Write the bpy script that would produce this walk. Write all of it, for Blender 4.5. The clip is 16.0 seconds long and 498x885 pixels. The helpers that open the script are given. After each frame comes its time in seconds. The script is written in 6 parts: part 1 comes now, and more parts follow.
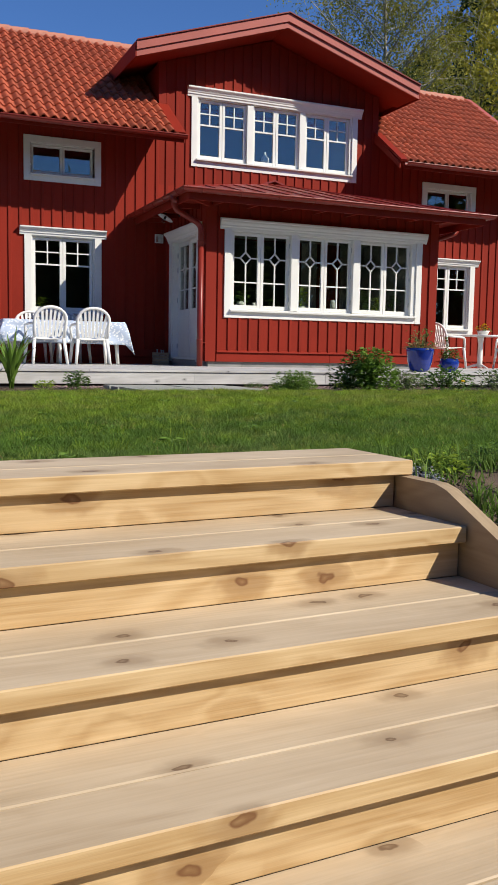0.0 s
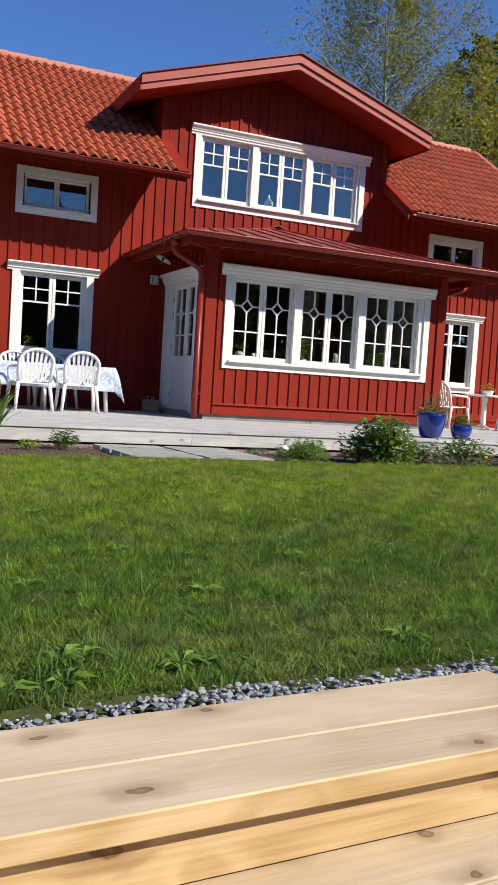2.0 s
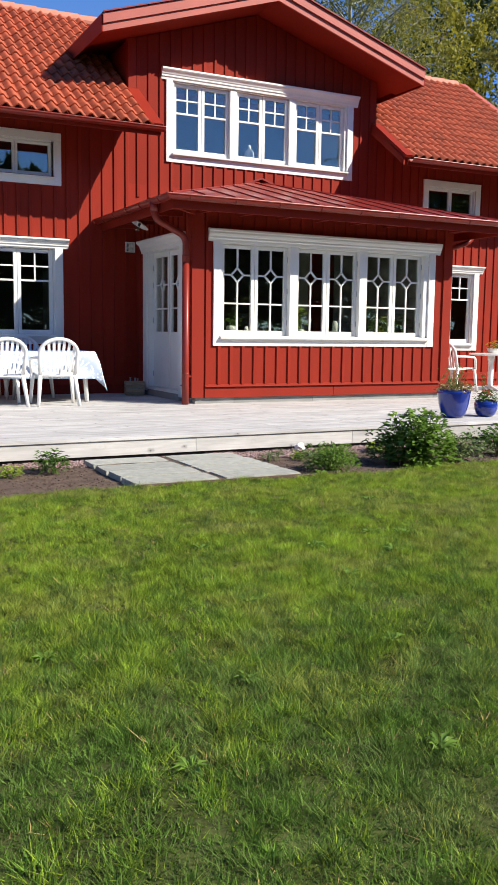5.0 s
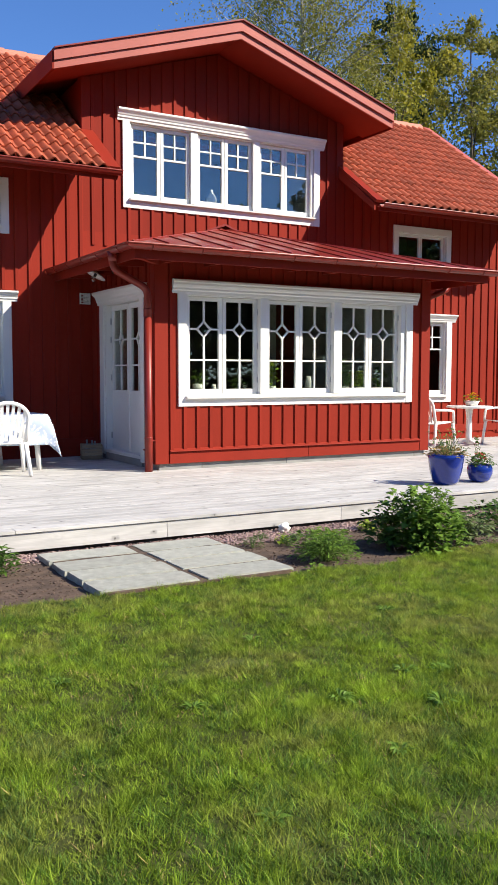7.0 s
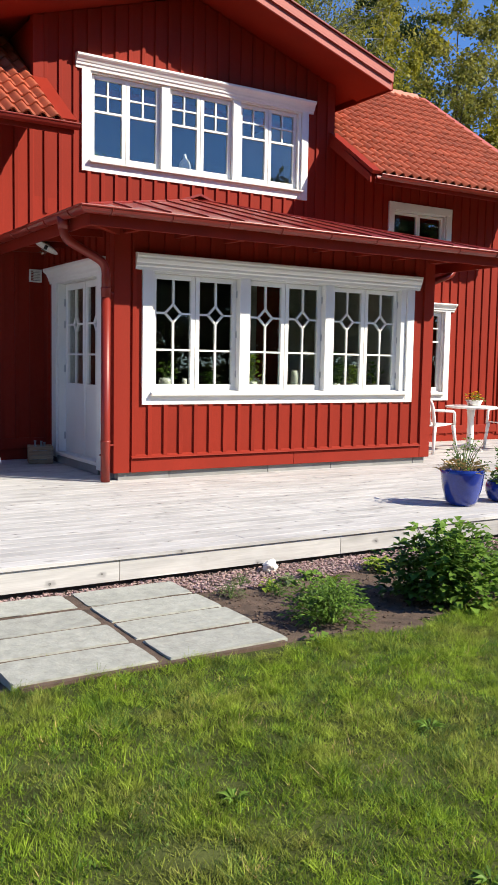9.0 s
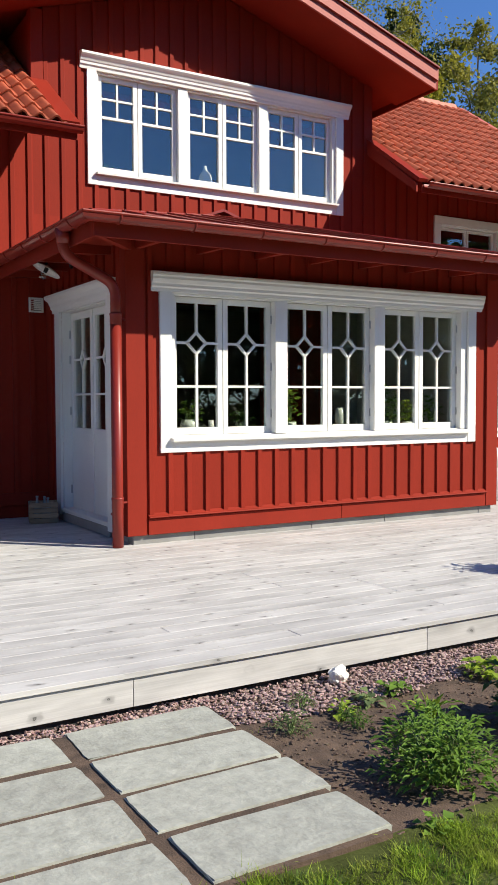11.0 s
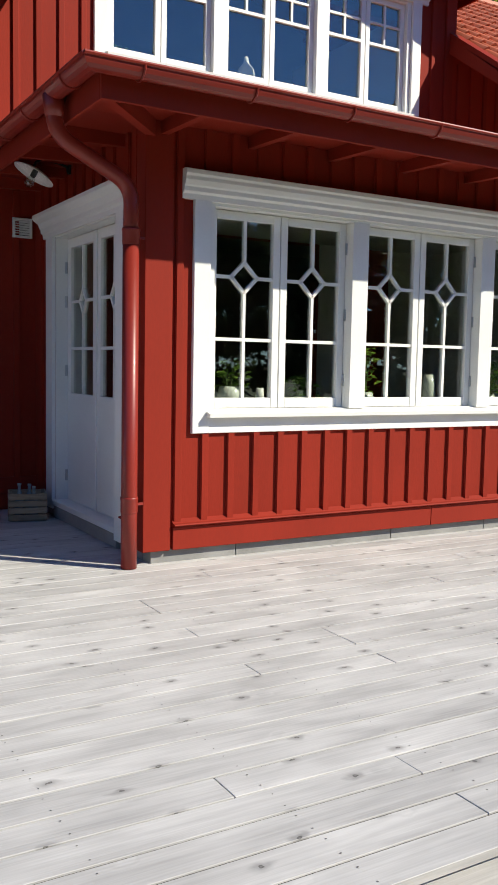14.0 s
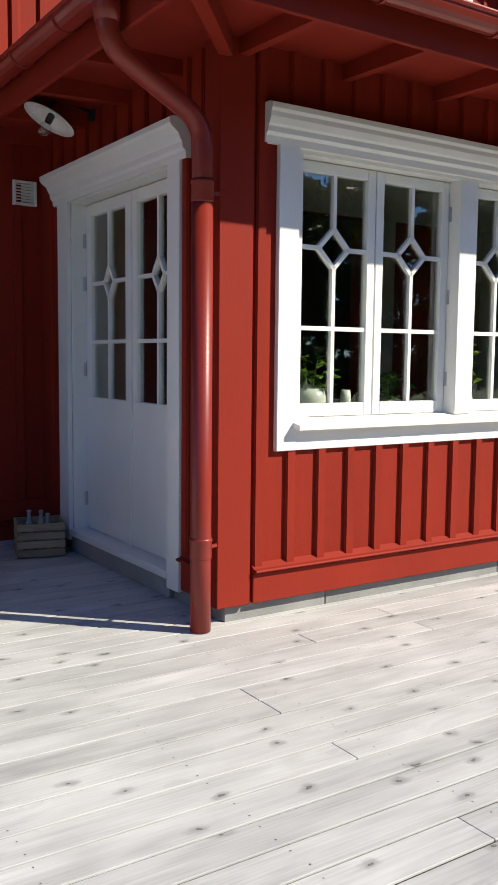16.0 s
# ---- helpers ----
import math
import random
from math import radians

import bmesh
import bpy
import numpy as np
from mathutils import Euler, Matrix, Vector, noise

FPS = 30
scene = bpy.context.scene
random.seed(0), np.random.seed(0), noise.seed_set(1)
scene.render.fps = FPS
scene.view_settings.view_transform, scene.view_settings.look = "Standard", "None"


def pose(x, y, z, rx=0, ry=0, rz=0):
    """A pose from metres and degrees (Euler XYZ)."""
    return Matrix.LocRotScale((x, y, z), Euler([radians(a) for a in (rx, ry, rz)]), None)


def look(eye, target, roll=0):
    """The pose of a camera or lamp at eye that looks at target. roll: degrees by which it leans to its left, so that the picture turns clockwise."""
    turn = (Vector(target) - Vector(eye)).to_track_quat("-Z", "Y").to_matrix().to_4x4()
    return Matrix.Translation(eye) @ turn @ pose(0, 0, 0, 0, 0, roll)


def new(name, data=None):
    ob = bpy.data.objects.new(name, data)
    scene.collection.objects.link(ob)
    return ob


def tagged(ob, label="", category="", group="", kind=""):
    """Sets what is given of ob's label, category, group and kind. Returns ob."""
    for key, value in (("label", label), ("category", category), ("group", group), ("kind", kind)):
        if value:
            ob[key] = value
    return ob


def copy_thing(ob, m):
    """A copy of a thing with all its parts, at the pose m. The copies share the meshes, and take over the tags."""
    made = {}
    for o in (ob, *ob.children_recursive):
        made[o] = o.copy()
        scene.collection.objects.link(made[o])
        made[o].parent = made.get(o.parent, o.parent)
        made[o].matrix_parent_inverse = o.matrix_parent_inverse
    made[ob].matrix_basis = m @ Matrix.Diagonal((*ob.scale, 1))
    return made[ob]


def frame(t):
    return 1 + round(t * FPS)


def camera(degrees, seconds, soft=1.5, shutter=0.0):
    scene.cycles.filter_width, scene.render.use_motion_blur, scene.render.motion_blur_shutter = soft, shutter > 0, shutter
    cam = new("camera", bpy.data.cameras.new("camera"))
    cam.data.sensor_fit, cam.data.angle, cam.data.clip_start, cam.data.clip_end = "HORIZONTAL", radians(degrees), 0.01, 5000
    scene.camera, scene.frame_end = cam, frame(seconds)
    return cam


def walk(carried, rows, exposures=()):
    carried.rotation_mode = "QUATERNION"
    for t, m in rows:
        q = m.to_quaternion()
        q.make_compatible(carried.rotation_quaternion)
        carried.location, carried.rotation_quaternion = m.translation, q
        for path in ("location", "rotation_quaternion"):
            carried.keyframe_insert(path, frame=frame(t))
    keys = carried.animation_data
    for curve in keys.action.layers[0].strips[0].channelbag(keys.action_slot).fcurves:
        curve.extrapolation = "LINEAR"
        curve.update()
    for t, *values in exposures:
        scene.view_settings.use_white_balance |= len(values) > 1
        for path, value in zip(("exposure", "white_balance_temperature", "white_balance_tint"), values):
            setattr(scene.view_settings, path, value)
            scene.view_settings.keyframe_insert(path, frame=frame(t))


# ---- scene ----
cam = camera(31.6, 16.0, soft=1.15)
PATH = [
    (0, (-5.186, -14.027, 0.199), (-4.407, -12.196, 0.002), 1.0),
    (0.5, (-5.152, -13.824, 0.279), (-4.377, -11.982, 0.227), 0.7),
    (1, (-5.124, -13.588, 0.401), (-4.386, -11.729, 0.409), 1.0),
    (1.5, (-5.153, -13.304, 0.514), (-4.36, -11.468, 0.486), 1.4),
    (2, (-5.098, -13.019, 0.515), (-4.269, -11.203, 0.395), 3.6),
    (2.5, (-5.058, -12.812, 0.572), (-4.265, -10.994, 0.319), 4.9),
    (3, (-5.038, -12.65, 0.682), (-4.278, -10.822, 0.395), 3.1),
    (3.5, (-5.058, -12.471, 0.742), (-4.26, -10.645, 0.576), 0.8),
    (6, (-4.9, -11.101, 1.183), (-3.952, -9.364, 0.89), 0.9),
    (6.5, (-4.872, -10.911, 1.21), (-3.895, -9.178, 0.999), -0.3),
    (7, (-4.652, -10.472, 1.267), (-3.661, -8.742, 1.11), 0.1),
    (7.5, (-4.529, -10.112, 1.282), (-3.506, -8.4, 1.133), 0.7),
    (8, (-4.298, -9.753, 1.278), (-3.214, -8.079, 1.124), 1.1),
    (8.5, (-4.03, -9.321, 1.317), (-2.969, -7.636, 1.127), 1.3),
    (11, (-3.105, -7.378, 1.318), (-2.095, -5.655, 1.22), -0.2),
    (11.5, (-2.908, -7.011, 1.285), (-1.945, -5.262, 1.175), 0.0),
    (12, (-2.748, -6.645, 1.301), (-1.8, -4.892, 1.131), 0.2),
    (12.5, (-2.522, -6.228, 1.28), (-1.62, -4.456, 1.064), 0.5),
    (13, (-2.438, -5.887, 1.275), (-1.533, -4.118, 1.052), 1.1),
    (13.5, (-2.348, -5.468, 1.267), (-1.348, -3.75, 1.051), 1.2),
    (14, (-2.245, -5.077, 1.279), (-1.243, -3.356, 1.102), 1.1),
    (14.5, (-2.19, -4.735, 1.258), (-1.202, -3.005, 1.118), 1.4),
    (15, (-2.185, -4.375, 1.264), (-1.175, -2.655, 1.09), 1.5),
    (15.5, (-2.204, -3.859, 1.28), (-1.141, -2.176, 1.082), 1.2),
    (16, (-2.212, -3.56, 1.292), (-1.117, -1.897, 1.098), 0.6),
]
walk(cam, [(t, look(eye, target, roll)) for t, eye, target, roll in PATH], [(0.0, 0.18, 6500, 10), (1.0, 0.22, 6500, 10), (2.0, 0.4, 6500, 10), (3.5, 0.68, 6550, 11), (6.0, 0.76, 6600, 10), (8.5, 0.82, 6700, 10), (11.0, 0.62, 6650, 8), (13.0, 0.49, 6600, 8), (15.0, 0.52, 6600, 6), (16.0, 0.6, 6600, 7)])


# ---- light ----
SUN_AZ, SUN_EL = 45.0, 37.5
world = bpy.data.worlds.new("sky")
scene.world = world
world.use_nodes = True
wn = world.node_tree.nodes
sky = wn.new("ShaderNodeTexSky")
sky.sky_type = "NISHITA"
sky.sun_disc = False
sky.sun_elevation = radians(SUN_EL)
sky.sun_rotation = radians(90 + SUN_AZ)
sky.air_density, sky.dust_density, sky.ozone_density = 1.0, 0.0, 3.0
deep = wn.new("ShaderNodeMix")
deep.data_type, deep.blend_type = "RGBA", "MULTIPLY"
deep.inputs["Factor"].default_value = 1.0
deep.inputs["B"].default_value = (0.58, 0.86, 1.30, 1)
world.node_tree.links.new(sky.outputs[0], deep.inputs["A"])
world.node_tree.links.new(deep.outputs["Result"], wn["Background"].inputs[0])
wn["Background"].inputs[1].default_value = 0.08
sun = new("sun", bpy.data.lights.new("sun", "SUN"))
sun.data.energy, sun.data.angle, sun.data.color = 5.0, radians(0.53), (1.0, 0.925, 0.79)
_a, _e = radians(SUN_AZ), radians(SUN_EL)
sun.matrix_world = look((8, -8, 12), (8 - math.cos(_a) * math.cos(_e), -8 + math.sin(_a) * math.cos(_e), 12 - math.sin(_e)))

# ---- helpers of this scene ----


def put(name, bm, mat, parent=None, smooth=False):
    me = bpy.data.meshes.new(name)
    bmesh.ops.recalc_face_normals(bm, faces=bm.faces)
    if smooth:
        for f in bm.faces:
            f.smooth = True
    bm.to_mesh(me)
    bm.free()
    me.materials.append(mat)
    ob = new(name, me)
    ob.parent = parent
    return ob


def part(name, bm, mat, parent, label="", smooth=False):
    ob = put(name, bm, mat, parent, smooth)
    return tagged(ob, label) if label else ob


def thing(name, x, y, z, label, category, group="", rz=0.0):
    ob = new(name)
    ob.empty_display_size = 0.1
    ob.matrix_basis = pose(x, y, z, 0, 0, rz)
    return tagged(ob, label, category, group)


def setting(name, label, category):
    ob = new(name)
    ob.empty_display_size = 0.1
    return tagged(ob, label, category, kind="structure")


def B(*boxes, bevel=0.0, bm=None):
    """Boxes (x0, y0, z0, x1, y1, z1) in one bmesh, with worn edges."""
    bm = bm or bmesh.new()
    for x0, y0, z0, x1, y1, z1 in boxes:
        vs = [bm.verts.new((x, y, z)) for x in (x0, x1) for y in (y0, y1) for z in (z0, z1)]
        q = [(0, 1, 3, 2), (4, 6, 7, 5), (0, 4, 5, 1), (2, 3, 7, 6), (0, 2, 6, 4), (1, 5, 7, 3)]
        fs = [bm.faces.new([vs[i] for i in f]) for f in q]
        if bevel:
            es = {e for f in fs for e in f.edges}
            bmesh.ops.bevel(bm, geom=list(es), offset=bevel, segments=1, affect="EDGES", clamp_overlap=True)
    return bm


def bar(p, q, w, d, up=(0, 0, 1), bm=None):
    """A square bar from p to q, w wide and d deep (d along up)."""
    bm = bm or bmesh.new()
    p, q, up = Vector(p), Vector(q), Vector(up)
    a = (q - p).normalized()
    s = a.cross(up).normalized()
    u = s.cross(a).normalized()
    ring = [(-w / 2, -d / 2), (w / 2, -d / 2), (w / 2, d / 2), (-w / 2, d / 2)]
    v0 = [bm.verts.new(p + s * i + u * j) for i, j in ring]
    v1 = [bm.verts.new(q + s * i + u * j) for i, j in ring]
    for i in range(4):
        bm.faces.new((v0[i], v0[(i + 1) % 4], v1[(i + 1) % 4], v1[i]))
    bm.faces.new(v0[::-1])
    bm.faces.new(v1)
    return bm


def tube(points, radii, n=10, bm=None, caps=True):
    """A round tube through points; radii one number or one a point."""
    bm = bm or bmesh.new()
    pts = [Vector(p) for p in points]
    if not hasattr(radii, "__len__"):
        radii = [radii] * len(pts)
    rings, side = [], None
    for i, p in enumerate(pts):
        a = (pts[min(i + 1, len(pts) - 1)] - pts[max(i - 1, 0)]).normalized()
        if side is None:
            side = a.cross(Vector((0.3, 0.9, 0.1)) if abs(a.z) > 0.9 else Vector((0, 0, 1))).normalized()
        side = (side - a * side.dot(a)).normalized()
        o = a.cross(side)
        rings.append([bm.verts.new(p + (side * math.cos(k * math.tau / n) + o * math.sin(k * math.tau / n)) * radii[i]) for k in range(n)])
    for r0, r1 in zip(rings, rings[1:]):
        for k in range(n):
            bm.faces.new((r0[k], r0[(k + 1) % n], r1[(k + 1) % n], r1[k]))
    if caps:
        bm.faces.new(rings[0][::-1])
        bm.faces.new(rings[-1])
    return bm


def lathe(profile, n=20, bm=None, centre=(0, 0, 0)):
    """Turns a profile of (radius, z) about a vertical axis."""
    bm = bm or bmesh.new()
    c = Vector(centre)
    rings = [[bm.verts.new(c + Vector((r * math.cos(k * math.tau / n), r * math.sin(k * math.tau / n), z))) for k in range(n)] for r, z in profile]
    for r0, r1 in zip(rings, rings[1:]):
        for k in range(n):
            bm.faces.new((r0[k], r0[(k + 1) % n], r1[(k + 1) % n], r1[k]))
    bm.faces.new(rings[0][::-1])
    bm.faces.new(rings[-1])
    return bm


def extrude(outline, a, b, axis="x", bm=None):
    """A profile, drawn in the two axes other than axis, drawn out from a to b."""
    bm = bm or bmesh.new()
    place = {"x": lambda u, v, w: (w, u, v), "y": lambda u, v, w: (u, w, v), "z": lambda u, v, w: (u, v, w)}[axis]
    r0 = [bm.verts.new(place(u, v, a)) for u, v in outline]
    r1 = [bm.verts.new(place(u, v, b)) for u, v in outline]
    n = len(outline)
    for i in range(n):
        bm.faces.new((r0[i], r0[(i + 1) % n], r1[(i + 1) % n], r1[i]))
    bm.faces.new(r0[::-1])
    bm.faces.new(r1)
    return bm


def raw(name, verts, faces, mat, parent=None, smooth=False):
    me = bpy.data.meshes.new(name)
    me.from_pydata([tuple(v) for v in verts], [], [tuple(f) for f in faces])
    me.materials.append(mat)
    if smooth:
        me.polygons.foreach_set("use_smooth", [True] * len(me.polygons))
    ob = new(name, me)
    ob.parent = parent
    return ob


def share(name, ob, parent, m):
    """Another object on the same mesh."""
    o = new(name, ob.data)
    o.parent = parent
    o.matrix_basis = m
    return o


# ---- materials ----


def material(name, colour, rough=0.6, metal=0.0, spread=0.12, scale=6.0, stretch=(1, 1, 1), bump=0.15, fine=60.0, per_piece=0.0, dark=None, coat=0.0, spec=0.5, dirt=0.0):
    """A surface with large mottling, fine grain, relief and, for pieces, a tone of its own."""
    m = bpy.data.materials.new(name)
    m.use_nodes = True
    t = m.node_tree
    n, l = t.nodes, t.links
    p = n["Principled BSDF"]
    co = n.new("ShaderNodeTexCoord")
    mp = n.new("ShaderNodeMapping")
    mp.inputs["Scale"].default_value = stretch
    l.new(co.outputs["Object"], mp.inputs["Vector"])
    info = n.new("ShaderNodeObjectInfo")
    if per_piece:
        off = n.new("ShaderNodeVectorMath")
        off.operation = "MULTIPLY_ADD"
        l.new(info.outputs["Random"], off.inputs[0])
        off.inputs[1].default_value = (37.0, 53.0, 71.0)
        l.new(mp.outputs[0], off.inputs[2])
        vec = off.outputs[0]
    else:
        vec = mp.outputs[0]
    big = n.new("ShaderNodeTexNoise")
    big.inputs["Scale"].default_value = scale
    big.inputs["Detail"].default_value = 5
    small = n.new("ShaderNodeTexNoise")
    small.inputs["Scale"].default_value = fine
    small.inputs["Detail"].default_value = 3
    l.new(vec, big.inputs["Vector"])
    l.new(vec, small.inputs["Vector"])
    add = n.new("ShaderNodeMath")
    add.operation = "MULTIPLY_ADD"
    l.new(small.outputs[0], add.inputs[0])
    add.inputs[1].default_value = 0.5
    l.new(big.outputs[0], add.inputs[2])
    ramp = n.new("ShaderNodeMapRange")
    ramp.inputs["From Min"].default_value, ramp.inputs["From Max"].default_value = 0.45, 1.05
    l.new(add.outputs[0], ramp.inputs["Value"])
    mix = n.new("ShaderNodeMix")
    mix.data_type = "RGBA"
    lo = dark or [c * (1 - 2 * spread) for c in colour]
    hi = [min(1, c * (1 + spread)) for c in colour]
    mix.inputs["A"].default_value = (*lo, 1)
    mix.inputs["B"].default_value = (*hi, 1)
    l.new(ramp.outputs[0], mix.inputs["Factor"])
    out = mix.outputs["Result"]
    if per_piece:
        hsv = n.new("ShaderNodeHueSaturation")
        mr = n.new("ShaderNodeMapRange")
        mr.inputs["To Min"].default_value, mr.inputs["To Max"].default_value = 1 - per_piece, 1 + per_piece
        l.new(info.outputs["Random"], mr.inputs["Value"])
        l.new(mr.outputs[0], hsv.inputs["Value"])
        l.new(out, hsv.inputs["Color"])
        out = hsv.outputs["Color"]
    l.new(out, p.inputs["Base Color"])
    p.inputs["Metallic"].default_value = metal
    p.inputs["Specular IOR Level"].default_value = spec
    p.inputs["Coat Weight"].default_value = coat
    rr = n.new("ShaderNodeMapRange")
    rr.inputs["To Min"].default_value, rr.inputs["To Max"].default_value = max(0.03, rough - 0.08), min(1, rough + 0.08)
    l.new(small.outputs[0], rr.inputs["Value"])
    l.new(rr.outputs[0], p.inputs["Roughness"])
    if bump:
        bp = n.new("ShaderNodeBump")
        bp.inputs["Strength"].default_value = bump
        bp.inputs["Distance"].default_value = 0.01
        l.new(add.outputs[0], bp.inputs["Height"])
        l.new(bp.outputs[0], p.inputs["Normal"])
    return m


def wood(name, light, dark, knot, along="x", ring=9.0, rough=0.6, per_piece=0.1, knots=True, grain=1.0, ksize=1.0, kshare=0.62, blot=0.9, core=0.7, rings=0.10, flare=0.5):
    """Planks: long grain, flamed growth rings, scattered knots; shifted piece by piece."""
    m = bpy.data.materials.new(name)
    m.use_nodes = True
    t = m.node_tree
    n, l = t.nodes, t.links
    p = n["Principled BSDF"]
    co = n.new("ShaderNodeTexCoord")
    info = n.new("ShaderNodeObjectInfo")
    off = n.new("ShaderNodeVectorMath")
    off.operation = "MULTIPLY_ADD"
    l.new(info.outputs["Random"], off.inputs[0])
    off.inputs[1].default_value = (31.0, 17.0, 23.0)
    l.new(co.outputs["Object"], off.inputs[2])

    def scaled(s):
        mp = n.new("ShaderNodeMapping")
        mp.inputs["Scale"].default_value = s
        l.new(off.outputs[0], mp.inputs["Vector"])
        return mp.outputs[0]

    lay = (lambda a, b: (a, b, b)) if along == "x" else (lambda a, b: (b, a, b)) if along == "y" else (lambda a, b: (b, b, a))
    # knots: dark rounds, with the rings bent round them
    vor = n.new("ShaderNodeTexVoronoi")
    vor.voronoi_dimensions = "2D"
    vor.inputs["Scale"].default_value = 1.0
    vor.inputs["Randomness"].default_value = 1.0
    sx = n.new("ShaderNodeSeparateXYZ")
    l.new(off.outputs[0], sx.inputs[0])
    ax = {"x": (0, 1, 2), "y": (1, 0, 2), "z": (2, 0, 1)}[along]
    sm = n.new("ShaderNodeMath")
    sm.operation = "ADD"
    l.new(sx.outputs[ax[1]], sm.inputs[0])
    l.new(sx.outputs[ax[2]], sm.inputs[1])
    ka, kb = n.new("ShaderNodeMath"), n.new("ShaderNodeMath")
    ka.operation = kb.operation = "MULTIPLY"
    ka.inputs[1].default_value, kb.inputs[1].default_value = 3.0, 5.2
    l.new(sx.outputs[ax[0]], ka.inputs[0])
    l.new(sm.outputs[0], kb.inputs[0])
    cx = n.new("ShaderNodeCombineXYZ")
    l.new(ka.outputs[0], cx.inputs[0])
    l.new(kb.outputs[0], cx.inputs[1])
    kw = n.new("ShaderNodeTexNoise")
    kw.inputs["Scale"].default_value = 16.0
    kw.inputs["Detail"].default_value = 2
    l.new(off.outputs[0], kw.inputs["Vector"])
    kd = n.new("ShaderNodeVectorMath")
    kd.operation = "MULTIPLY_ADD"
    l.new(kw.outputs["Color"], kd.inputs[0])
    kd.inputs[1].default_value = (0.22, 0.22, 0.0)
    l.new(cx.outputs[0], kd.inputs[2])
    l.new(kd.outputs[0], vor.inputs["Vector"])
    kn = n.new("ShaderNodeMapRange")
    kn.interpolation_type = "SMOOTHSTEP"
    kn.inputs["From Min"].default_value, kn.inputs["From Max"].default_value = 0.040 * ksize, 0.062 * ksize
    kn.inputs["To Min"].default_value, kn.inputs["To Max"].default_value = 1.0, 0.0
    l.new(vor.outputs["Distance"], kn.inputs["Value"])
    halo = n.new("ShaderNodeMapRange")
    halo.interpolation_type = "SMOOTHSTEP"
    halo.inputs["From Min"].default_value, halo.inputs["From Max"].default_value = 0.05 * ksize, 0.26 * ksize
    halo.inputs["To Min"].default_value, halo.inputs["To Max"].default_value = 1.0, 0.0
    l.new(vor.outputs["Distance"], halo.inputs["Value"])
    # rings
    warp = n.new("ShaderNodeTexNoise")
    warp.inputs["Scale"].default_value = 1.0
    warp.inputs["Detail"].default_value = 2
    l.new(scaled(lay(0.9, 5.0)), warp.inputs["Vector"])
    s1 = n.new("ShaderNodeMath")
    s1.operation = "MULTIPLY_ADD"
    l.new(warp.outputs[0], s1.inputs[0])
    s1.inputs[1].default_value = ring * 3.0
    if knots:
        hb = n.new("ShaderNodeMath")
        hb.operation = "MULTIPLY"
        hb.inputs[1].default_value = 1.5
        l.new(halo.outputs[0], hb.inputs[0])
        l.new(hb.outputs[0], s1.inputs[2])
    s2 = n.new("ShaderNodeMath")
    s2.operation = "SINE"
    s3 = n.new("ShaderNodeMath")
    s3.operation = "MULTIPLY"
    s3.inputs[1].default_value = 3.2
    l.new(s1.outputs[0], s3.inputs[0])
    l.new(s3.outputs[0], s2.inputs[0])
    fine = n.new("ShaderNodeTexNoise")
    fine.inputs["Scale"].default_value = 1.0
    fine.inputs["Detail"].default_value = 4
    l.new(scaled(lay(3.0, 130.0)), fine.inputs["Vector"])
    patch = n.new("ShaderNodeTexNoise")
    patch.inputs["Scale"].default_value = 1.0
    patch.inputs["Detail"].default_value = 4
    l.new(scaled(lay(1.6, 4.0)), patch.inputs["Vector"])
    f = n.new("ShaderNodeMath")
    f.operation = "MULTIPLY_ADD"
    l.new(s2.outputs[0], f.inputs[0])
    f.inputs[1].default_value = rings * grain
    fl = n.new("ShaderNodeMapRange")
    fl.inputs["To Min"].default_value, fl.inputs["To Max"].default_value = 0.5 - 0.24 * grain, 0.5 + 0.24 * grain
    l.new(fine.outputs[0], fl.inputs["Value"])
    l.new(fl.outputs[0], f.inputs[2])
    f2 = n.new("ShaderNodeMath")
    f2.operation = "MULTIPLY_ADD"
    l.new(patch.outputs[0], f2.inputs[0])
    f2.inputs[1].default_value = blot
    fs = n.new("ShaderNodeMath")
    fs.operation = "ADD"
    fs.inputs[1].default_value = 0.5 * (0.9 - blot)
    l.new(f.outputs[0], fs.inputs[0])
    l.new(fs.outputs[0], f2.inputs[2])
    mr = n.new("ShaderNodeMapRange")
    mr.inputs["From Min"].default_value, mr.inputs["From Max"].default_value = 0.6, 1.25
    l.new(f2.outputs[0], mr.inputs["Value"])
    mix = n.new("ShaderNodeMix")
    mix.data_type = "RGBA"
    mix.inputs["A"].default_value, mix.inputs["B"].default_value = (*dark, 1), (*light, 1)
    l.new(mr.outputs[0], mix.inputs["Factor"])
    out = mix.outputs["Result"]
    if knots:
        # only some cells carry a knot
        pick = n.new("ShaderNodeMath")
        pick.operation = "GREATER_THAN"
        sep = n.new("ShaderNodeSeparateColor")
        l.new(vor.outputs["Color"], sep.inputs[0])
        l.new(sep.outputs[0], pick.inputs[0])
        pick.inputs[1].default_value = kshare
        k2 = n.new("ShaderNodeMath")
        k2.operation = "MULTIPLY"
        l.new(kn.outputs[0], k2.inputs[0])
        l.new(pick.outputs[0], k2.inputs[1])
        k3 = n.new("ShaderNodeMath")
        k3.operation = "MULTIPLY"
        l.new(halo.outputs[0], k3.inputs[0])
        l.new(pick.outputs[0], k3.inputs[1])
        k4 = n.new("ShaderNodeMath")
        k4.operation = "MULTIPLY"
        l.new(k3.outputs[0], k4.inputs[0])
        k4.inputs[1].default_value = flare
        mh = n.new("ShaderNodeMix")
        mh.data_type = "RGBA"
        l.new(k4.outputs[0], mh.inputs["Factor"])
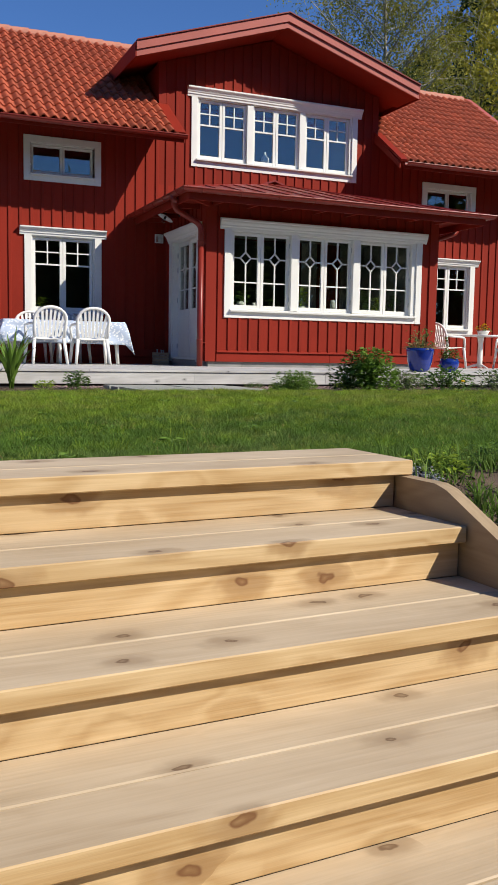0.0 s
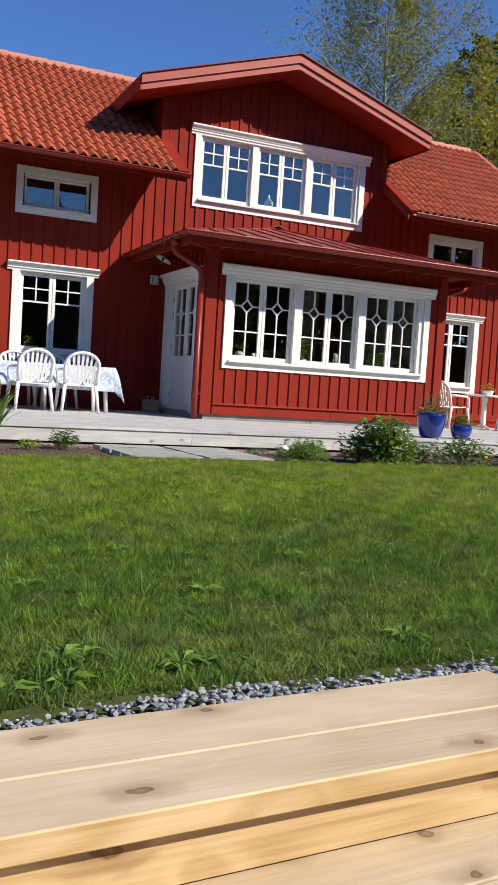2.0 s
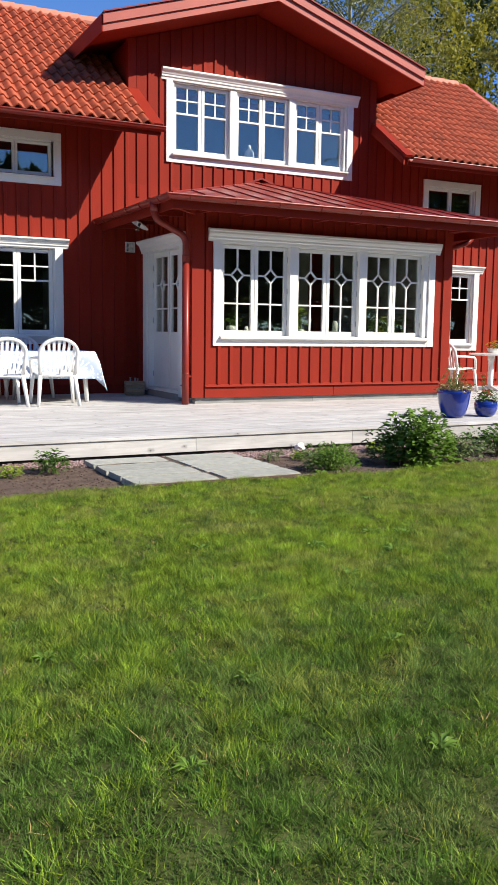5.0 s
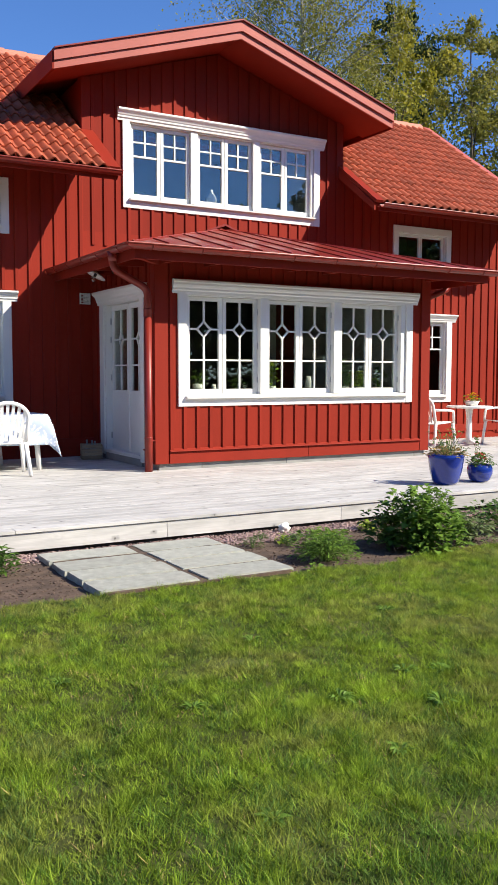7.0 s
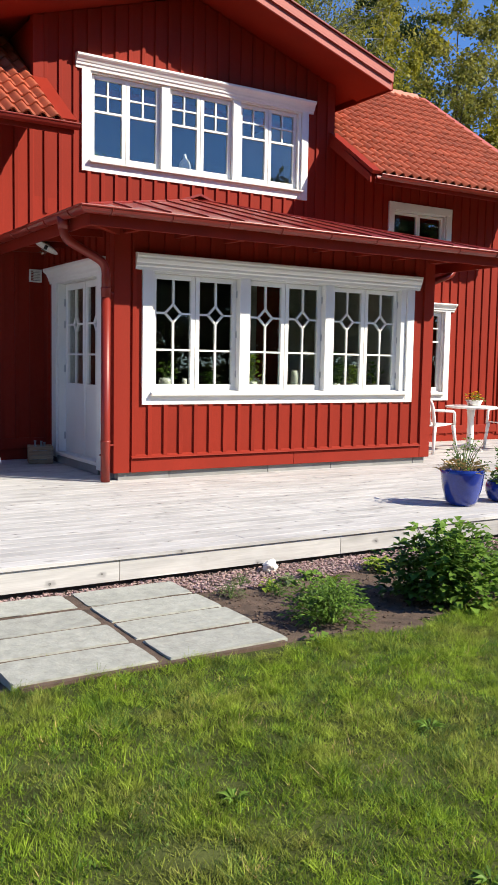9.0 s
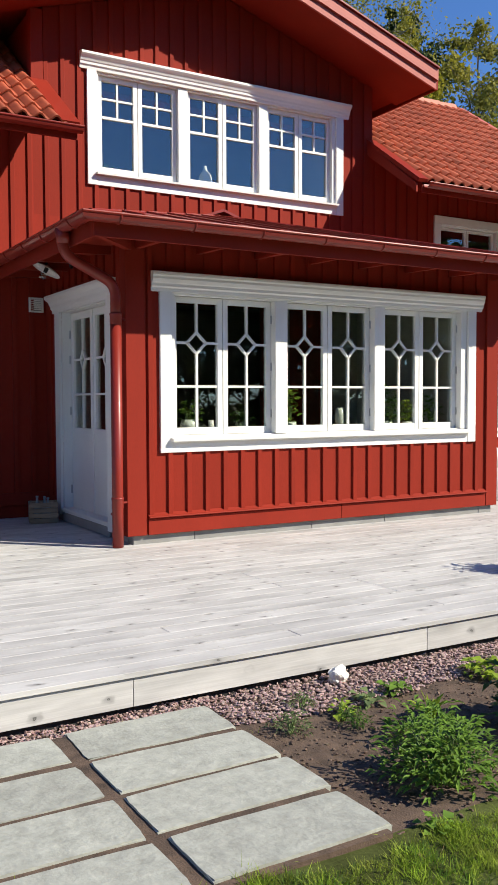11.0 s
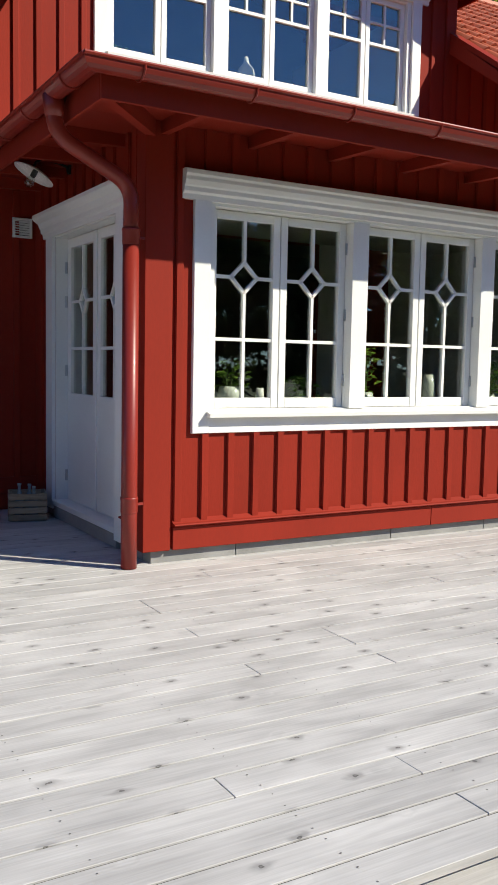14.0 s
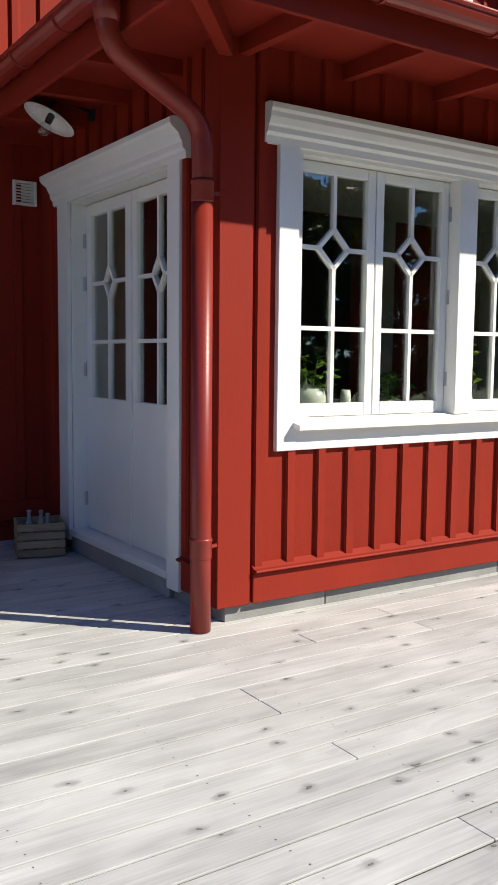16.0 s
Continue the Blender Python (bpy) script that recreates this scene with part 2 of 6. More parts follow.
        l.new(out, mh.inputs["A"])
        mh.inputs["B"].default_value = (*[0.5 * (a + b) for a, b in zip(dark, knot)], 1)
        mk = n.new("ShaderNodeMix")
        mk.data_type = "RGBA"
        kk = n.new("ShaderNodeMath")
        kk.operation = "MULTIPLY"
        # the knot's rim is darker than its heart
        rim = n.new("ShaderNodeMapRange")
        rim.inputs["From Min"].default_value, rim.inputs["From Max"].default_value = 0.0, 0.045 * ksize
        rim.inputs["To Min"].default_value, rim.inputs["To Max"].default_value = 0.45 * core, core
        l.new(vor.outputs["Distance"], rim.inputs["Value"])
        l.new(rim.outputs[0], kk.inputs[1])
        l.new(k2.outputs[0], kk.inputs[0])
        l.new(kk.outputs[0], mk.inputs["Factor"])
        l.new(mh.outputs["Result"], mk.inputs["A"])
        mk.inputs["B"].default_value = (*knot, 1)
        out = mk.outputs["Result"]
    hsv = n.new("ShaderNodeHueSaturation")
    pr = n.new("ShaderNodeMapRange")
    pr.inputs["To Min"].default_value, pr.inputs["To Max"].default_value = 1 - per_piece, 1 + per_piece
    l.new(info.outputs["Random"], pr.inputs["Value"])
    l.new(pr.outputs[0], hsv.inputs["Value"])
    l.new(out, hsv.inputs["Color"])
    l.new(hsv.outputs[0], p.inputs["Base Color"])
    rr = n.new("ShaderNodeMapRange")
    rr.inputs["To Min"].default_value, rr.inputs["To Max"].default_value = rough - 0.1, min(1, rough + 0.12)
    l.new(fine.outputs[0], rr.inputs["Value"])
    l.new(rr.outputs[0], p.inputs["Roughness"])
    p.inputs["Specular IOR Level"].default_value = 0.35
    bp = n.new("ShaderNodeBump")
    bp.inputs["Strength"].default_value = 0.25
    bp.inputs["Distance"].default_value = 0.004
    l.new(f.outputs[0], bp.inputs["Height"])
    l.new(bp.outputs[0], p.inputs["Normal"])
    return m


def leafy(name, colour, vary=0.3, through_light=0.35, rough=0.55, patch=None):
    m = bpy.data.materials.new(name)
    m.use_nodes = True
    n, l = m.node_tree.nodes, m.node_tree.links
    p = n["Principled BSDF"]
    geo = n.new("ShaderNodeNewGeometry")
    co = n.new("ShaderNodeTexCoord")
    big = n.new("ShaderNodeTexNoise")
    big.inputs["Scale"].default_value = 0.9
    big.inputs["Detail"].default_value = 3
    l.new(co.outputs["Object"], big.inputs["Vector"])
    add = n.new("ShaderNodeMath")
    add.operation = "ADD"
    l.new(geo.outputs["Random Per Island"], add.inputs[0])
    l.new(big.outputs[0], add.inputs[1])
    mr = n.new("ShaderNodeMapRange")
    mr.inputs["From Min"].default_value, mr.inputs["From Max"].default_value = 0.35, 1.25
    l.new(add.outputs[0], mr.inputs["Value"])
    mix = n.new("ShaderNodeMix")
    mix.data_type = "RGBA"
    mix.inputs["A"].default_value = (*[c * (1 - vary) for c in colour], 1)
    mix.inputs["B"].default_value = (min(1, colour[0] * (1 + 1.5 * vary)), min(1, colour[1] * (1 + vary)), colour[2] * (1 + 0.3 * vary), 1)
    l.new(mr.outputs[0], mix.inputs["Factor"])
    tone = mix.outputs["Result"]
    if patch:
        pn = n.new("ShaderNodeTexNoise")
        pn.inputs["Scale"].default_value = 2.2
        pn.inputs["Detail"].default_value = 5
        pn.inputs["Roughness"].default_value = 0.65
        l.new(co.outputs["Object"], pn.inputs["Vector"])
        pm = n.new("ShaderNodeMapRange")
        pm.inputs["From Min"].default_value, pm.inputs["From Max"].default_value = 0.46, 0.68
        l.new(pn.outputs[0], pm.inputs["Value"])
        px = n.new("ShaderNodeMix")
        px.data_type = "RGBA"
        l.new(pm.outputs[0], px.inputs["Factor"])
        l.new(tone, px.inputs["A"])
        px.inputs["B"].default_value = (*patch, 1)
        # tuft by tuft, lighter and darker
        tn = n.new("ShaderNodeTexNoise")
        tn.inputs["Scale"].default_value = 10.0
        tn.inputs["Detail"].default_value = 2
        l.new(co.outputs["Object"], tn.inputs["Vector"])
        tm = n.new("ShaderNodeMapRange")
        tm.inputs["From Min"].default_value, tm.inputs["From Max"].default_value = 0.3, 0.7
        tm.inputs["To Min"].default_value, tm.inputs["To Max"].default_value = 0.58, 1.4
        l.new(tn.outputs[0], tm.inputs["Value"])
        hv = n.new("ShaderNodeHueSaturation")
        l.new(tm.outputs[0], hv.inputs["Value"])
        l.new(px.outputs["Result"], hv.inputs["Color"])
        tone = hv.outputs["Color"]
    l.new(tone, p.inputs["Base Color"])
    p.inputs["Roughness"].default_value = rough
    p.inputs["Specular IOR Level"].default_value = 0.18
    tr = n.new("ShaderNodeBsdfTranslucent")
    l.new(tone, tr.inputs["Color"])
    mx = n.new("ShaderNodeMixShader")
    mx.inputs[0].default_value = through_light
    l.new(p.outputs[0], mx.inputs[1])
    l.new(tr.outputs[0], mx.inputs[2])
    l.new(mx.outputs[0], n["Material Output"].inputs["Surface"])
    return m


def glass_pane(name):
    m = bpy.data.materials.new(name)
    m.use_nodes = True
    n, l = m.node_tree.nodes, m.node_tree.links
    n.remove(n["Principled BSDF"])
    tr = n.new("ShaderNodeBsdfTransparent")
    tr.inputs[0].default_value = (0.86, 0.9, 0.88, 1)
    gl = n.new("ShaderNodeBsdfGlossy")
    gl.inputs["Roughness"].default_value = 0.0
    lw = n.new("ShaderNodeLayerWeight")
    lw.inputs["Blend"].default_value = 0.5
    p5 = n.new("ShaderNodeMath")
    p5.operation = "POWER"
    p5.inputs[1].default_value = 5.0
    l.new(lw.outputs["Facing"], p5.inputs[0])
    fr = n.new("ShaderNodeMath")
    fr.operation = "MULTIPLY_ADD"
    fr.inputs[1].default_value, fr.inputs[2].default_value = 0.86, 0.125
    l.new(p5.outputs[0], fr.inputs[0])
    co = n.new("ShaderNodeTexCoord")
    nz = n.new("ShaderNodeTexNoise")
    nz.inputs["Scale"].default_value = 3.0
    l.new(co.outputs["Object"], nz.inputs["Vector"])
    bp = n.new("ShaderNodeBump")
    bp.inputs["Strength"].default_value = 0.02
    bp.inputs["Distance"].default_value = 0.02
    l.new(nz.outputs[0], bp.inputs["Height"])
    l.new(bp.outputs[0], gl.inputs["Normal"])
    mx = n.new("ShaderNodeMixShader")
    l.new(fr.outputs[0], mx.inputs[0])
    l.new(tr.outputs[0], mx.inputs[1])
    l.new(gl.outputs[0], mx.inputs[2])
    l.new(mx.outputs[0], n["Material Output"].inputs["Surface"])
    return m


RED = material("red_painted_wood", (0.245, 0.021, 0.0098), rough=0.68, spec=0.14, spread=0.10, scale=2.5, stretch=(1, 1, 0.25), bump=0.12, fine=90, per_piece=0.06)
RED_TRIM = material("red_painted_boards", (0.245, 0.0215, 0.0105), rough=0.66, spec=0.15, spread=0.08, scale=2.0, stretch=(1, 1, 0.3), bump=0.08, fine=80)
BARGE = material("sun_bleached_red_boards", (0.40, 0.085, 0.06), rough=0.6, spread=0.08, scale=2.0, bump=0.08)
RED_METAL = material("red_coated_steel", (0.225, 0.022, 0.014), rough=0.38, spec=0.35, spread=0.07, scale=3.0, bump=0.03, coat=0.15)
WHITE = material("white_gloss_paint", (0.77, 0.77, 0.735), rough=0.4, spread=0.03, scale=3.0, bump=0.04, fine=70)
GLASS = glass_pane("window_glass")
CONCRETE = material("grey_concrete_plinth", (0.26, 0.26, 0.25), rough=0.85, spread=0.15, scale=4.0, bump=0.3, fine=120, per_piece=0.08)
TILE = material("clay_roof_tile", (0.40, 0.085, 0.038), rough=0.68, spec=0.3, spread=0.2, scale=5.0, bump=0.15, fine=70, per_piece=0.14)
RIDGE = material("pale_clay_ridge", (0.5, 0.2, 0.13), rough=0.7, spread=0.15, bump=0.15)
DECK = wood("weathered_grey_decking", (0.59, 0.582, 0.565), (0.315, 0.31, 0.303), (0.09, 0.086, 0.082), "x", rough=0.62, per_piece=0.055, ring=5, grain=1.05, ksize=0.6, kshare=0.5, blot=1.05, core=0.95, rings=0.045, flare=0.6)
PINE = wood("fresh_pine_planks", (0.62, 0.455, 0.255), (0.42, 0.265, 0.115), (0.16, 0.07, 0.028), "x", rough=0.5, per_piece=0.07, ring=7, grain=1.7, ksize=1.25, kshare=0.35, blot=0.8, core=0.95, rings=0.09, flare=0.7)
PINE_TOP = wood("worn_pine_treads", (0.62, 0.50, 0.345), (0.40, 0.295, 0.18), (0.15, 0.09, 0.05), "x", rough=0.6, per_piece=0.06, ring=6, grain=1.05, ksize=1.0, kshare=0.35, blot=1.15, core=0.95, rings=0.04, flare=0.6)
STRINGER = wood("treated_pine_stringer", (0.44, 0.33, 0.20), (0.30, 0.21, 0.12), (0.14, 0.08, 0.045), "y", rough=0.6, per_piece=0.05)
SLATE = material("grey_green_slate", (0.37, 0.38, 0.335), rough=0.5, spread=0.15, scale=15.0, bump=0.5, fine=55, per_piece=0.12)
SOIL = material("dark_garden_soil", (0.11, 0.072, 0.05), rough=0.95, spread=0.35, scale=9.0, bump=0.9, fine=140)
TURF = material("turf_between_blades", (0.075, 0.088, 0.028), rough=1.0, spec=0.03, spread=0.4, scale=3.0, bump=0.4, fine=90)
FAR_GROUND = material("far_meadow", (0.08, 0.12, 0.03), rough=0.95, spread=0.35, scale=0.3, bump=0.3, fine=30)
INSIDE = material("dim_inner_wall", (0.55, 0.53, 0.48), rough=0.8, spread=0.05)
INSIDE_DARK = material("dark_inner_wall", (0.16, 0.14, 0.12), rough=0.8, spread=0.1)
INSIDE_FLOOR = material("brown_inner_floor", (0.2, 0.12, 0.07), rough=0.5, spread=0.15)
# near black in place of the shade under and between the deck boards
BLACK_GAP = material("under_deck_shade_black", (0.03, 0.028, 0.026), rough=0.9, spread=0.2)

# ---- ground ----
W = 2.42          # face of the main wall
DECK_Y = -3.47    # front edge of the deck
LAWN = -0.20
STEP_RISE, STEP_RUN = 0.145, 0.310
STAIR = pose(-3.66, -11.77, -0.11, 0, 0, 3.5)   # front right corner of the top tread


def ground_z(x, y):
    z = LAWN + 0.025 * noise.noise((x * 0.35, y * 0.35, 0.0)) + 0.012 * noise.noise((x * 1.7, y * 1.7, 3.0))
    if y > -5.6:
        z = LAWN - 0.005 + 0.008 * noise.noise((x * 2, y * 2, 3.0)) - (0.02 if y > -5.0 else 0)
    edge = -11.42 + 0.061 * (x + 3.66)
    d = edge - y
    if d > 0:
        slope = 0.468
        if x > -3.5:
            slope = 0.468 * (0.55 + 0.45 / (1 + (x + 3.5) * 0.4))
        z -= min(d * slope, 1.72)
    if y > 14 or abs(x) > 16:
        far = max(y - 14, abs(x) - 16)
        z += min(far * 0.04, 1.5) if y > -6 else 0.0
    return z


def grid_axis(stops):
    out = []
    for a, b, n in stops:
        out += [a + (b - a) * i / n for i in range(n)]
    return out + [stops[-1][1]]


gx = grid_axis([(-400, -60, 4), (-60, -12, 10), (-12, 10, 110), (10, 60, 20), (60, 400, 4)])
gy = grid_axis([(-400, -60, 4), (-60, -18, 10), (-18, -2, 90), (-2, 14, 16), (14, 70, 16), (70, 600, 4)])
gv = [(x, y, ground_z(x, y)) for y in gy for x in gx]
nx = len(gx)
gf = [(j * nx + i, j * nx + i + 1, (j + 1) * nx + i + 1, (j + 1) * nx + i) for j in range(len(gy) - 1) for i in range(nx - 1)]
ground = raw("ground", gv, gf, TURF, smooth=True)
ground.data.materials.append(SOIL)
ground.data.materials.append(FAR_GROUND)
for f in ground.data.polygons:
    c = f.center
    bank = c.y < -11.3 + 0.061 * (c.x + 3.66)
    bed = -5.02 + 0.10 * math.sin(c.x * 1.9) + 0.05 * math.sin(c.x * 5.3) < c.y < 3 and -9 < c.x < 10
    f.material_index = 1 if bed or (bank and c.y > -16) else 2 if (c.y > 12 or c.y < -16 or abs(c.x) > 14) else 0
tagged(ground, "green lawn with a strip of bare brown soil", "ground", kind="structure")

# ---- deck ----
deck = setting("deck", "low terrace deck of grey weathered boards", "deck")
X0, X1 = -6.4, 9.4
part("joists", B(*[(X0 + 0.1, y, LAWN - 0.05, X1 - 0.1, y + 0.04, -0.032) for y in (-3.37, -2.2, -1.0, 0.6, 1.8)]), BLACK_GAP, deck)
PITCH, GAP = 0.143, 0.009
deck_rows = int((W - DECK_Y) / PITCH) + 1
random.seed(4)
# added black sheet just below the surface, painted shade for the board gaps
part("gap_shade_sheet", B((X0 + 0.02, DECK_Y + 0.03, -0.027, -0.003, W, -0.006), (4.485, DECK_Y + 0.03, -0.027, X1 - 0.02, W, -0.006), (-0.003, DECK_Y + 0.03, -0.027, 4.485, -0.003, -0.006)), BLACK_GAP, deck, "black sheet standing in for shade in the board gaps")


def plank_mesh(length, width, thick, mat, name="plank"):
    bm = B((0, 0, -thick, length, width, 0), bevel=0.0015)
    me = bpy.data.meshes.new(name)
    bm.to_mesh(me)
    bm.free()
    me.materials.append(mat)
    return me


deck_lengths = {}
for r in range(deck_rows):
    y = DECK_Y + r * PITCH
    x = X0 - random.choice((0, 0.6, 1.2, 1.8, 2.4))
    while x < X1:
        n_len = random.choice((3.0, 3.6, 4.2, 4.8))
        a, b = max(x, X0), min(x + n_len, X1)
        x += n_len
        if b - a < 0.3:
            continue
        if y + PITCH > -0.02 and b > 0.0 and a < 4.48:
            # boards stop against the plinth
            pieces = [(a, -0.002), (4.482, b)] if y > -0.02 else [(a, b)]
        else:
            pieces = [(a, b)]
        for a2, b2 in pieces:
            if b2 - a2 < 0.05:
                continue
            key = round(b2 - a2, 3)
            if key not in deck_lengths:
                deck_lengths[key] = plank_mesh(key - 0.003, PITCH - GAP, 0.028, DECK)
            o = new("plank", deck_lengths[key])
            o.parent = deck
            o.matrix_basis = pose(a2, y, random.uniform(-0.0008, 0.0008))
# fascia of the deck in butted lengths
for a, b in ((X0, -4.1), (-4.1, -1.46), (-1.46, 0.42), (0.42, 3.9), (3.9, X1)):
    o = new("fascia_board", plank_mesh(b - a - 0.003, 0.145, 0.028, DECK, "fascia_board"))
    o.parent = deck
    o.matrix_basis = pose(a, DECK_Y + 0.028 - 0.012, -0.176, 90, 0, 0) @ pose(0, 0, 0.0)
SCREW = material("zinc_screw_heads", (0.22, 0.215, 0.21), rough=0.55, metal=0.5, spread=0.2)
_v, _f = [], []
for r in range(24):
    for i in range(15):
        for off in (0.028, 0.105):
            cx_, cy_ = -3.9 + 0.6 * i + random.uniform(-0.006, 0.006), DECK_Y + r * PITCH + off + random.uniform(-0.004, 0.004)
            k = len(_v)
            _v += [(cx_ + 0.003 * math.cos(a), cy_ + 0.003 * math.sin(a), 0.0014) for a in [math.tau * q / 6 for q in range(6)]]
            _f.append([k + q for q in range(6)])
tagged(raw("screw_heads", _v, _f, SCREW, deck), kind="stuff")
# added black board that stands in for the shade behind the deck's fascia
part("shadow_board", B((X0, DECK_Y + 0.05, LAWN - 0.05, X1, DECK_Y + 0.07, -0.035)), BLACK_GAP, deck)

# ---- walls of the house ----


def wall_cells(bm, y0, y1, xs, zs, holes):
    for xa, xb in zip(xs, xs[1:]):
        for za, zb in zip(zs, zs[1:]):
            cx, cz = (xa + xb) / 2, (za + zb) / 2
            if not any(h[0] < cx < h[1] and h[2] < cz < h[3] for h in holes):
                B((xa, y0, za, xb, y1, zb), bm=bm)
    return bm


def wall_mesh(x0, x1, z0, z1, y0, y1, holes):
    xs = sorted({x0, x1, *[min(max(h[i], x0), x1) for h in holes for i in (0, 1)]})
    zs = sorted({z0, z1, *[min(max(h[i], z0), z1) for h in holes for i in (2, 3)]})
    bm = wall_cells(bmesh.new(), y0, y1, xs, zs, holes)
    bmesh.ops.remove_doubles(bm, verts=bm.verts, dist=1e-5)
    return bm


def batten_profile():
    w, d = 0.028, 0.022
    return [(-w, 0), (-w, -d * 0.55), (-w + 0.004, -d * 0.62), (-w + 0.006, -d), (w - 0.006, -d), (w - 0.004, -d * 0.62), (w, -d * 0.55), (w, 0)]


_bm = extrude(batten_profile(), 0.0, 1.0, "z")
bmesh.ops.recalc_face_normals(_bm, faces=_bm.faces)
batten_me = bpy.data.meshes.new("batten")
_bm.to_mesh(batten_me)
_bm.free()
batten_me.materials.append(RED)


def battens(parent, xs, face_y, z0, top, blocked):
    """Cover strips up the boards; top is a height or a function of x; blocked are rectangles that they stop at."""
    for x in xs:
        zt = top(x) if callable(top) else top
        spans = [(z0, zt)]
        for a, b, c, d in blocked:
            if a - 0.02 < x < b + 0.02:
                spans = [s for lo, hi in spans for s in ((lo, min(hi, c)), (max(lo, d), hi)) if s[1] - s[0] > 0.03]
        for lo, hi in spans:
            o = new("batten", batten_me)
            o.parent = parent
            o.matrix_basis = Matrix.Translation((x, face_y, lo)) @ Matrix.Diagonal((1, 1, hi - lo, 1))


# main front wall, with the cross gable flush above
WIN_LOW = (-2.62, -1.29, 0.90, 2.34)
WIN_UP = (-2.52, -1.40, 3.40, 3.93)
WIN_RUP = (5.88, 7.05, 3.32, 3.87)
WIN_RLOW = (5.88, 7.17, 0.83, 2.28)
WIN_GABLE = (0.58, 4.05, 3.92, 5.13)
EAVE_Z, EAVE_Y = 4.08, 1.38
SLOPE = 35.0
TAN = math.tan(radians(SLOPE))
GX, GZ, GY = 2.14, 6.60, 1.60           # gable peak: roof top at its front edge
GS = (6.60 - 5.66) / 2.97               # fall of the gable roof


def gable_under(x):
    return GZ - 0.24 - GS * abs(x - GX)


wall_main = setting("wall_main", "red board and batten front wall of a wooden house", "wall")
holes = [WIN_LOW, WIN_UP, WIN_RUP, WIN_RLOW, (0.62, 2.9, 0.15, 2.5)]
part("boards", wall_mesh(-7.5, 8.6, 0.0, EAVE_Z + 0.62, W, W + 0.16, [*holes, (-0.14, 4.60, 3.4, 9)]), RED, wall_main)
_bm = wall_mesh(-0.14, 4.60, 3.4, 5.40, W, W + 0.16, [WIN_GABLE])
extrude([(-0.14, 5.40), (4.60, 5.40), (4.60, gable_under(4.60)), (GX, gable_under(GX)), (-0.14, gable_under(-0.14))], W, W + 0.16, "y", bm=_bm)
part("gable_boards", _bm, RED, wall_main)
blocked = [(-2.74, -1.18, 0.79, 2.47), (-2.68, -1.24, 3.25, 4.06), (5.74, 7.17, 3.22, 4.0), (5.74, 7.30, 0.71, 2.41), (0.43, 4.2, 3.8, 5.29), (0, 4.48, 0, 3.2)]
mains = [-7.4 + 0.195 * i for i in range(83)]
battens(wall_main, [x for x in mains if x < -0.13 or x > 4.62], W, 0.12, EAVE_Z + 0.5, blocked)
battens(wall_main, [x for x in mains if -0.13 <= x <= 4.62], W, 3.2, gable_under, blocked)
part("corner_board", B((8.46, W - 0.03, 0.1, 8.63, W + 0.1, EAVE_Z + 0.2), bevel=0.004), RED_TRIM, wall_main)
part("corner_board", B((-0.16, W - 0.028, EAVE_Z + 0.62, -0.02, W + 0.1, gable_under(-0.1)), bevel=0.004), RED_TRIM, wall_main)
part("corner_board", B((4.47, W - 0.028, EAVE_Z + 0.62, 4.61, W + 0.1, gable_under(4.5)), bevel=0.004), RED_TRIM, wall_main)
part("base_board", B((-7.5, W - 0.026, 0.14, -0.0, W, 0.28), (4.48, W - 0.026, 0.14, 8.6, W, 0.28), bevel=0.004), RED_TRIM, wall_main)
part("plinth", B((-7.5, W + 0.02, -0.4, -0.0, W + 0.2, 0.14), (4.48, W + 0.02, -0.4, 8.58, W + 0.2, 0.14)), CONCRETE, wall_main)
# cheeks of the gable above the roof, the closing side and back walls
part("cheek", extrude([(W + 0.16, 4.4), (W + 0.16, gable_under(-0.14)), (5.2, gable_under(-0.14)), (5.2, 5.6)], -0.14, 0.0, "x"), RED, wall_main)
part("cheek", extrude([(W + 0.16, 4.4), (W + 0.16, gable_under(-0.14)), (5.2, gable_under(-0.14)), (5.2, 5.6)], 4.46, 4.60, "x"), RED, wall_main)
wall_side = setting("wall_side", "red end walls and back wall of the house", "wall")
gable_end = [(W + 0.16, -0.2), (8.2, -0.2), (8.2, EAVE_Z + 0.3), (5.3, EAVE_Z + 0.3 + 2.1), (W + 0.16, EAVE_Z + 0.4)]
part("end_wall", extrude(gable_end, 8.42, 8.6, "x"), RED, wall_side)
part("end_wall", extrude(gable_end, -7.5, -7.32, "x"), RED, wall_side)
part("back_wall", B((-7.3, 8.02, -0.2, 8.4, 8.2, EAVE_Z + 0.3)), RED, wall_side)
rooms = setting("rooms", "dark plain rooms behind the house windows", "room")
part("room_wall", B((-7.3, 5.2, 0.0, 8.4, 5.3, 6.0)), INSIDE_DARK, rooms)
part("room_floor", B((-7.3, W + 0.16, 0.1, 8.4, 5.2, 0.2), (-7.3, W + 0.16, 2.75, 8.4, 5.2, 2.95)), INSIDE_FLOOR, rooms)
part("room_partition", B((-0.9, W + 0.16, 0.2, -0.8, 5.2, 2.75), (5.2, W + 0.16, 0.2, 5.3, 5.2, 2.75), (-0.1, W + 0.2, 2.95, 0.0, 5.2, 5.2), (4.3, W + 0.2, 2.95, 4.4, 5.2, 5.2)), INSIDE, rooms)

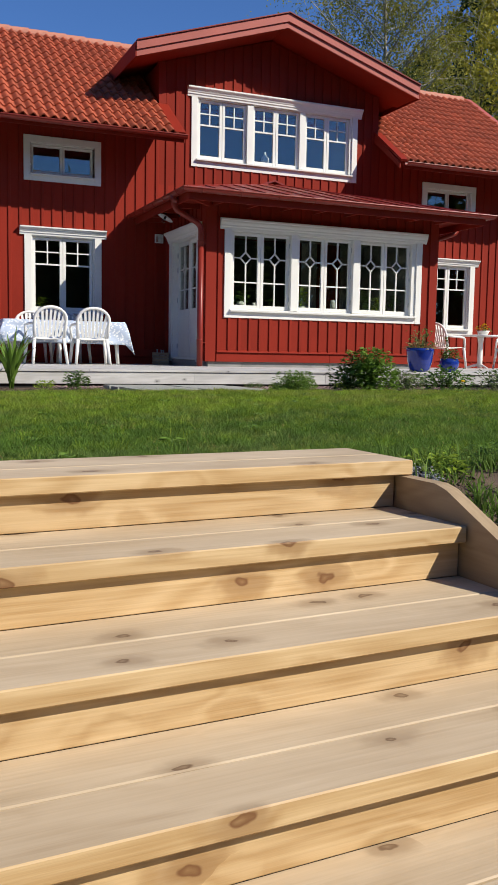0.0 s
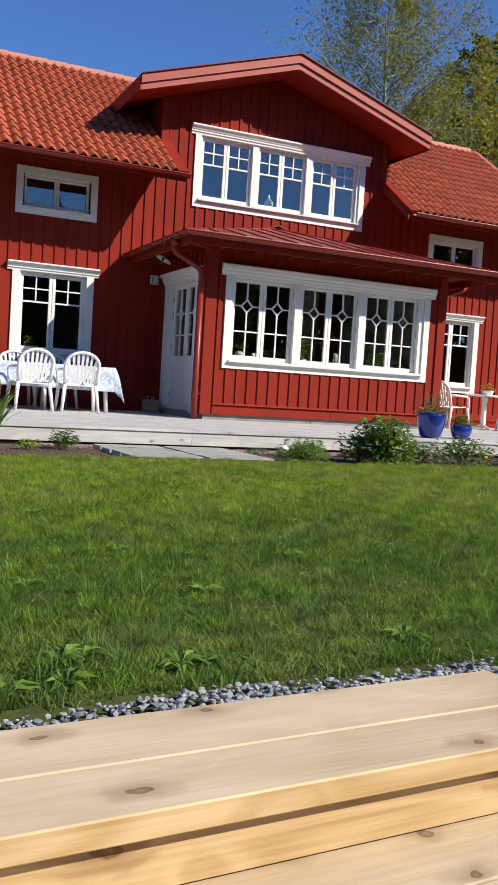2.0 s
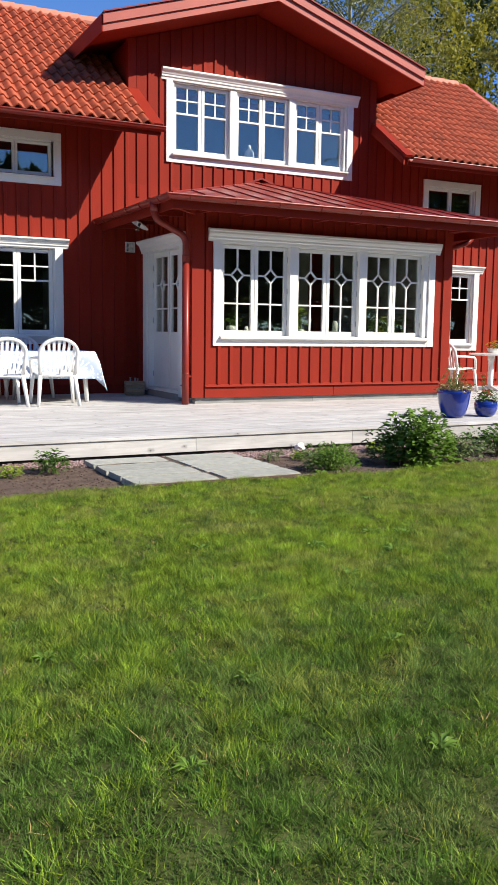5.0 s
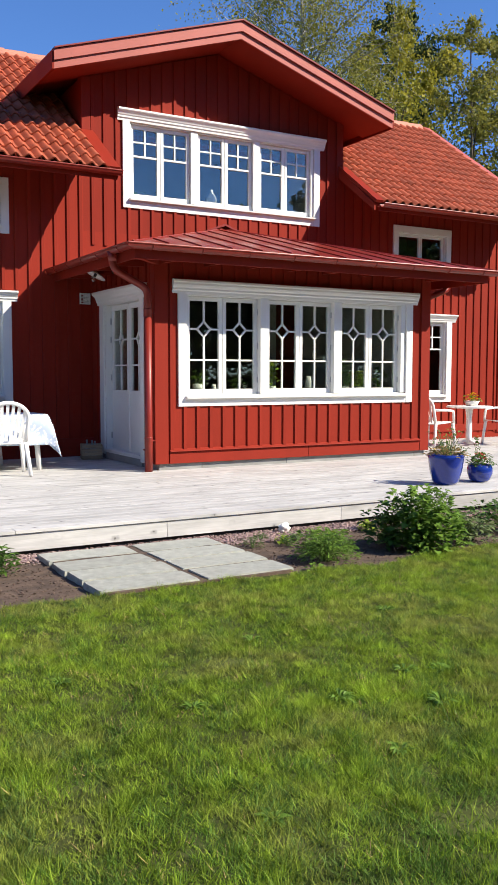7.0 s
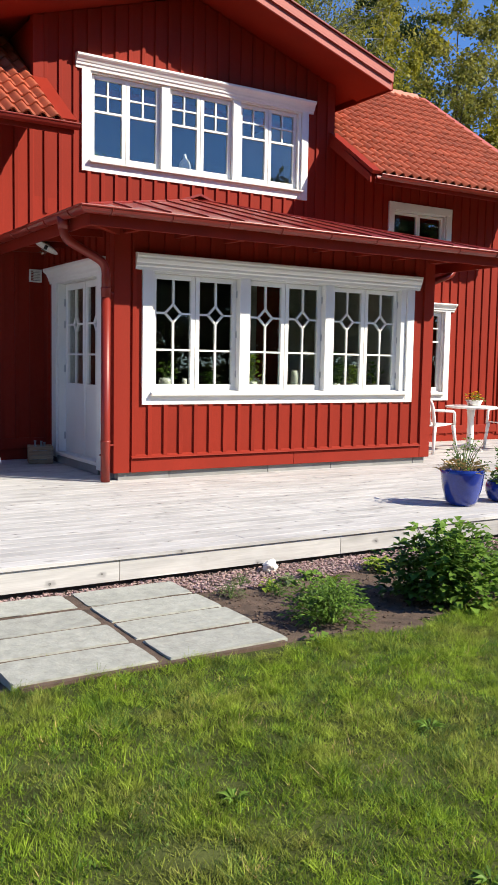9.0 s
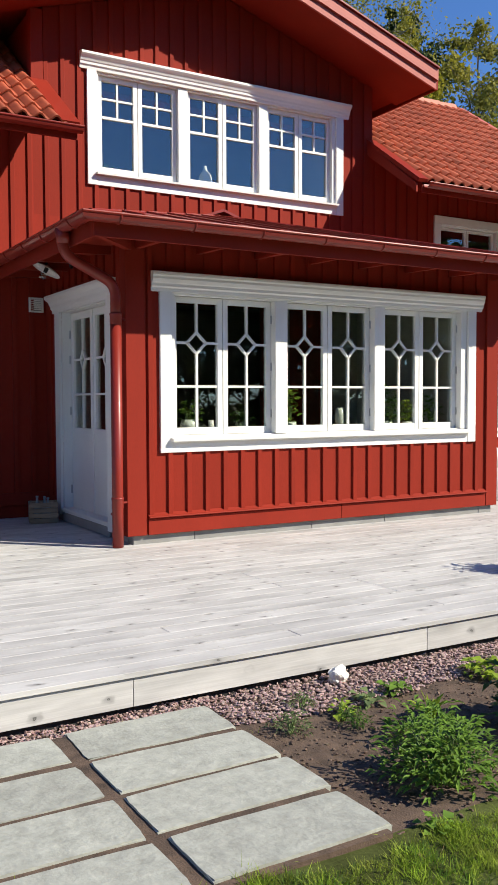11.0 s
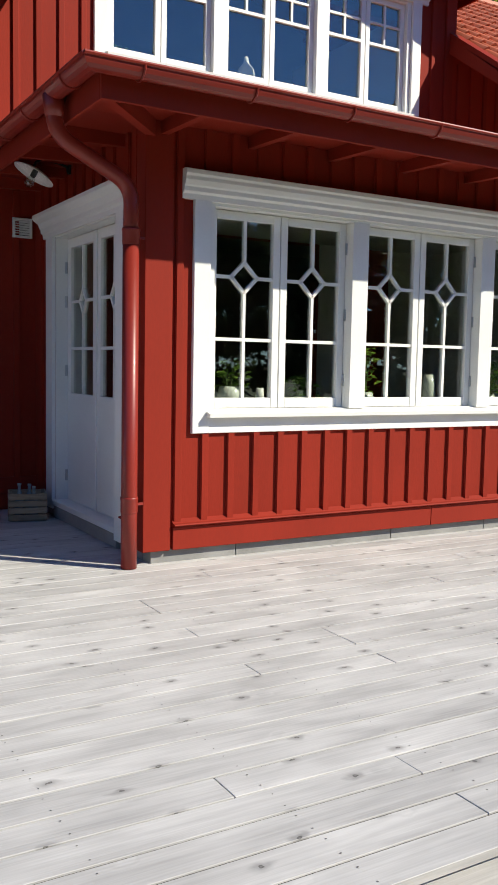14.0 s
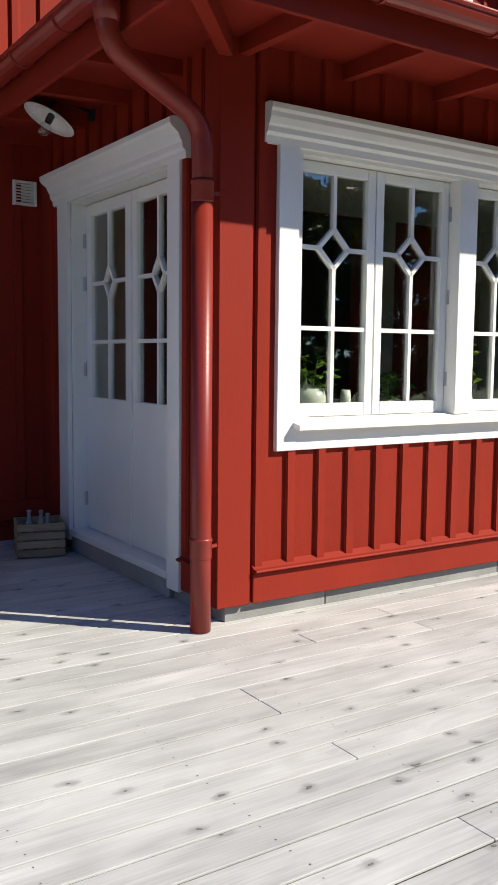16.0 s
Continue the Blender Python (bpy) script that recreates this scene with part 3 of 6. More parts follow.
# ---- annex walls ----
AX = 4.48
wall_annex = setting("wall_annex", "red board and batten walls of the glazed porch", "wall")
BWIN = (0.38, 4.06, 0.97, 2.31)
part("boards", wall_mesh(0.0, AX, 0.09, 2.92, -0.02, 0.10, [BWIN]), RED, wall_annex)
DOOR = (0.51, 1.87, 0.10, 2.28)    # along y
_bm = bmesh.new()
for ya, yb, za, zb in ((0.10, DOOR[0], 0.09, 2.92), (DOOR[1], W, 0.09, 2.92), (DOOR[0], DOOR[1], DOOR[3], 2.92)):
    B((-0.02, ya, za, 0.10, yb, zb), bm=_bm)
part("side_boards", _bm, RED, wall_annex)
part("side_boards", B((AX - 0.1, 0.10, 0.09, AX + 0.02, W, 2.92)), RED, wall_annex)
part("corner_board", B((-0.075, -0.048, 0.085, 0.115, 0.09, 2.86), bevel=0.004), RED_TRIM, wall_annex)
part("corner_board", B((AX - 0.13, -0.048, 0.085, AX + 0.045, 0.09, 2.86), bevel=0.004), RED_TRIM, wall_annex)
for a, b in ((0.134, 2.3), (2.303, AX - 0.134)):
    part("base_board", B((a, -0.046, 0.085, b, -0.018, 0.232), bevel=0.003), RED_TRIM, wall_annex)
part("drip_moulding", extrude([(-0.02, 0.234), (-0.062, 0.236), (-0.078, 0.246), (-0.074, 0.254), (-0.052, 0.258), (-0.02, 0.282)], 0.134, AX - 0.134, "x"), RED_TRIM, wall_annex)
part("drip_moulding", extrude([(-0.02, 0.234), (-0.062, 0.236), (-0.078, 0.246), (-0.074, 0.254), (-0.052, 0.258), (-0.02, 0.282)], 0.092, 0.36, "y"), RED_TRIM, wall_annex)
battens(wall_annex, [0.168 + 0.1925 * i for i in range(22)], -0.02, 0.262, 2.86, [(0.255, 4.185, 0.83, 2.33), (0.19, 4.25, 2.3, 2.48)])
part("base_board", B((-0.046, 0.092, 0.085, -0.018, 0.36, 0.232), bevel=0.003), RED_TRIM, wall_annex)
side_battens = [0.20, 0.34] + [0.6 + 0.2 * i for i in range(9)]
for y in side_battens:
    lo = 2.5 if 0.36 < y < 2.05 else 0.26
    o = new("batten", batten_me)
    o.parent = wall_annex
    o.matrix_basis = Matrix.Translation((-0.02, y, lo)) @ Matrix.Rotation(radians(-90), 4, "Z") @ Matrix.Diagonal((1, 1, 2.86 - lo, 1))
for a, b in ((0.0, 0.62), (0.625, 1.95), (1.955, 2.9), (2.905, 4.28), (4.285, AX)):
    part("plinth_block", B((a, 0.0, -0.3, b, 0.12, 0.088), bevel=0.003), CONCRETE, wall_annex)
part("plinth_block", B((0.0, 0.125, -0.3, 0.12, W, 0.088)), CONCRETE, wall_annex)
part("plinth_block", B((AX - 0.12, 0.125, -0.3, AX, W, 0.088)), CONCRETE, wall_annex)
# room inside the porch
porch_room = setting("porch_room", "plain inside of the glazed porch with a red back wall", "room")
part("room_floor", B((0.1, 0.1, 0.06, AX - 0.1, W, 0.1)), INSIDE_FLOOR, porch_room)
part("room_ceiling", B((0.1, 0.1, 2.5, AX - 0.1, W, 2.56)), INSIDE, porch_room)
part("inner_lining", B((0.102, 0.102, 0.1, 0.37, 0.12, 2.5), (4.08, 0.102, 0.1, AX - 0.1, 0.12, 2.5), (0.37, 0.102, 0.1, 4.08, 0.12, 0.93), (0.37, 0.102, 2.34, 4.08, 0.12, 2.5)), INSIDE, porch_room)
part("inner_lining", B((0.104, W - 0.022, 0.1, 0.62, W - 0.004, 2.5), (2.9, W - 0.022, 0.1, 3.25, W - 0.004, 2.5), (3.8, W - 0.022, 0.1, AX - 0.12, W - 0.004, 2.5)), INSIDE, porch_room)
part("inner_lining", B((AX - 0.118, 0.13, 0.1, AX - 0.102, W - 0.005, 2.5)), INSIDE, porch_room)
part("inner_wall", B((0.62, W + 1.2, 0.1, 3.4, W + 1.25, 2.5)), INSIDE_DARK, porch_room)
part("window_board", B((0.3, 0.11, 0.93, 4.14, 0.40, 0.965), bevel=0.005), WHITE, porch_room, "white inner window board")

# ---- windows ----


def casement(parent, x0, x1, z0, z1, y, pattern, hinge=None, label="", bar_at=0.64):
    """One sash with its glazing bars; the pane and hinges are its parts."""
    s, d = 0.054, 0.045
    if pattern == "plain":
        s = 0.04
    bm = B((x0, y, z0, x0 + s, y + d, z1), (x1 - s, y, z0, x1, y + d, z1), (x0 + s, y + 0.001, z0, x1 - s, y + d - 0.001, z0 + s * 1.25), (x0 + s, y + 0.001, z1 - s, x1 - s, y + d - 0.001, z1), bevel=0.003)
    a, b, c, e = x0 + s, x1 - s, z0 + s * 1.25, z1 - s
    xm, t, yb, ye = (a + b) / 2, 0.011, y + 0.008, y + 0.034
    if pattern == "diamond":
        zd, zl, rw, rh = c + (e - c) * 0.682, c + (e - c) * 0.332, 0.098, 0.100
        B((xm - t, yb, zd + rh, xm + t, ye, e), (xm - t, yb, c, xm + t, ye, zl - t), (xm - t, yb, zl + t, xm + t, ye, zd - rh), (a, yb, zl - t, b, ye, zl + t), (a, yb, zd - t, xm - rw, ye, zd + t), (xm + rw, yb, zd - t, b, ye, zd + t), bm=bm)
        cs = [(xm, zd + rh), (xm + rw, zd), (xm, zd - rh), (xm - rw, zd)]
        for (xa, za), (xb, zb) in zip(cs, cs[1:] + cs[:1]):
            bar((xa, y + 0.021, za), (xb, y + 0.021, zb), 0.022, 0.026, up=(0, 1, 0), bm=bm)
    if pattern == "four":
        zt = c + (e - c) * bar_at
        zq = (zt + 0.014 + e) / 2
        B((a, yb - 0.006, zt - 0.014, b, ye, zt + 0.014), (xm - t, yb, zt + 0.014, xm + t, ye, e), (a, yb, zq - t, xm - t, ye, zq + t), (xm + t, yb, zq - t, b, ye, zq + t), bm=bm)
    ob = part("casement", bm, WHITE, parent, label)
    pane = part("pane", B((a - 0.005, y + 0.026, c - 0.005, b + 0.005, y + 0.030, e + 0.005)), GLASS, ob, "clear window glass")
    pane.visible_shadow = False
    for zh in hinge or ():
        xh = x0 if zh[0] == "l" else x1
        part("hinge", tube([(xh, y - 0.008, zh[1] - 0.04), (xh, y - 0.008, zh[1] + 0.04)], 0.009, 8), STEEL, ob, "small steel hinge")
    return ob


STEEL = material("zinc_steel", (0.5, 0.51, 0.52), rough=0.4, metal=0.8, spread=0.1)


def cornice_profile(z, h, reach):
    """A stepped crown moulding, drawn as (y, z)."""
    return [(0.0, z), (-0.03, z), (-0.034, z + 0.18 * h), (-0.05, z + 0.26 * h), (-0.052, z + 0.40 * h), (-0.062, z + 0.46 * h), (-0.075, z + 0.62 * h), (-reach * 0.9, z + 0.74 * h), (-reach, z + 0.82 * h), (-reach, z + 0.96 * h), (-reach + 0.02, z + h), (0.0, z + h)]


def window(name, m, w, z0, z1, groups, pattern, casing=0.12, post=0.0, head="cornice", crown=0.18, reach=0.11, apron=0.11, label="", jamb=(0.05, 0.05), deep=0.05, hinges=True, bar_at=0.64):
    """A window with casing boards, head, sill and pairs of sashes. Local x along the wall, y inwards, z up; x from 0 to w over the casing."""
    ob = setting(name, label, "window")
    ob.matrix_basis = m
    t = 0.03
    part("side_casing", B((0, -t, z0, casing, 0.0, z1), bevel=0.003), WHITE, ob)
    part("side_casing", B((w - casing, -t, z0, w, 0.0, z1), bevel=0.003), WHITE, ob)
    if head == "cornice":
        part("cornice", extrude(cornice_profile(z1 - 0.002, crown, reach), -0.085, w + 0.085, "x"), WHITE, ob, "white moulded window head")
    else:
        part("head_casing", B((0, -t - 0.004, z1, w, 0.0, z1 + casing), bevel=0.003), WHITE, ob)
    part("apron", B((casing, -t + 0.004, z0, w - casing, 0.0, z0 + apron), bevel=0.003), WHITE, ob)
    sill_z = z0 + apron
    part("sill", extrude([(0.06, sill_z), (-0.02, sill_z - 0.002), (-0.085, sill_z - 0.006), (-0.088, sill_z + 0.018), (-0.03, sill_z + 0.03), (0.06, sill_z + 0.045)], casing - 0.02, w - casing + 0.02, "x"), WHITE, ob, "sloping white sill")
    # outer frame
    a, b = casing, w - casing
    lo, hi = sill_z + 0.04, z1
    x = a + jamb[0]
    part("frame", B((a, 0.0, lo, x, 0.14, hi), (b - jamb[1], 0.0, lo, b, 0.14, hi), (x, 0.0, hi - 0.02, b - jamb[1], 0.14, hi), (x, 0.03, lo - 0.04, b - jamb[1], 0.14, lo + 0.004)), WHITE, ob)
    total = b - jamb[1] - x
    gw = (total - post * (groups - 1)) / groups
    for g in range(groups):
        if g:
            part("post", B((x - post, -0.004, lo, x, 0.13, hi - 0.02), bevel=0.003), WHITE, ob)
        mid = x + gw / 2
        hs = [0.15, 0.5, 0.85] if hinges else []
        zz = lambda k: lo + (hi - lo) * k
        casement(ob, x + 0.003, mid - 0.003, lo + 0.006, hi - 0.024, deep, pattern, [("l", zz(k)) for k in hs], bar_at=bar_at)
        casement(ob, mid + 0.003, x + gw - 0.003, lo + 0.006, hi - 0.024, deep, pattern, [("r", zz(k)) for k in hs], bar_at=bar_at)
        if pattern == "diamond":
            for xa, xb in ((x + 0.12, mid - 0.1), (mid + 0.1, x + gw - 0.12)):
                part("window_stay", tube([(xa, deep - 0.02, lo + 0.022), (xb, deep - 0.02, lo + 0.016)], 0.005, 6), WHITE, ob)
        x += gw + post
    return ob


window("window_porch", pose(0.26, -0.02, 0), 3.92, 0.83, 2.30, 3, "diamond", post=0.14, reach=0.085, jamb=(0.04, 0.085), label="long white porch window with diamond glazing bars", apron=0.11, deep=0.08)
window("window_gable", pose(0.49, W, 0), 3.63, 3.80, 5.10, 3, "four", post=0.13, crown=0.18, bar_at=0.58, label="wide white gable window with small upper panes", apron=0.12, jamb=(0.03, 0.05), hinges=False)
window("window_low", pose(-2.66, W, 0), 1.41, 0.80, 2.30, 1, "four", casing=0.13, crown=0.15, label="white two-sash window with small upper panes", jamb=(0.02, 0.02), hinges=False)
window("window_low_far", pose(5.86, W, 0), 1.36, 0.72, 2.25, 1, "four", casing=0.13, crown=0.14, label="white two-sash window beside the small table", jamb=(0.02, 0.02), hinges=False)
window("window_eave", pose(-2.66, W, 0), 1.40, 3.26, 3.93, 1, "plain", head="flat", casing=0.12, label="low white two-light window under the eave", apron=0.10, jamb=(0.02, 0.02), hinges=False)
window("window_eave_far", pose(5.76, W, 0), 1.40, 3.22, 3.86, 1, "plain", head="flat", casing=0.12, label="low white two-light window under the tiled eave", apron=0.10, jamb=(0.02, 0.02), hinges=False)

# ---- porch door ----


def porch_door():
    """Double door in the porch's side wall. Local x along the wall from its far end, y inwards."""
    ob = setting("door_porch", "white glazed double door with diamond bars, closed", "door")
    ob.matrix_basis = pose(-0.02, 2.03, 0, 0, 0, -90)
    z0, z1, w, cf, cn = 0.105, 2.27, 1.65, 0.16, 0.13
    part("side_casing", B((0, -0.03, 0.075, cf, 0, z1), bevel=0.003), WHITE, ob)
    part("side_casing", B((w - cn, -0.03, 0.065, w, 0, z1), bevel=0.003), WHITE, ob)
    part("cornice", extrude(cornice_profile(z1 - 0.01, 0.19, 0.12), -0.07, w + 0.07, "x"), WHITE, ob, "white moulded door head")
    part("frame", B((cf, 0.0, z0, cf + 0.02, 0.16, z1 - 0.02), (w - cn - 0.02, 0.0, z0, w - cn, 0.16, z1 - 0.02), (cf, 0.0, z1 - 0.02, w - cn, 0.16, z1)), WHITE, ob)
    part("threshold", B((cf, -0.028, z0, w - cn, 0.16, z0 + 0.045), bevel=0.006), WHITE, ob, "white threshold board")
    part("foot_block", B((cf, -0.012, 0.002, w - cn, 0.014, z0 - 0.002), bevel=0.004), STONE_GREY, ob, "grey concrete under the threshold")
    mid = (cf + w - cn) / 2
    for a, b, side in ((cf + 0.022, mid - 0.002, "l"), (mid + 0.002, w - cn - 0.022, "r")):
        zp = 1.02
        y, d, s = 0.095, 0.045, 0.075
        bm = B((a, y, z0 + 0.048, b, y + d, zp), (a, y, zp, a + s, y + d, z1 - 0.025), (b - s, y, zp, b, y + d, z1 - 0.025), (a + s, y, z1 - 0.025 - s, b - s, y + d, z1 - 0.025), bevel=0.003)
        ga, gb, gc, ge = a + s, b - s, zp, z1 - 0.025 - s
        xm, t = (ga + gb) / 2, 0.011
        zl, zd, rw, rh = gc + (ge - gc) * 0.31, gc + (ge - gc) * 0.63, 0.07, 0.095
        yb, ye = y + 0.006, y + 0.036
        B((xm - t, yb, zd + rh, xm + t, ye, ge), (xm - t, yb, gc, xm + t, ye, zl - t), (xm - t, yb, zl + t, xm + t, ye, zd - rh), (ga, yb, zl - t, gb, ye, zl + t), (ga, yb, zd - t, xm - rw, ye, zd + t), (xm + rw, yb, zd - t, gb, ye, zd + t), bm=bm)
        cs = [(xm, zd + rh), (xm + rw, zd), (xm, zd - rh), (xm - rw, zd)]
        for (xa, za), (xb, zb) in zip(cs, cs[1:] + cs[:1]):
            bar((xa, y + 0.021, za), (xb, y + 0.021, zb), 0.022, 0.03, up=(0, 1, 0), bm=bm)
        leaf = part("door_leaf", bm, WHITE, ob)
        pane = part("pane", B((ga - 0.004, y + 0.022, gc - 0.004, gb + 0.004, y + 0.026, ge + 0.004)), GLASS, leaf, "clear door glass")
        pane.visible_shadow = False
        xh = a if side == "l" else b
        for zh in (0.35, 1.2, 1.75, 2.02):
            part("hinge", tube([(xh, y - 0.012, zh - 0.045), (xh, y - 0.012, zh + 0.045)], 0.011, 8), STEEL, leaf, "steel hinge")
    part("meeting_strip", B((mid - 0.022, 0.083, z0 + 0.02, mid + 0.022, 0.095, z1 - 0.03), bevel=0.003), WHITE, ob)
    return ob


STONE_GREY = material("grey_concrete_step", (0.30, 0.30, 0.29), rough=0.6, spread=0.1)
porch_door()

# ---- main roof ----
ridge_y = 5.05
VERGE = 8.76
ridge_z = EAVE_Z + (ridge_y - EAVE_Y) * TAN


def roof_slab(x0, x1, ya, yb, name, parent):
    za, zb = EAVE_Z + (ya - EAVE_Y) * TAN, EAVE_Z + (yb - EAVE_Y) * TAN
    return part(name, extrude([(ya, za - 0.10), (yb, zb - 0.10), (yb, zb - 0.01), (ya, za - 0.01)], x0, x1, "x"), RED_TRIM, parent)


TILE_W, COURSE = 0.17, 0.30


def tile_mesh():
    w, length = TILE_W, 0.345
    prof = [(w * k / 8, 0.029 * math.sin(math.tau * (k / 8) - 0.9)) for k in range(9)]
    v, f = [], []
    for y, lift in ((0.0, 0.034), (length, 0.004)):
        v += [(x, y, z + lift + 0.02) for x, z in prof]
    v += [(x, 0.0, z + 0.034) for x, z in prof]
    for k in range(8):
        f.append((k, k + 1, 10 + k, 9 + k))
        f.append((18 + k, 19 + k, k + 1, k))
    me = bpy.data.meshes.new("tile")
    me.from_pydata(v, [], f)
    me.materials.append(TILE)
    for i, poly in enumerate(me.polygons):
        poly.use_smooth = i % 2 == 0
    return me


tile_me = tile_mesh()


def tiled_roof(name, x0, x1, label):
    ob = setting(name, label, "roof")
    roof_slab(x0, x1, EAVE_Y, ridge_y, "roof_deck", ob)
    m0 = pose(x0, EAVE_Y - 0.05, EAVE_Z + 0.008, SLOPE, 0, 0)
    n_up = int((ridge_y - EAVE_Y) / math.cos(radians(SLOPE)) / COURSE) + 1
    n_across = int((x1 - x0) / TILE_W)
    step = (x1 - x0) / n_across
    for j in range(n_up):
        for i in range(n_across):
            o = new("tile", tile_me)
            o.parent = ob
            o.matrix_basis = m0 @ pose(i * step, j * COURSE, random.uniform(0, 0.004), random.uniform(-0.4, 0.4), 0, random.uniform(-0.4, 0.4))
    return ob


roof_left = tiled_roof("roof_left", -3.6, -0.12, "orange clay pantile roof slope with lichen-free tiles")
roof_right = tiled_roof("roof_right", 4.66, VERGE, "orange clay pantile roof slope beside the gable")
# the part farther along, too far to pick apart
_v, _f = [], []
m0 = pose(-7.9, EAVE_Y - 0.05, EAVE_Z + 0.008, SLOPE, 0, 0)
for j in range(15):
    for i in range(25):
        mt = m0 @ pose(i * TILE_W + 0.05, j * COURSE, 0)
        k = len(_v)
        _v += [mt @ q.co for q in tile_me.vertices]
        _f += [[k + a for a in q.vertices] for q in tile_me.polygons]
tagged(raw("far_tiles", _v, _f, TILE, roof_left), kind="stuff")
roof_slab(-7.9, -3.6, EAVE_Y, ridge_y, "roof_deck", roof_left)
roof_back = setting("roof_back", "rear roof slope and part behind the gable", "roof")
roof_slab(-0.12, 4.66, 2.7, ridge_y, "roof_deck", roof_back)
part("rear_slope", extrude([(ridge_y, ridge_z - 0.2), (9.1, ridge_z - 0.2 - 3.8 * TAN), (9.1, ridge_z - 3.8 * TAN), (ridge_y, ridge_z)], -7.9, VERGE, "x"), TILE, roof_back)
ridge = setting("ridge", "row of rounded clay ridge tiles", "roof ridge")
x = -7.9
_bm = tube([(0, 0, 0), (0.40, 0, 0)], [0.11, 0.125], 14)
ridge_me = put("ridge_tile", _bm, RIDGE, ridge)
ridge_me.matrix_basis = pose(x, ridge_y, ridge_z + 0.01)
for i in range(1, 43):
    share("ridge_tile", ridge_me, ridge, pose(x + i * 0.383, ridge_y, ridge_z + 0.01))
# verge at the house's end
verge = setting("verge", "red boarded verge at the roof's end", "roof trim")
part("verge_board", bar((VERGE + 0.02, EAVE_Y - 0.05, EAVE_Z - 0.06), (VERGE + 0.02, ridge_y, ridge_z - 0.05), 0.04, 0.2), BARGE, verge)
part("verge_cap", bar((VERGE, EAVE_Y - 0.05, EAVE_Z + 0.07), (VERGE, ridge_y, ridge_z + 0.08), 0.20, 0.03), BARGE, verge)
# red flashing strips where the tiles end at the gable
flash = setting("flashing", "red sheet metal flashing beside the gable", "flashing")
for xa, xb in ((-0.20, 0.02), (4.52, 4.72)):
    za, zb = EAVE_Z + 0.06, EAVE_Z + 0.06 + (W - EAVE_Y) * TAN
    part("flashing_strip", bar(((xa + xb) / 2, EAVE_Y - 0.05, za - 0.03), ((xa + xb) / 2, W - 0.005, zb), xb - xa, 0.05), RED_TRIM, flash)
    part("end_board", extrude([(EAVE_Y, za - 0.17), (W - 0.002, zb - 0.19), (W - 0.002, zb - 0.02), (EAVE_Y, za - 0.06)], xb - 0.03 if xa < 2 else xa, xb if xa < 2 else xa + 0.03, "x"), RED_TRIM, flash)
part("roof_hatch", bar((-1.25, 2.75, EAVE_Z + 1.25 * TAN + 0.07), (-0.5, 2.75, EAVE_Z + 1.25 * TAN + 0.07), 0.14, 0.1), RED_METAL, flash)

# soffit boards under the eaves
eaves = setting("eaves", "red boarded eaves", "eaves")
for xa, xb in ((-7.9, 0.0), (4.6, VERGE)):
    part("fascia", B((xa, EAVE_Y - 0.025, EAVE_Z - 0.115, xb, EAVE_Y, EAVE_Z - 0.02)), RED_TRIM, eaves)


def gutter_profile(r=0.062, t=0.006, n=9, c=(0, 0)):
    o = [(c[0] + r * math.cos(math.pi + math.pi * k / n), c[1] + r * math.sin(math.pi + math.pi * k / n)) for k in range(n + 1)]
    i = [(c[0] + (r - t) * math.cos(math.pi + math.pi * k / n), c[1] + (r - t) * math.sin(math.pi + math.pi * k / n)) for k in range(n + 1)]
    return o + i[::-1]


def bead(p, q, r=0.011):
    return tube([p, q], r, 8)


for xa, xb in ((-7.9, 0.03), (4.62, VERGE + 0.03)):
    g = thing("gutter", 0, 0, 0, "dark red half-round eave gutter", "gutter", "eave gutters")
    part("trough", extrude(gutter_profile(c=(EAVE_Y - 0.09, EAVE_Z - 0.01)), xa, xb, "x"), RED_METAL, g, smooth=False)
    part("bead", bead((xa, EAVE_Y - 0.152, EAVE_Z - 0.01), (xb, EAVE_Y - 0.152, EAVE_Z - 0.01)), RED_METAL, g)

# ---- gable roof ----
gable = setting("gable_roof", "low-pitched gable roof with pale red double bargeboards", "roof")
L0, R0 = GX - 2.97, GX + 2.97


def gz(x):
    return GZ - GS * abs(x - GX)


for xa, xb in ((L0 + 0.02, GX), (GX, R0 - 0.02)):
    part("roof_deck", extrude([(xa, gz(xa) - 0.06), (xb, gz(xb) - 0.06), (xb, gz(xb) - 0.16), (xa, gz(xa) - 0.16)], GY + 0.05, 6.2, "y"), RED_TRIM, gable)
    part("roof_sheet", extrude([(xa, gz(xa) + 0.03), (xb, gz(xb) + 0.03), (xb, gz(xb) - 0.055), (xa, gz(xa) - 0.055)], GY + 0.03, 6.2, "y"), TILE, gable)
    part("bargeboard_upper", extrude([(xa, gz(xa) + 0.01), (xb, gz(xb) + 0.01), (xb, gz(xb) - 0.135), (xa, gz(xa) - 0.135)], GY, GY + 0.028, "y"), BARGE, gable)
    part("bargeboard_lower", extrude([(xa, gz(xa) - 0.12), (xb, gz(xb) - 0.12), (xb, gz(xb) - 0.245), (xa, gz(xa) - 0.245)], GY + 0.032, GY + 0.06, "y"), BARGE, gable)
    part("barge_cap", extrude([(xa, gz(xa) + 0.035), (xb, gz(xb) + 0.035), (xb, gz(xb) + 0.015), (xa, gz(xa) + 0.015)], GY - 0.03, GY + 0.08, "y"), RED_METAL, gable)
for xe, s in ((L0, 1), (R0, -1)):
    part("side_fascia", B((min(xe, xe + s * 0.025), GY + 0.03, gz(xe) - 0.24, max(xe, xe + s * 0.025), 4.6, gz(xe) + 0.0)), RED_TRIM, gable)
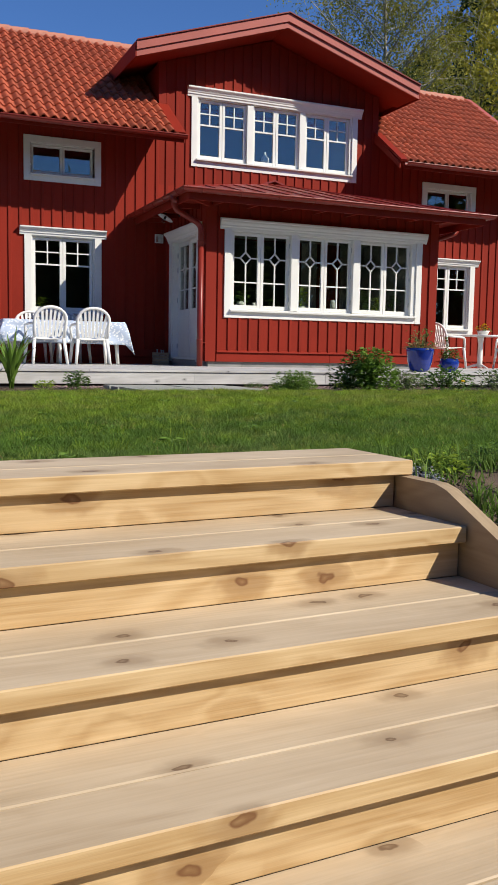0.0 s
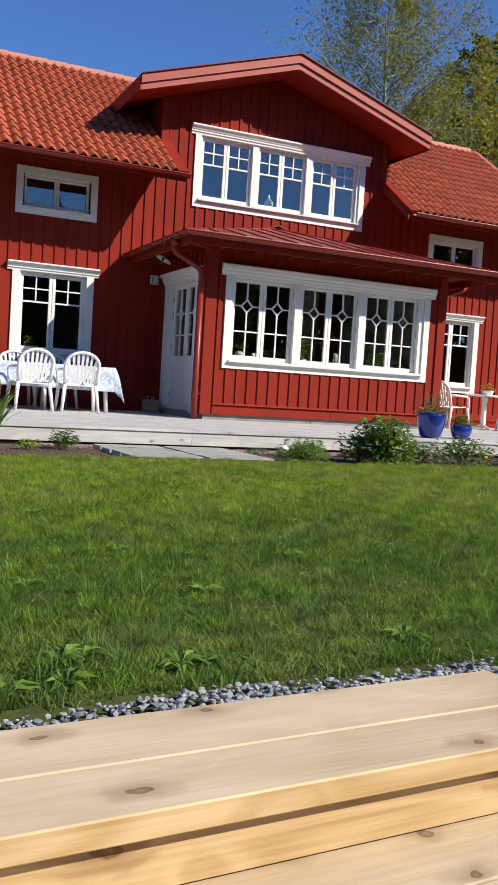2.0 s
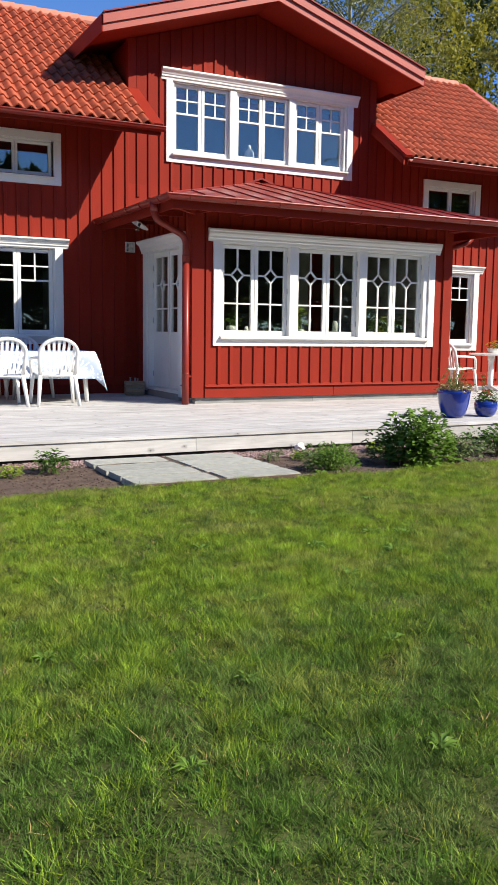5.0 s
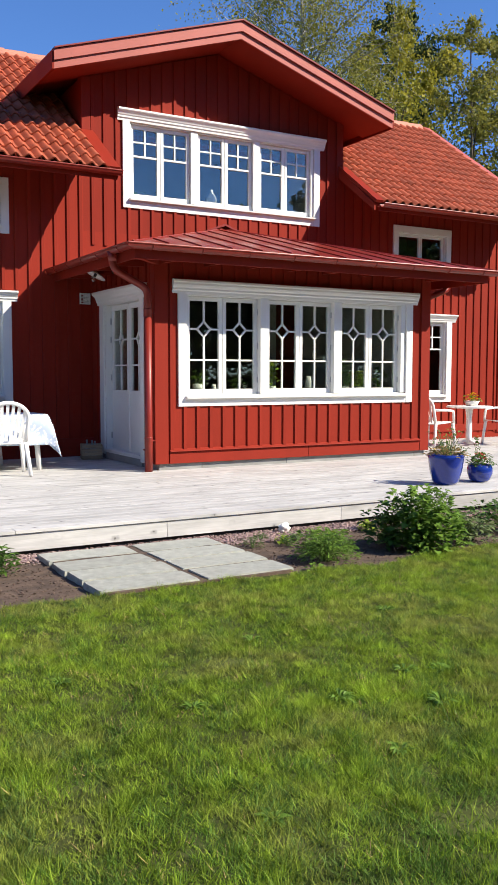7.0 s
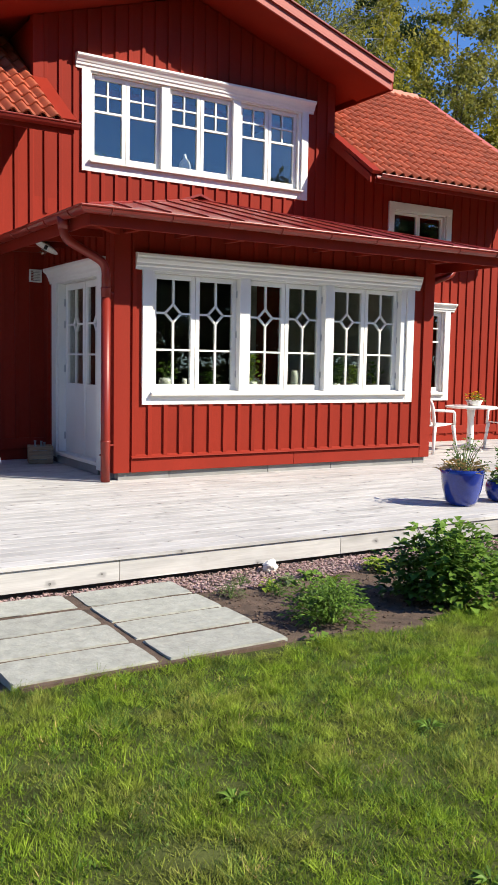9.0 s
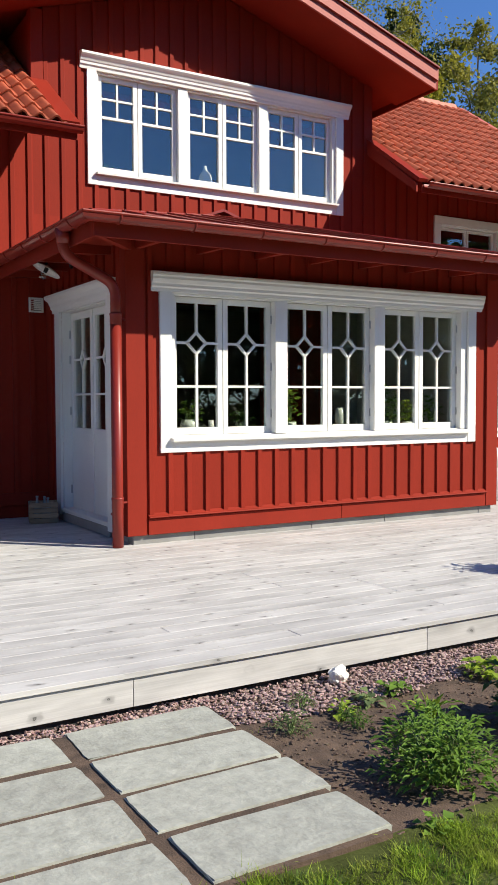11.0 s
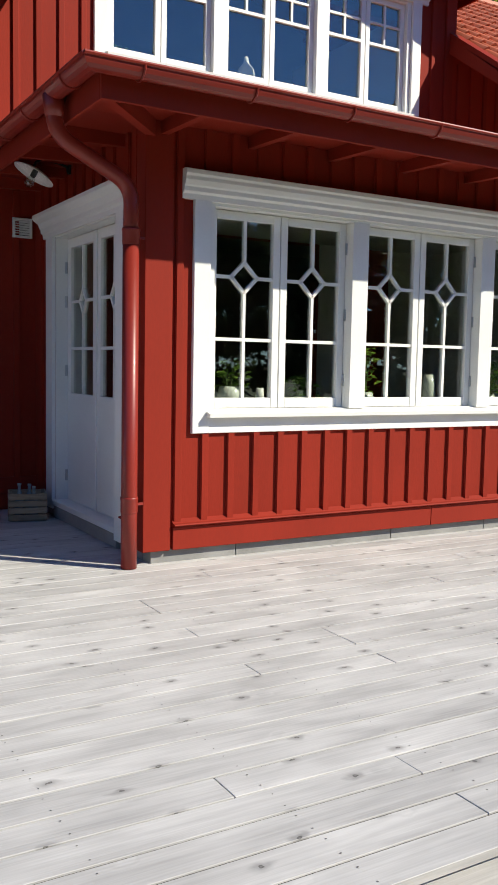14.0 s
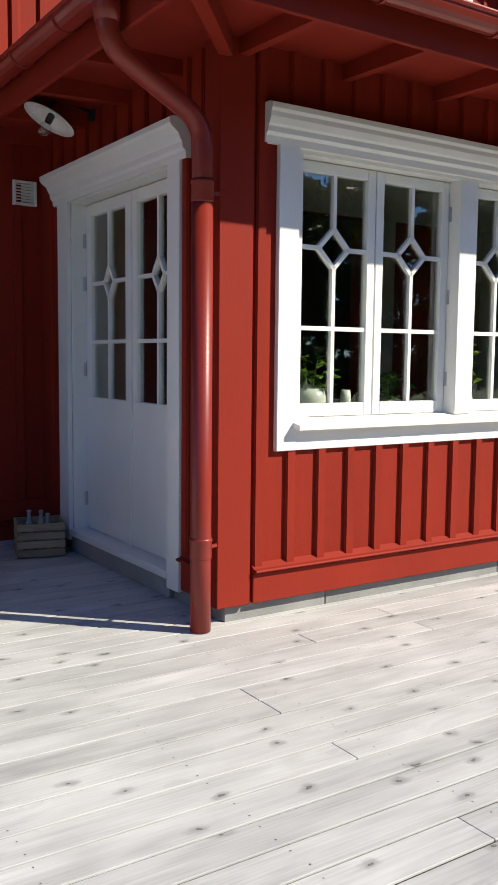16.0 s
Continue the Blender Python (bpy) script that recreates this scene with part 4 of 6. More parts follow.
part("front_soffit", extrude([(L0 + 0.05, gz(L0) - 0.20), (GX, GZ - 0.20), (R0 - 0.05, gz(R0) - 0.20), (R0 - 0.05, gz(R0) - 0.22), (GX, GZ - 0.22), (L0 + 0.05, gz(L0) - 0.22)], GY + 0.06, W + 0.02, "y"), RED_TRIM, gable)

# ---- porch roof ----
PE, PZ = -0.69, 2.785
PL, PR = -0.60, AX + 0.60
APEX = Vector((2.24, W, 3.58))
porch_roof = setting("porch_roof", "low hipped red sheet-metal porch roof with standing seams", "roof")
LAP = 0.045
corner = [Vector((PL - LAP, PE - LAP, PZ - 0.011)), Vector((PR + LAP, PE - LAP, PZ - 0.011)), Vector((PR + LAP, W, PZ - 0.011)), Vector((PL - LAP, W, PZ - 0.011))]
bm = bmesh.new()
up = Vector((0, 0, 0.03))
for tri in ((corner[0], corner[1], APEX), (corner[1], corner[2], APEX), (corner[3], corner[0], APEX)):
    a = [bm.verts.new(p + up) for p in tri]
    b = [bm.verts.new(p) for p in tri]
    bm.faces.new(a)
    bm.faces.new(b[::-1])
    for i in range(3):
        bm.faces.new((a[i], b[i], b[(i + 1) % 3], a[(i + 1) % 3]))
part("sheet", bm, RED_METAL, porch_roof)
for i in range(1, 13):
    x = PL + (PR - PL) * i / 13
    k = min((x - PL) / (APEX.x - PL), (PR - x) / (PR - APEX.x), 1)
    top = Vector((x, PE + (W - PE) * k, PZ + 0.03 + (APEX.z - PZ) * k))
    part("standing_seam", bar((x, PE, PZ + 0.036), tuple(top + Vector((0, 0, 0.006))), 0.012, 0.02), RED_METAL, porch_roof)
for c in corner[:2]:
    part("hip_seam", tube([c + up, APEX + up], 0.018, 6), RED_METAL, porch_roof)
part("apex_cap", bar((1.9, W - 0.03, 3.55), (2.24, W - 0.03, 3.67), 0.12, 0.03, bm=bar((2.24, W - 0.03, 3.67), (2.58, W - 0.03, 3.55), 0.12, 0.03)), RED_METAL, porch_roof)
part("fascia", B((PL, PE - 0.001, PZ - 0.17, PR, PE + 0.024, PZ - 0.005), bevel=0.003), RED_TRIM, porch_roof)
part("fascia", B((PL - 0.001, PE + 0.026, PZ - 0.17, PL + 0.024, W, PZ - 0.005), bevel=0.003), RED_TRIM, porch_roof)
part("fascia", B((PR - 0.024, PE + 0.026, PZ - 0.17, PR, W, PZ - 0.005), bevel=0.003), RED_TRIM, porch_roof)
part("soffit", B((PL + 0.025, PE + 0.025, PZ - 0.045, PR - 0.025, -0.02, PZ - 0.02), (PL + 0.025, -0.018, PZ - 0.045, -0.02, W, PZ - 0.02), (AX + 0.02, -0.018, PZ - 0.045, PR - 0.025, W, PZ - 0.02)), RED_TRIM, porch_roof)
part("wall_top", B((-0.018, -0.018, 2.85, AX + 0.018, W, 2.93)), RED_TRIM, porch_roof)
for i in range(8):
    x = 0.05 + i * 0.625
    part("rafter_tail", bar((x, PE + 0.03, PZ - 0.09), (x, -0.022, PZ - 0.07), 0.05, 0.1), RED_TRIM, porch_roof)
for y in (0.4, 1.0, 1.6, 2.2):
    part("rafter_tail", bar((PL + 0.03, y, PZ - 0.09), (-0.022, y, PZ - 0.07), 0.05, 0.1), RED_TRIM, porch_roof)
part("hip_rafter", bar((PL + 0.04, PE + 0.04, PZ - 0.10), (-0.04, -0.04, PZ - 0.08), 0.06, 0.12), RED_TRIM, porch_roof)

pg = thing("gutter", 0, 0, 0, "dark red half-round gutter round the porch roof", "gutter", "eave gutters")
gy_, gx_, gz_ = PE - 0.075, PL - 0.075, PZ - 0.005
r_g = 0.066


def mitred_gutter():
    """Trough with a mitre at the porch's corners, swept in plan."""
    bm = bmesh.new()
    prof = gutter_profile(r=r_g)
    stations = [((PR + 0.075), W - 0.01, (1, 0)), (PR + 0.075, gy_, (1, -1)), (gx_, gy_, (-1, -1)), (gx_, W - 0.01, (-1, 0))]
    rings = []
    for x, y, (ox, oy) in stations:
        rings.append([bm.verts.new((x + ox * -u, y + oy * -u, gz_ + v)) for u, v in prof])
    n = len(prof)
    for r0, r1 in zip(rings, rings[1:]):
        for k in range(n):
            bm.faces.new((r0[k], r0[(k + 1) % n], r1[(k + 1) % n], r1[k]))
    bm.faces.new(rings[0])
    bm.faces.new(rings[-1][::-1])
    return bm


part("trough", mitred_gutter(), RED_METAL, pg)
rim = [(PR + 0.075 + r_g, W - 0.01, gz_), (PR + 0.075 + r_g, gy_ - r_g, gz_), (gx_ - r_g, gy_ - r_g, gz_), (gx_ - r_g, W - 0.01, gz_)]
for p, q in zip(rim, rim[1:]):
    part("bead", bead(p, q), RED_METAL, pg)


def strap(px, py, along):
    pts = []
    for k in range(9):
        a = math.pi + math.pi * k / 8
        u, v = (r_g + 0.004) * math.cos(a), (r_g + 0.004) * math.sin(a)
        pts.append((px, py + u, gz_ + v) if along == "x" else (px + u, py, gz_ + v))
    return tube(pts, 0.007, 6)


for i in range(9):
    part("strap", strap(-0.42 + i * 0.66, gy_, "x"), RED_METAL, pg)
for y in (-0.45, 0.28, 0.85, 1.45, 2.0):
    part("strap", strap(gx_, y, "y"), RED_METAL, pg)
    part("strap", strap(PR + 0.075, y, "y"), RED_METAL, pg)


def bend(points, r=0.12, n=5):
    """A path with rounded corners."""
    pts = [Vector(p) for p in points]
    out = [pts[0]]
    for a, b, c in zip(pts, pts[1:], pts[2:]):
        p, q = b + (a - b).normalized() * r, b + (c - b).normalized() * r
        out += [p.lerp(b, k / n).lerp(b.lerp(q, k / n), k / n) for k in range(n + 1)]
    return out + [pts[-1]]


dp = thing("downpipe", -0.172, -0.060, 0, "red round steel downpipe with a swan neck", "downpipe", "downpipes")
neck = bend([(-0.503, -0.09, 2.75), (-0.503, -0.09, 2.545), (0.0, 0.0, 2.33), (0, 0, 1.9)], 0.11)
part("outlet", tube([(-0.503, -0.09, 2.75), (-0.503, -0.09, 2.63)], [0.066, 0.05], 14), RED_METAL, dp, smooth=True)
part("swan_neck", tube(neck, 0.047, 14), RED_METAL, dp, smooth=True)
part("pipe", tube([(0, 0, 2.05), (0, 0, 0.42), (0, 0, 0.004)], 0.050, 16), RED_METAL, dp, smooth=True)
for z in (2.03, 0.40):
    part("socket", tube([(0, 0, z - 0.05), (0, 0, z - 0.044), (0, 0, z + 0.03), (0, 0, z + 0.036), (0, 0, z + 0.05)], [0.0515, 0.053, 0.053, 0.0565, 0.0545], 16), RED_METAL, dp, smooth=True)
    part("bracket", bar((0.03, 0, z), (0.16, 0.035, z), 0.008, 0.016), RED_METAL, dp)
dp2 = thing("downpipe", AX + 0.10, 0.12, 0, "red round steel downpipe with a swan neck", "downpipe", "downpipes")
part("swan_neck", tube(bend([(0.57, 0.13, 2.74), (0.57, 0.13, 2.60), (0.0, 0.12, 2.40), (0, 0.12, 2.1)], 0.1), 0.044, 12), RED_METAL, dp2, smooth=True)
part("pipe", tube([(0, 0.12, 2.2), (0, 0.12, 0.004)], 0.0465, 14), RED_METAL, dp2, smooth=True)

# ---- garden stairs ----
stairs = setting("stairs", "wide outdoor stair of new yellow pine planks", "stairs")
STEP_W = 2.6
for k in range(12):
    y, z = -k * STEP_RUN, -k * STEP_RISE
    end = -0.02 if k == 0 else -0.065
    for j, (a, b) in enumerate(((0.0, 0.168), (0.1735, 0.345 if k else 0.368))):
        o = put("tread_board", B((-STEP_W, a, -0.045, end, b, 0.0), bevel=0.003), PINE_TOP, stairs)
        o.matrix_basis = STAIR @ pose(random.uniform(-0.004, 0.004), y, z)
        if j == 0:
            # the upright front edge is fresher than the trodden face
            o.data.materials.append(PINE)
            for q in o.data.polygons:
                q.material_index = 1 if q.normal.y < -0.6 else 0
    o = put("riser_board", B((-STEP_W, 0.0, -STEP_RISE + 0.0015, -0.068, 0.028, -0.0465), bevel=0.002), PINE, stairs)
    o.matrix_basis = STAIR @ pose(0, y + 0.030, z)
for xs in (-STEP_W - 0.05, -0.032):
    run = 12 * STEP_RUN
    o = put("stringer", extrude([(0.24, -0.048), (-0.16, -0.048), (-0.21, -0.060), (-run + 0.1, 0.04 + (0.1 - run) * STEP_RISE / STEP_RUN), (-run + 0.1, -0.40 - run * STEP_RISE / STEP_RUN), (0.24, -0.36)], xs - 0.03, xs + 0.015, "x"), STRINGER, stairs)
    o.matrix_basis = STAIR

# ---- slate path ----
path_slabs = setting("slate_path", "path of large grey-green slate slabs", "paving")
part("bedding", B((-2.63, -5.05, -0.26, -1.165, -3.62, -0.188)), SOIL, path_slabs, "dark soil in the joints")
for col, (xa, xb) in enumerate(((-2.66, -1.922), (-1.866, -1.140))):
    for r in range(4):
        ya = -3.60 - r * 0.366
        j = lambda s=0.018: random.uniform(-s, s) * 0.6
        cs = [(xa + j(), ya - 0.318 + j()), (xb + j(), ya - 0.318 + j()), (xb + j(), ya + j()), (xa + j(), ya + j())]
        outline = []
        for (x0_, y0_), (x1_, y1_) in zip(cs, cs[1:] + cs[:1]):
            outline += [(x0_ + (x1_ - x0_) * k / 6 + j(0.004), y0_ + (y1_ - y0_) * k / 6 + j(0.004)) for k in range(6)]
        bm = extrude(outline, -0.235, -0.180 + j(0.008), "z")
        top = max(bm.faces, key=lambda f: f.calc_center_median().z)
        # split edges stand out unevenly below the riven face
        bmesh.ops.bevel(bm, geom=list(top.edges), offset=0.006, segments=2, affect="EDGES")
        for q in bm.verts:
            if q.co.z < -0.187:
                q.co.x += random.uniform(-0.006, 0.006)
                q.co.y += random.uniform(-0.006, 0.006)
        put("slab", bm, SLATE, path_slabs)

# ---- planting ----
GRASS = leafy("grass_blades", (0.185, 0.30, 0.036), 0.45, 0.45, 0.7, patch=(0.32, 0.34, 0.078))
GRASS_LUSH = leafy("lush_grass_blades", (0.09, 0.185, 0.034), 0.42, 0.40, 0.65, patch=(0.16, 0.23, 0.06))
LEAF_DARK = leafy("dark_shrub_leaves", (0.075, 0.16, 0.035), 0.35, 0.3, 0.45)
LEAF_MID = leafy("herb_leaves", (0.12, 0.23, 0.045), 0.35, 0.35, 0.45)
LEAF_LIME = leafy("fresh_lime_leaves", (0.24, 0.36, 0.05), 0.3, 0.4, 0.5)
LEAF_GREY = leafy("grey_green_leaves", (0.13, 0.19, 0.09), 0.3, 0.3, 0.6)
DRY = leafy("dry_stalks", (0.40, 0.32, 0.17), 0.35, 0.2, 0.8)
PETAL_Y = leafy("yellow_petals", (0.80, 0.55, 0.02), 0.15, 0.3, 0.5)
PETAL_P = leafy("pink_petals", (0.72, 0.16, 0.18), 0.25, 0.3, 0.5)
PETAL_W = leafy("white_petals", (0.75, 0.7, 0.62), 0.1, 0.3, 0.5)
STALK = material("green_stems", (0.12, 0.19, 0.05), rough=0.7, spread=0.2)


def fast_mesh(name, verts, tris, mat, parent=None):
    """A mesh from arrays of corners and triangles."""
    me = bpy.data.meshes.new(name)
    me.vertices.add(len(verts))
    me.vertices.foreach_set("co", np.asarray(verts, np.float32).ravel())
    me.loops.add(len(tris) * 3)
    me.loops.foreach_set("vertex_index", np.asarray(tris, np.int32).ravel())
    me.polygons.add(len(tris))
    me.polygons.foreach_set("loop_start", np.arange(0, len(tris) * 3, 3, dtype=np.int32))
    me.materials.append(mat)
    me.update(calc_edges=True)
    ob = new(name, me)
    ob.parent = parent
    return ob


def smooth_field(x, y, seed, scale):
    """Soft bumps between 0 and 1 over the plan, from a few waves."""
    r = np.random.RandomState(seed)
    v = np.zeros_like(x)
    for _ in range(9):
        a, k, p = r.uniform(0, math.tau), r.uniform(0.5, 1.8) / scale, r.uniform(0, math.tau)
        v += np.sin((x * math.cos(a) + y * math.sin(a)) * k * math.tau + p)
    return 1 / (1 + np.exp(-v * 0.7))


def lawn_height(x, y):
    return np.array([ground_z(a, b) for a, b in zip(x, y)])


def blades(x, y, z, h, w, rs, lean=1.25, simple=False, way=None):
    n = len(x)
    a = rs.uniform(0, math.tau, n)
    b = rs.uniform(0, math.tau, n) if way is None else way
    l1 = h * rs.uniform(0.05, lean, n)
    dx, dy = np.cos(a) * w / 2, np.sin(a) * w / 2
    ex, ey = np.cos(b) * l1, np.sin(b) * l1
    p = np.stack([x, y, z], 1)
    side = np.stack([dx, dy, np.zeros(n)], 1)
    if simple:
        tip = p + np.stack([ex * 1.3, ey * 1.3, h], 1)
        return np.stack([p - side, p + side, tip], 1).reshape(-1, 3), (np.arange(n) * 3)[:, None] + np.array([[0, 1, 2]])
    mid = p + np.stack([ex * 0.35, ey * 0.35, h * 0.55], 1)
    tip = p + np.stack([ex * 1.3, ey * 1.3, h * (1 - 0.25 * l1 / h)], 1)
    v = np.stack([p - side, p + side, mid - side * 0.8, mid + side * 0.8, tip], 1).reshape(-1, 3)
    k = (np.arange(n) * 5)[:, None]
    t = np.concatenate([k + np.array([[0, 1, 3]]), k + np.array([[0, 3, 2]]), k + np.array([[2, 3, 4]])], 0)
    return v, t


def in_lawn(x, y):
    edge = -5.04 + 0.10 * np.sin(x * 1.9) + 0.05 * np.sin(x * 5.3)
    low = -11.06 + 0.061 * (x + 3.66)
    low = np.where(x > -3.45, -11.35, low)
    return (y < edge) & (y > low)


def grass(name, n, x0, x1, y0, y1, seed, hmin, hmax, width, test=in_lawn, mat=GRASS, label="", thin=True, simple=False, lush=None, spread=0.017):
    rs = np.random.RandomState(seed)
    per = 8
    m = n // per
    cx, cy = np.repeat(rs.uniform(x0, x1, m), per), np.repeat(rs.uniform(y0, y1, m), per)
    tuft = np.repeat(rs.uniform(0.65, 1.35, m), per)
    n = m * per
    ox, oy = rs.normal(0, spread, n), rs.normal(0, spread, n)
    x, y = cx + ox, cy + oy
    way = np.arctan2(oy, ox) + rs.normal(0, 0.7, n)
    keep = test(x, y)
    if lush is not None:
        # fresh dense grass by the stair, yellower towards the house
        share = np.clip((-7.7 - cy) / 2.0, 0.0, 1.0) * 0.72 + 0.45 * (smooth_field(cx, cy, 61, 0.45) > 0.55)
        pick = (np.repeat(rs.uniform(0, 1, m), per) < share)
        keep &= pick if lush else ~pick
    if thin:
        f = smooth_field(x, y, 3, 0.9) * 0.65 + smooth_field(x, y, 5, 0.28) * 0.35
        keep &= rs.uniform(0, 1, n) < 0.45 + 0.9 * f
        bare = np.zeros(n, bool)
        for bx, by, ra, rb in ((-2.62, -8.40, 0.16, 0.10), (-4.69, -11.0, 0.11, 0.07), (-4.2, -10.2, 0.09, 0.05), (-3.75, -10.35, 0.08, 0.05), (-2.56, -6.66, 0.10, 0.06), (-2.95, -7.45, 0.09, 0.06), (-4.5, -10.1, 0.07, 0.05)):
            bare |= np.hypot((x - bx) / ra, (y - by) / rb) < 1 + 0.3 * np.sin(x * 90) * np.sin(y * 70)
        keep &= ~(bare & (rs.uniform(0, 1, n) < 0.8))
    x, y, way, tuft = x[keep], y[keep], way[keep], tuft[keep]
    tall = 0.5 * smooth_field(x, y, 8, 0.4) + 0.6 * smooth_field(x, y, 9, 0.14)
    h = rs.uniform(hmin, hmax, len(x)) * (0.3 + 1.15 * tall) * tuft * np.clip(0.75 + (y + 11.2) * 0.1, 0.75, 1.0)
    v, t = blades(x, y, lawn_height(x, y) - 0.004, h, rs.uniform(0.6, 1.2, len(x)) * width, rs, simple=simple, way=way)
    return tagged(fast_mesh(name, v, t, mat), label or "mown green grass of the lawn", "grass", kind="stuff")


for fresh, mat_, lab, sd in ((True, GRASS_LUSH, "dense dark green lawn grass in tufts", 0), (False, GRASS, "mown yellow-green lawn grass in tufts", 100)):
    grass("lawn_grass", 620000, -5.8, -0.8, -11.3, -7.2, 11 + sd, 0.016, 0.046, 0.005, simple=True, mat=mat_, label=lab, lush=fresh)
    grass("lawn_grass", 360000, -5.5, 2.5, -7.2, -4.9, 12 + sd, 0.016, 0.042, 0.005, simple=True, mat=mat_, label=lab, lush=fresh)
    grass("lawn_grass", 110000, -0.8, 6.0, -11.4, -7.2, 13 + sd, 0.022, 0.055, 0.007, simple=True, mat=mat_, label=lab, lush=fresh)
    grass("lawn_grass", 60000, 2.5, 10.0, -8.0, -4.9, 14 + sd, 0.03, 0.06, 0.009, simple=True, mat=mat_, label=lab, lush=fresh)
grass("lawn_clover", 34000, -5.8, 1.5, -11.3, -4.95, 24, 0.010, 0.022, 0.017, test=lambda x, y: in_lawn(x, y) & (smooth_field(x, y, 71, 0.3) > 0.6), simple=True, mat=LEAF_MID, label="small clover and weed leaves in the lawn", spread=0.03)
grass("dry_lawn_straw", 60000, -6.0, 2.0, -11.3, -5.2, 15, 0.012, 0.04, 0.0045, test=lambda x, y: in_lawn(x, y) & (smooth_field(x, y, 41, 0.5) * smooth_field(x, y, 42, 0.16) > 0.31), simple=True, mat=DRY, label="dry straw among the lawn grass")
grass("bank_tufts", 30000, -3.5, 2.0, -12.8, -11.1, 16, 0.05, 0.15, 0.006, test=lambda x, y: (smooth_field(x, y, 21, 0.35) > 0.45), mat=GRASS_LUSH, label="rough grass tufts on the soil bank", thin=False)
grass("edge_tufts", 9000, -6.0, -3.3, -11.32, -10.9, 17, 0.03, 0.085, 0.0045, test=lambda x, y: (y > -11.10 + 0.061 * (x + 3.66)) & (smooth_field(x, y, 23, 0.2) > 0.45), mat=GRASS_LUSH, label="longer grass tufts along the gravel edge", thin=False)
grass("far_grass", 16000, 8.7, 22.0, -3.0, 14.0, 18, 0.08, 0.16, 0.03, test=lambda x, y: x > 8.6, label="green meadow grass beyond the house", thin=False)


def leaf_cloud(n, size, place, rs, droop=0.3, wide=0.5):
    """n folded leaves; place(rs) gives a base and an outward way."""
    v, t = [], []
    for i in range(n):
        p, d = place(rs)
        p, d = Vector(p), Vector(d).normalized()
        s = size * rs.uniform(0.6, 1.25)
        side = d.cross(Vector((rs.uniform(-0.4, 0.4), rs.uniform(-0.4, 0.4), 1))).normalized() * s * wide * 0.5
        up = side.cross(d).normalized() * s * 0.12
        tip = p + d * s + Vector((0, 0, -droop * s))
        mid = p + d * s * 0.5 + Vector((0, 0, -droop * s * 0.2))
        k = len(v)
        v += [p, mid + side + up, tip, mid - side + up, mid]
        t += [(k, k + 1, k + 4), (k + 1, k + 2, k + 4), (k + 4, k + 2, k + 3), (k, k + 4, k + 3)]
    return [tuple(q) for q in v], t


def dome(r, h):
    def place(rs):
        # several shoots, each with a head of its own and a height of its own
        k = rs.randint(0, 7)
        ca, cr = k * 0.98 + 0.4, r * (0.0 if k == 0 else 0.38 + 0.08 * (k % 3))
        top = h * (1.0, 0.72, 0.93, 0.60, 0.85, 0.66, 0.97)[k]
        a, u = rs.uniform(0, math.tau), rs.uniform(0, 1) ** 0.5
        zz = rs.uniform(0.08, 1)
        rr = 0.56 * r * math.sqrt(max(0, 1 - (zz * 0.9) ** 2)) * (0.4 + 0.6 * u)
        d = (math.cos(a) * 0.9, math.sin(a) * 0.9, rs.uniform(-0.1, 0.9))
        return (cr * math.cos(ca) + rr * math.cos(a), cr * math.sin(ca) + rr * math.sin(a), zz * top), d
    return place


def stems(n, r, h, rs, rad=0.005):
    bm = bmesh.new()
    for i in range(n):
        a = rs.uniform(0, math.tau)
        q = rs.uniform(0.2, 0.9) * r
        tube([(0.2 * q * math.cos(a), 0.2 * q * math.sin(a), -0.02), (0.6 * q * math.cos(a), 0.6 * q * math.sin(a), h * 0.5), (q * math.cos(a), q * math.sin(a), h * rs.uniform(0.6, 0.95))], [rad, rad * 0.8, rad * 0.4], 5, bm=bm)
    return bm


def bush(name, x, y, z, r, h, n, size, mat, seed, label, category="shrub", group="", wide=0.5):
    rs = np.random.RandomState(seed)
    ob = thing(name, x, y, z, label, category, group)
    part("stem", stems(max(5, int(n / 40)), r, h, rs), STALK, ob)
    v, t = leaf_cloud(n, size, dome(r, h), rs, wide=wide)
    fast_mesh("foliage", v, t, mat, ob)
    return ob


GB = LAWN - 0.015
bush("leafy_bush", 0.30, -4.80, GB, 0.33, 0.52, 1500, 0.075, LEAF_MID, 31, "tall leafy green perennial in the flower bed", wide=0.75)
bush("leafy_bush", 0.12, -4.55, GB, 0.22, 0.36, 260, 0.08, LEAF_DARK, 32, "dark green perennial beside the tall one", wide=0.6)
bush("low_bush", -0.68, -4.78, GB, 0.25, 0.24, 1100, 0.055, LEAF_MID, 33, "low clump of narrow grey-green leaves in soil", wide=0.3)
bush("low_bush", -0.45, -4.45, GB, 0.17, 0.18, 240, 0.06, LEAF_MID, 34, "low clump of narrow green leaves in soil", wide=0.3)
bush("low_bush", 0.85, -4.72, GB, 0.28, 0.26, 420, 0.07, LEAF_GREY, 35, "grey-green bushy plant in the flower bed")
bush("low_bush", 1.6, -4.5, GB, 0.36, 0.3, 480, 0.08, LEAF_DARK, 36, "dark bushy plant in the flower bed")
bush("low_bush", 2.4, -4.7, GB, 0.4, 0.28, 460, 0.08, LEAF_GREY, 37, "grey-green plants at the deck's foot")
bush("low_bush", -3.06, -3.98, GB, 0.15, 0.19, 200, 0.07, LEAF_DARK, 38, "small dark green plant in bare soil", wide=0.4)
bush("low_bush", -3.45, -4.12, GB, 0.11, 0.10, 110, 0.05, LEAF_LIME, 39, "small light green plant in bare soil")
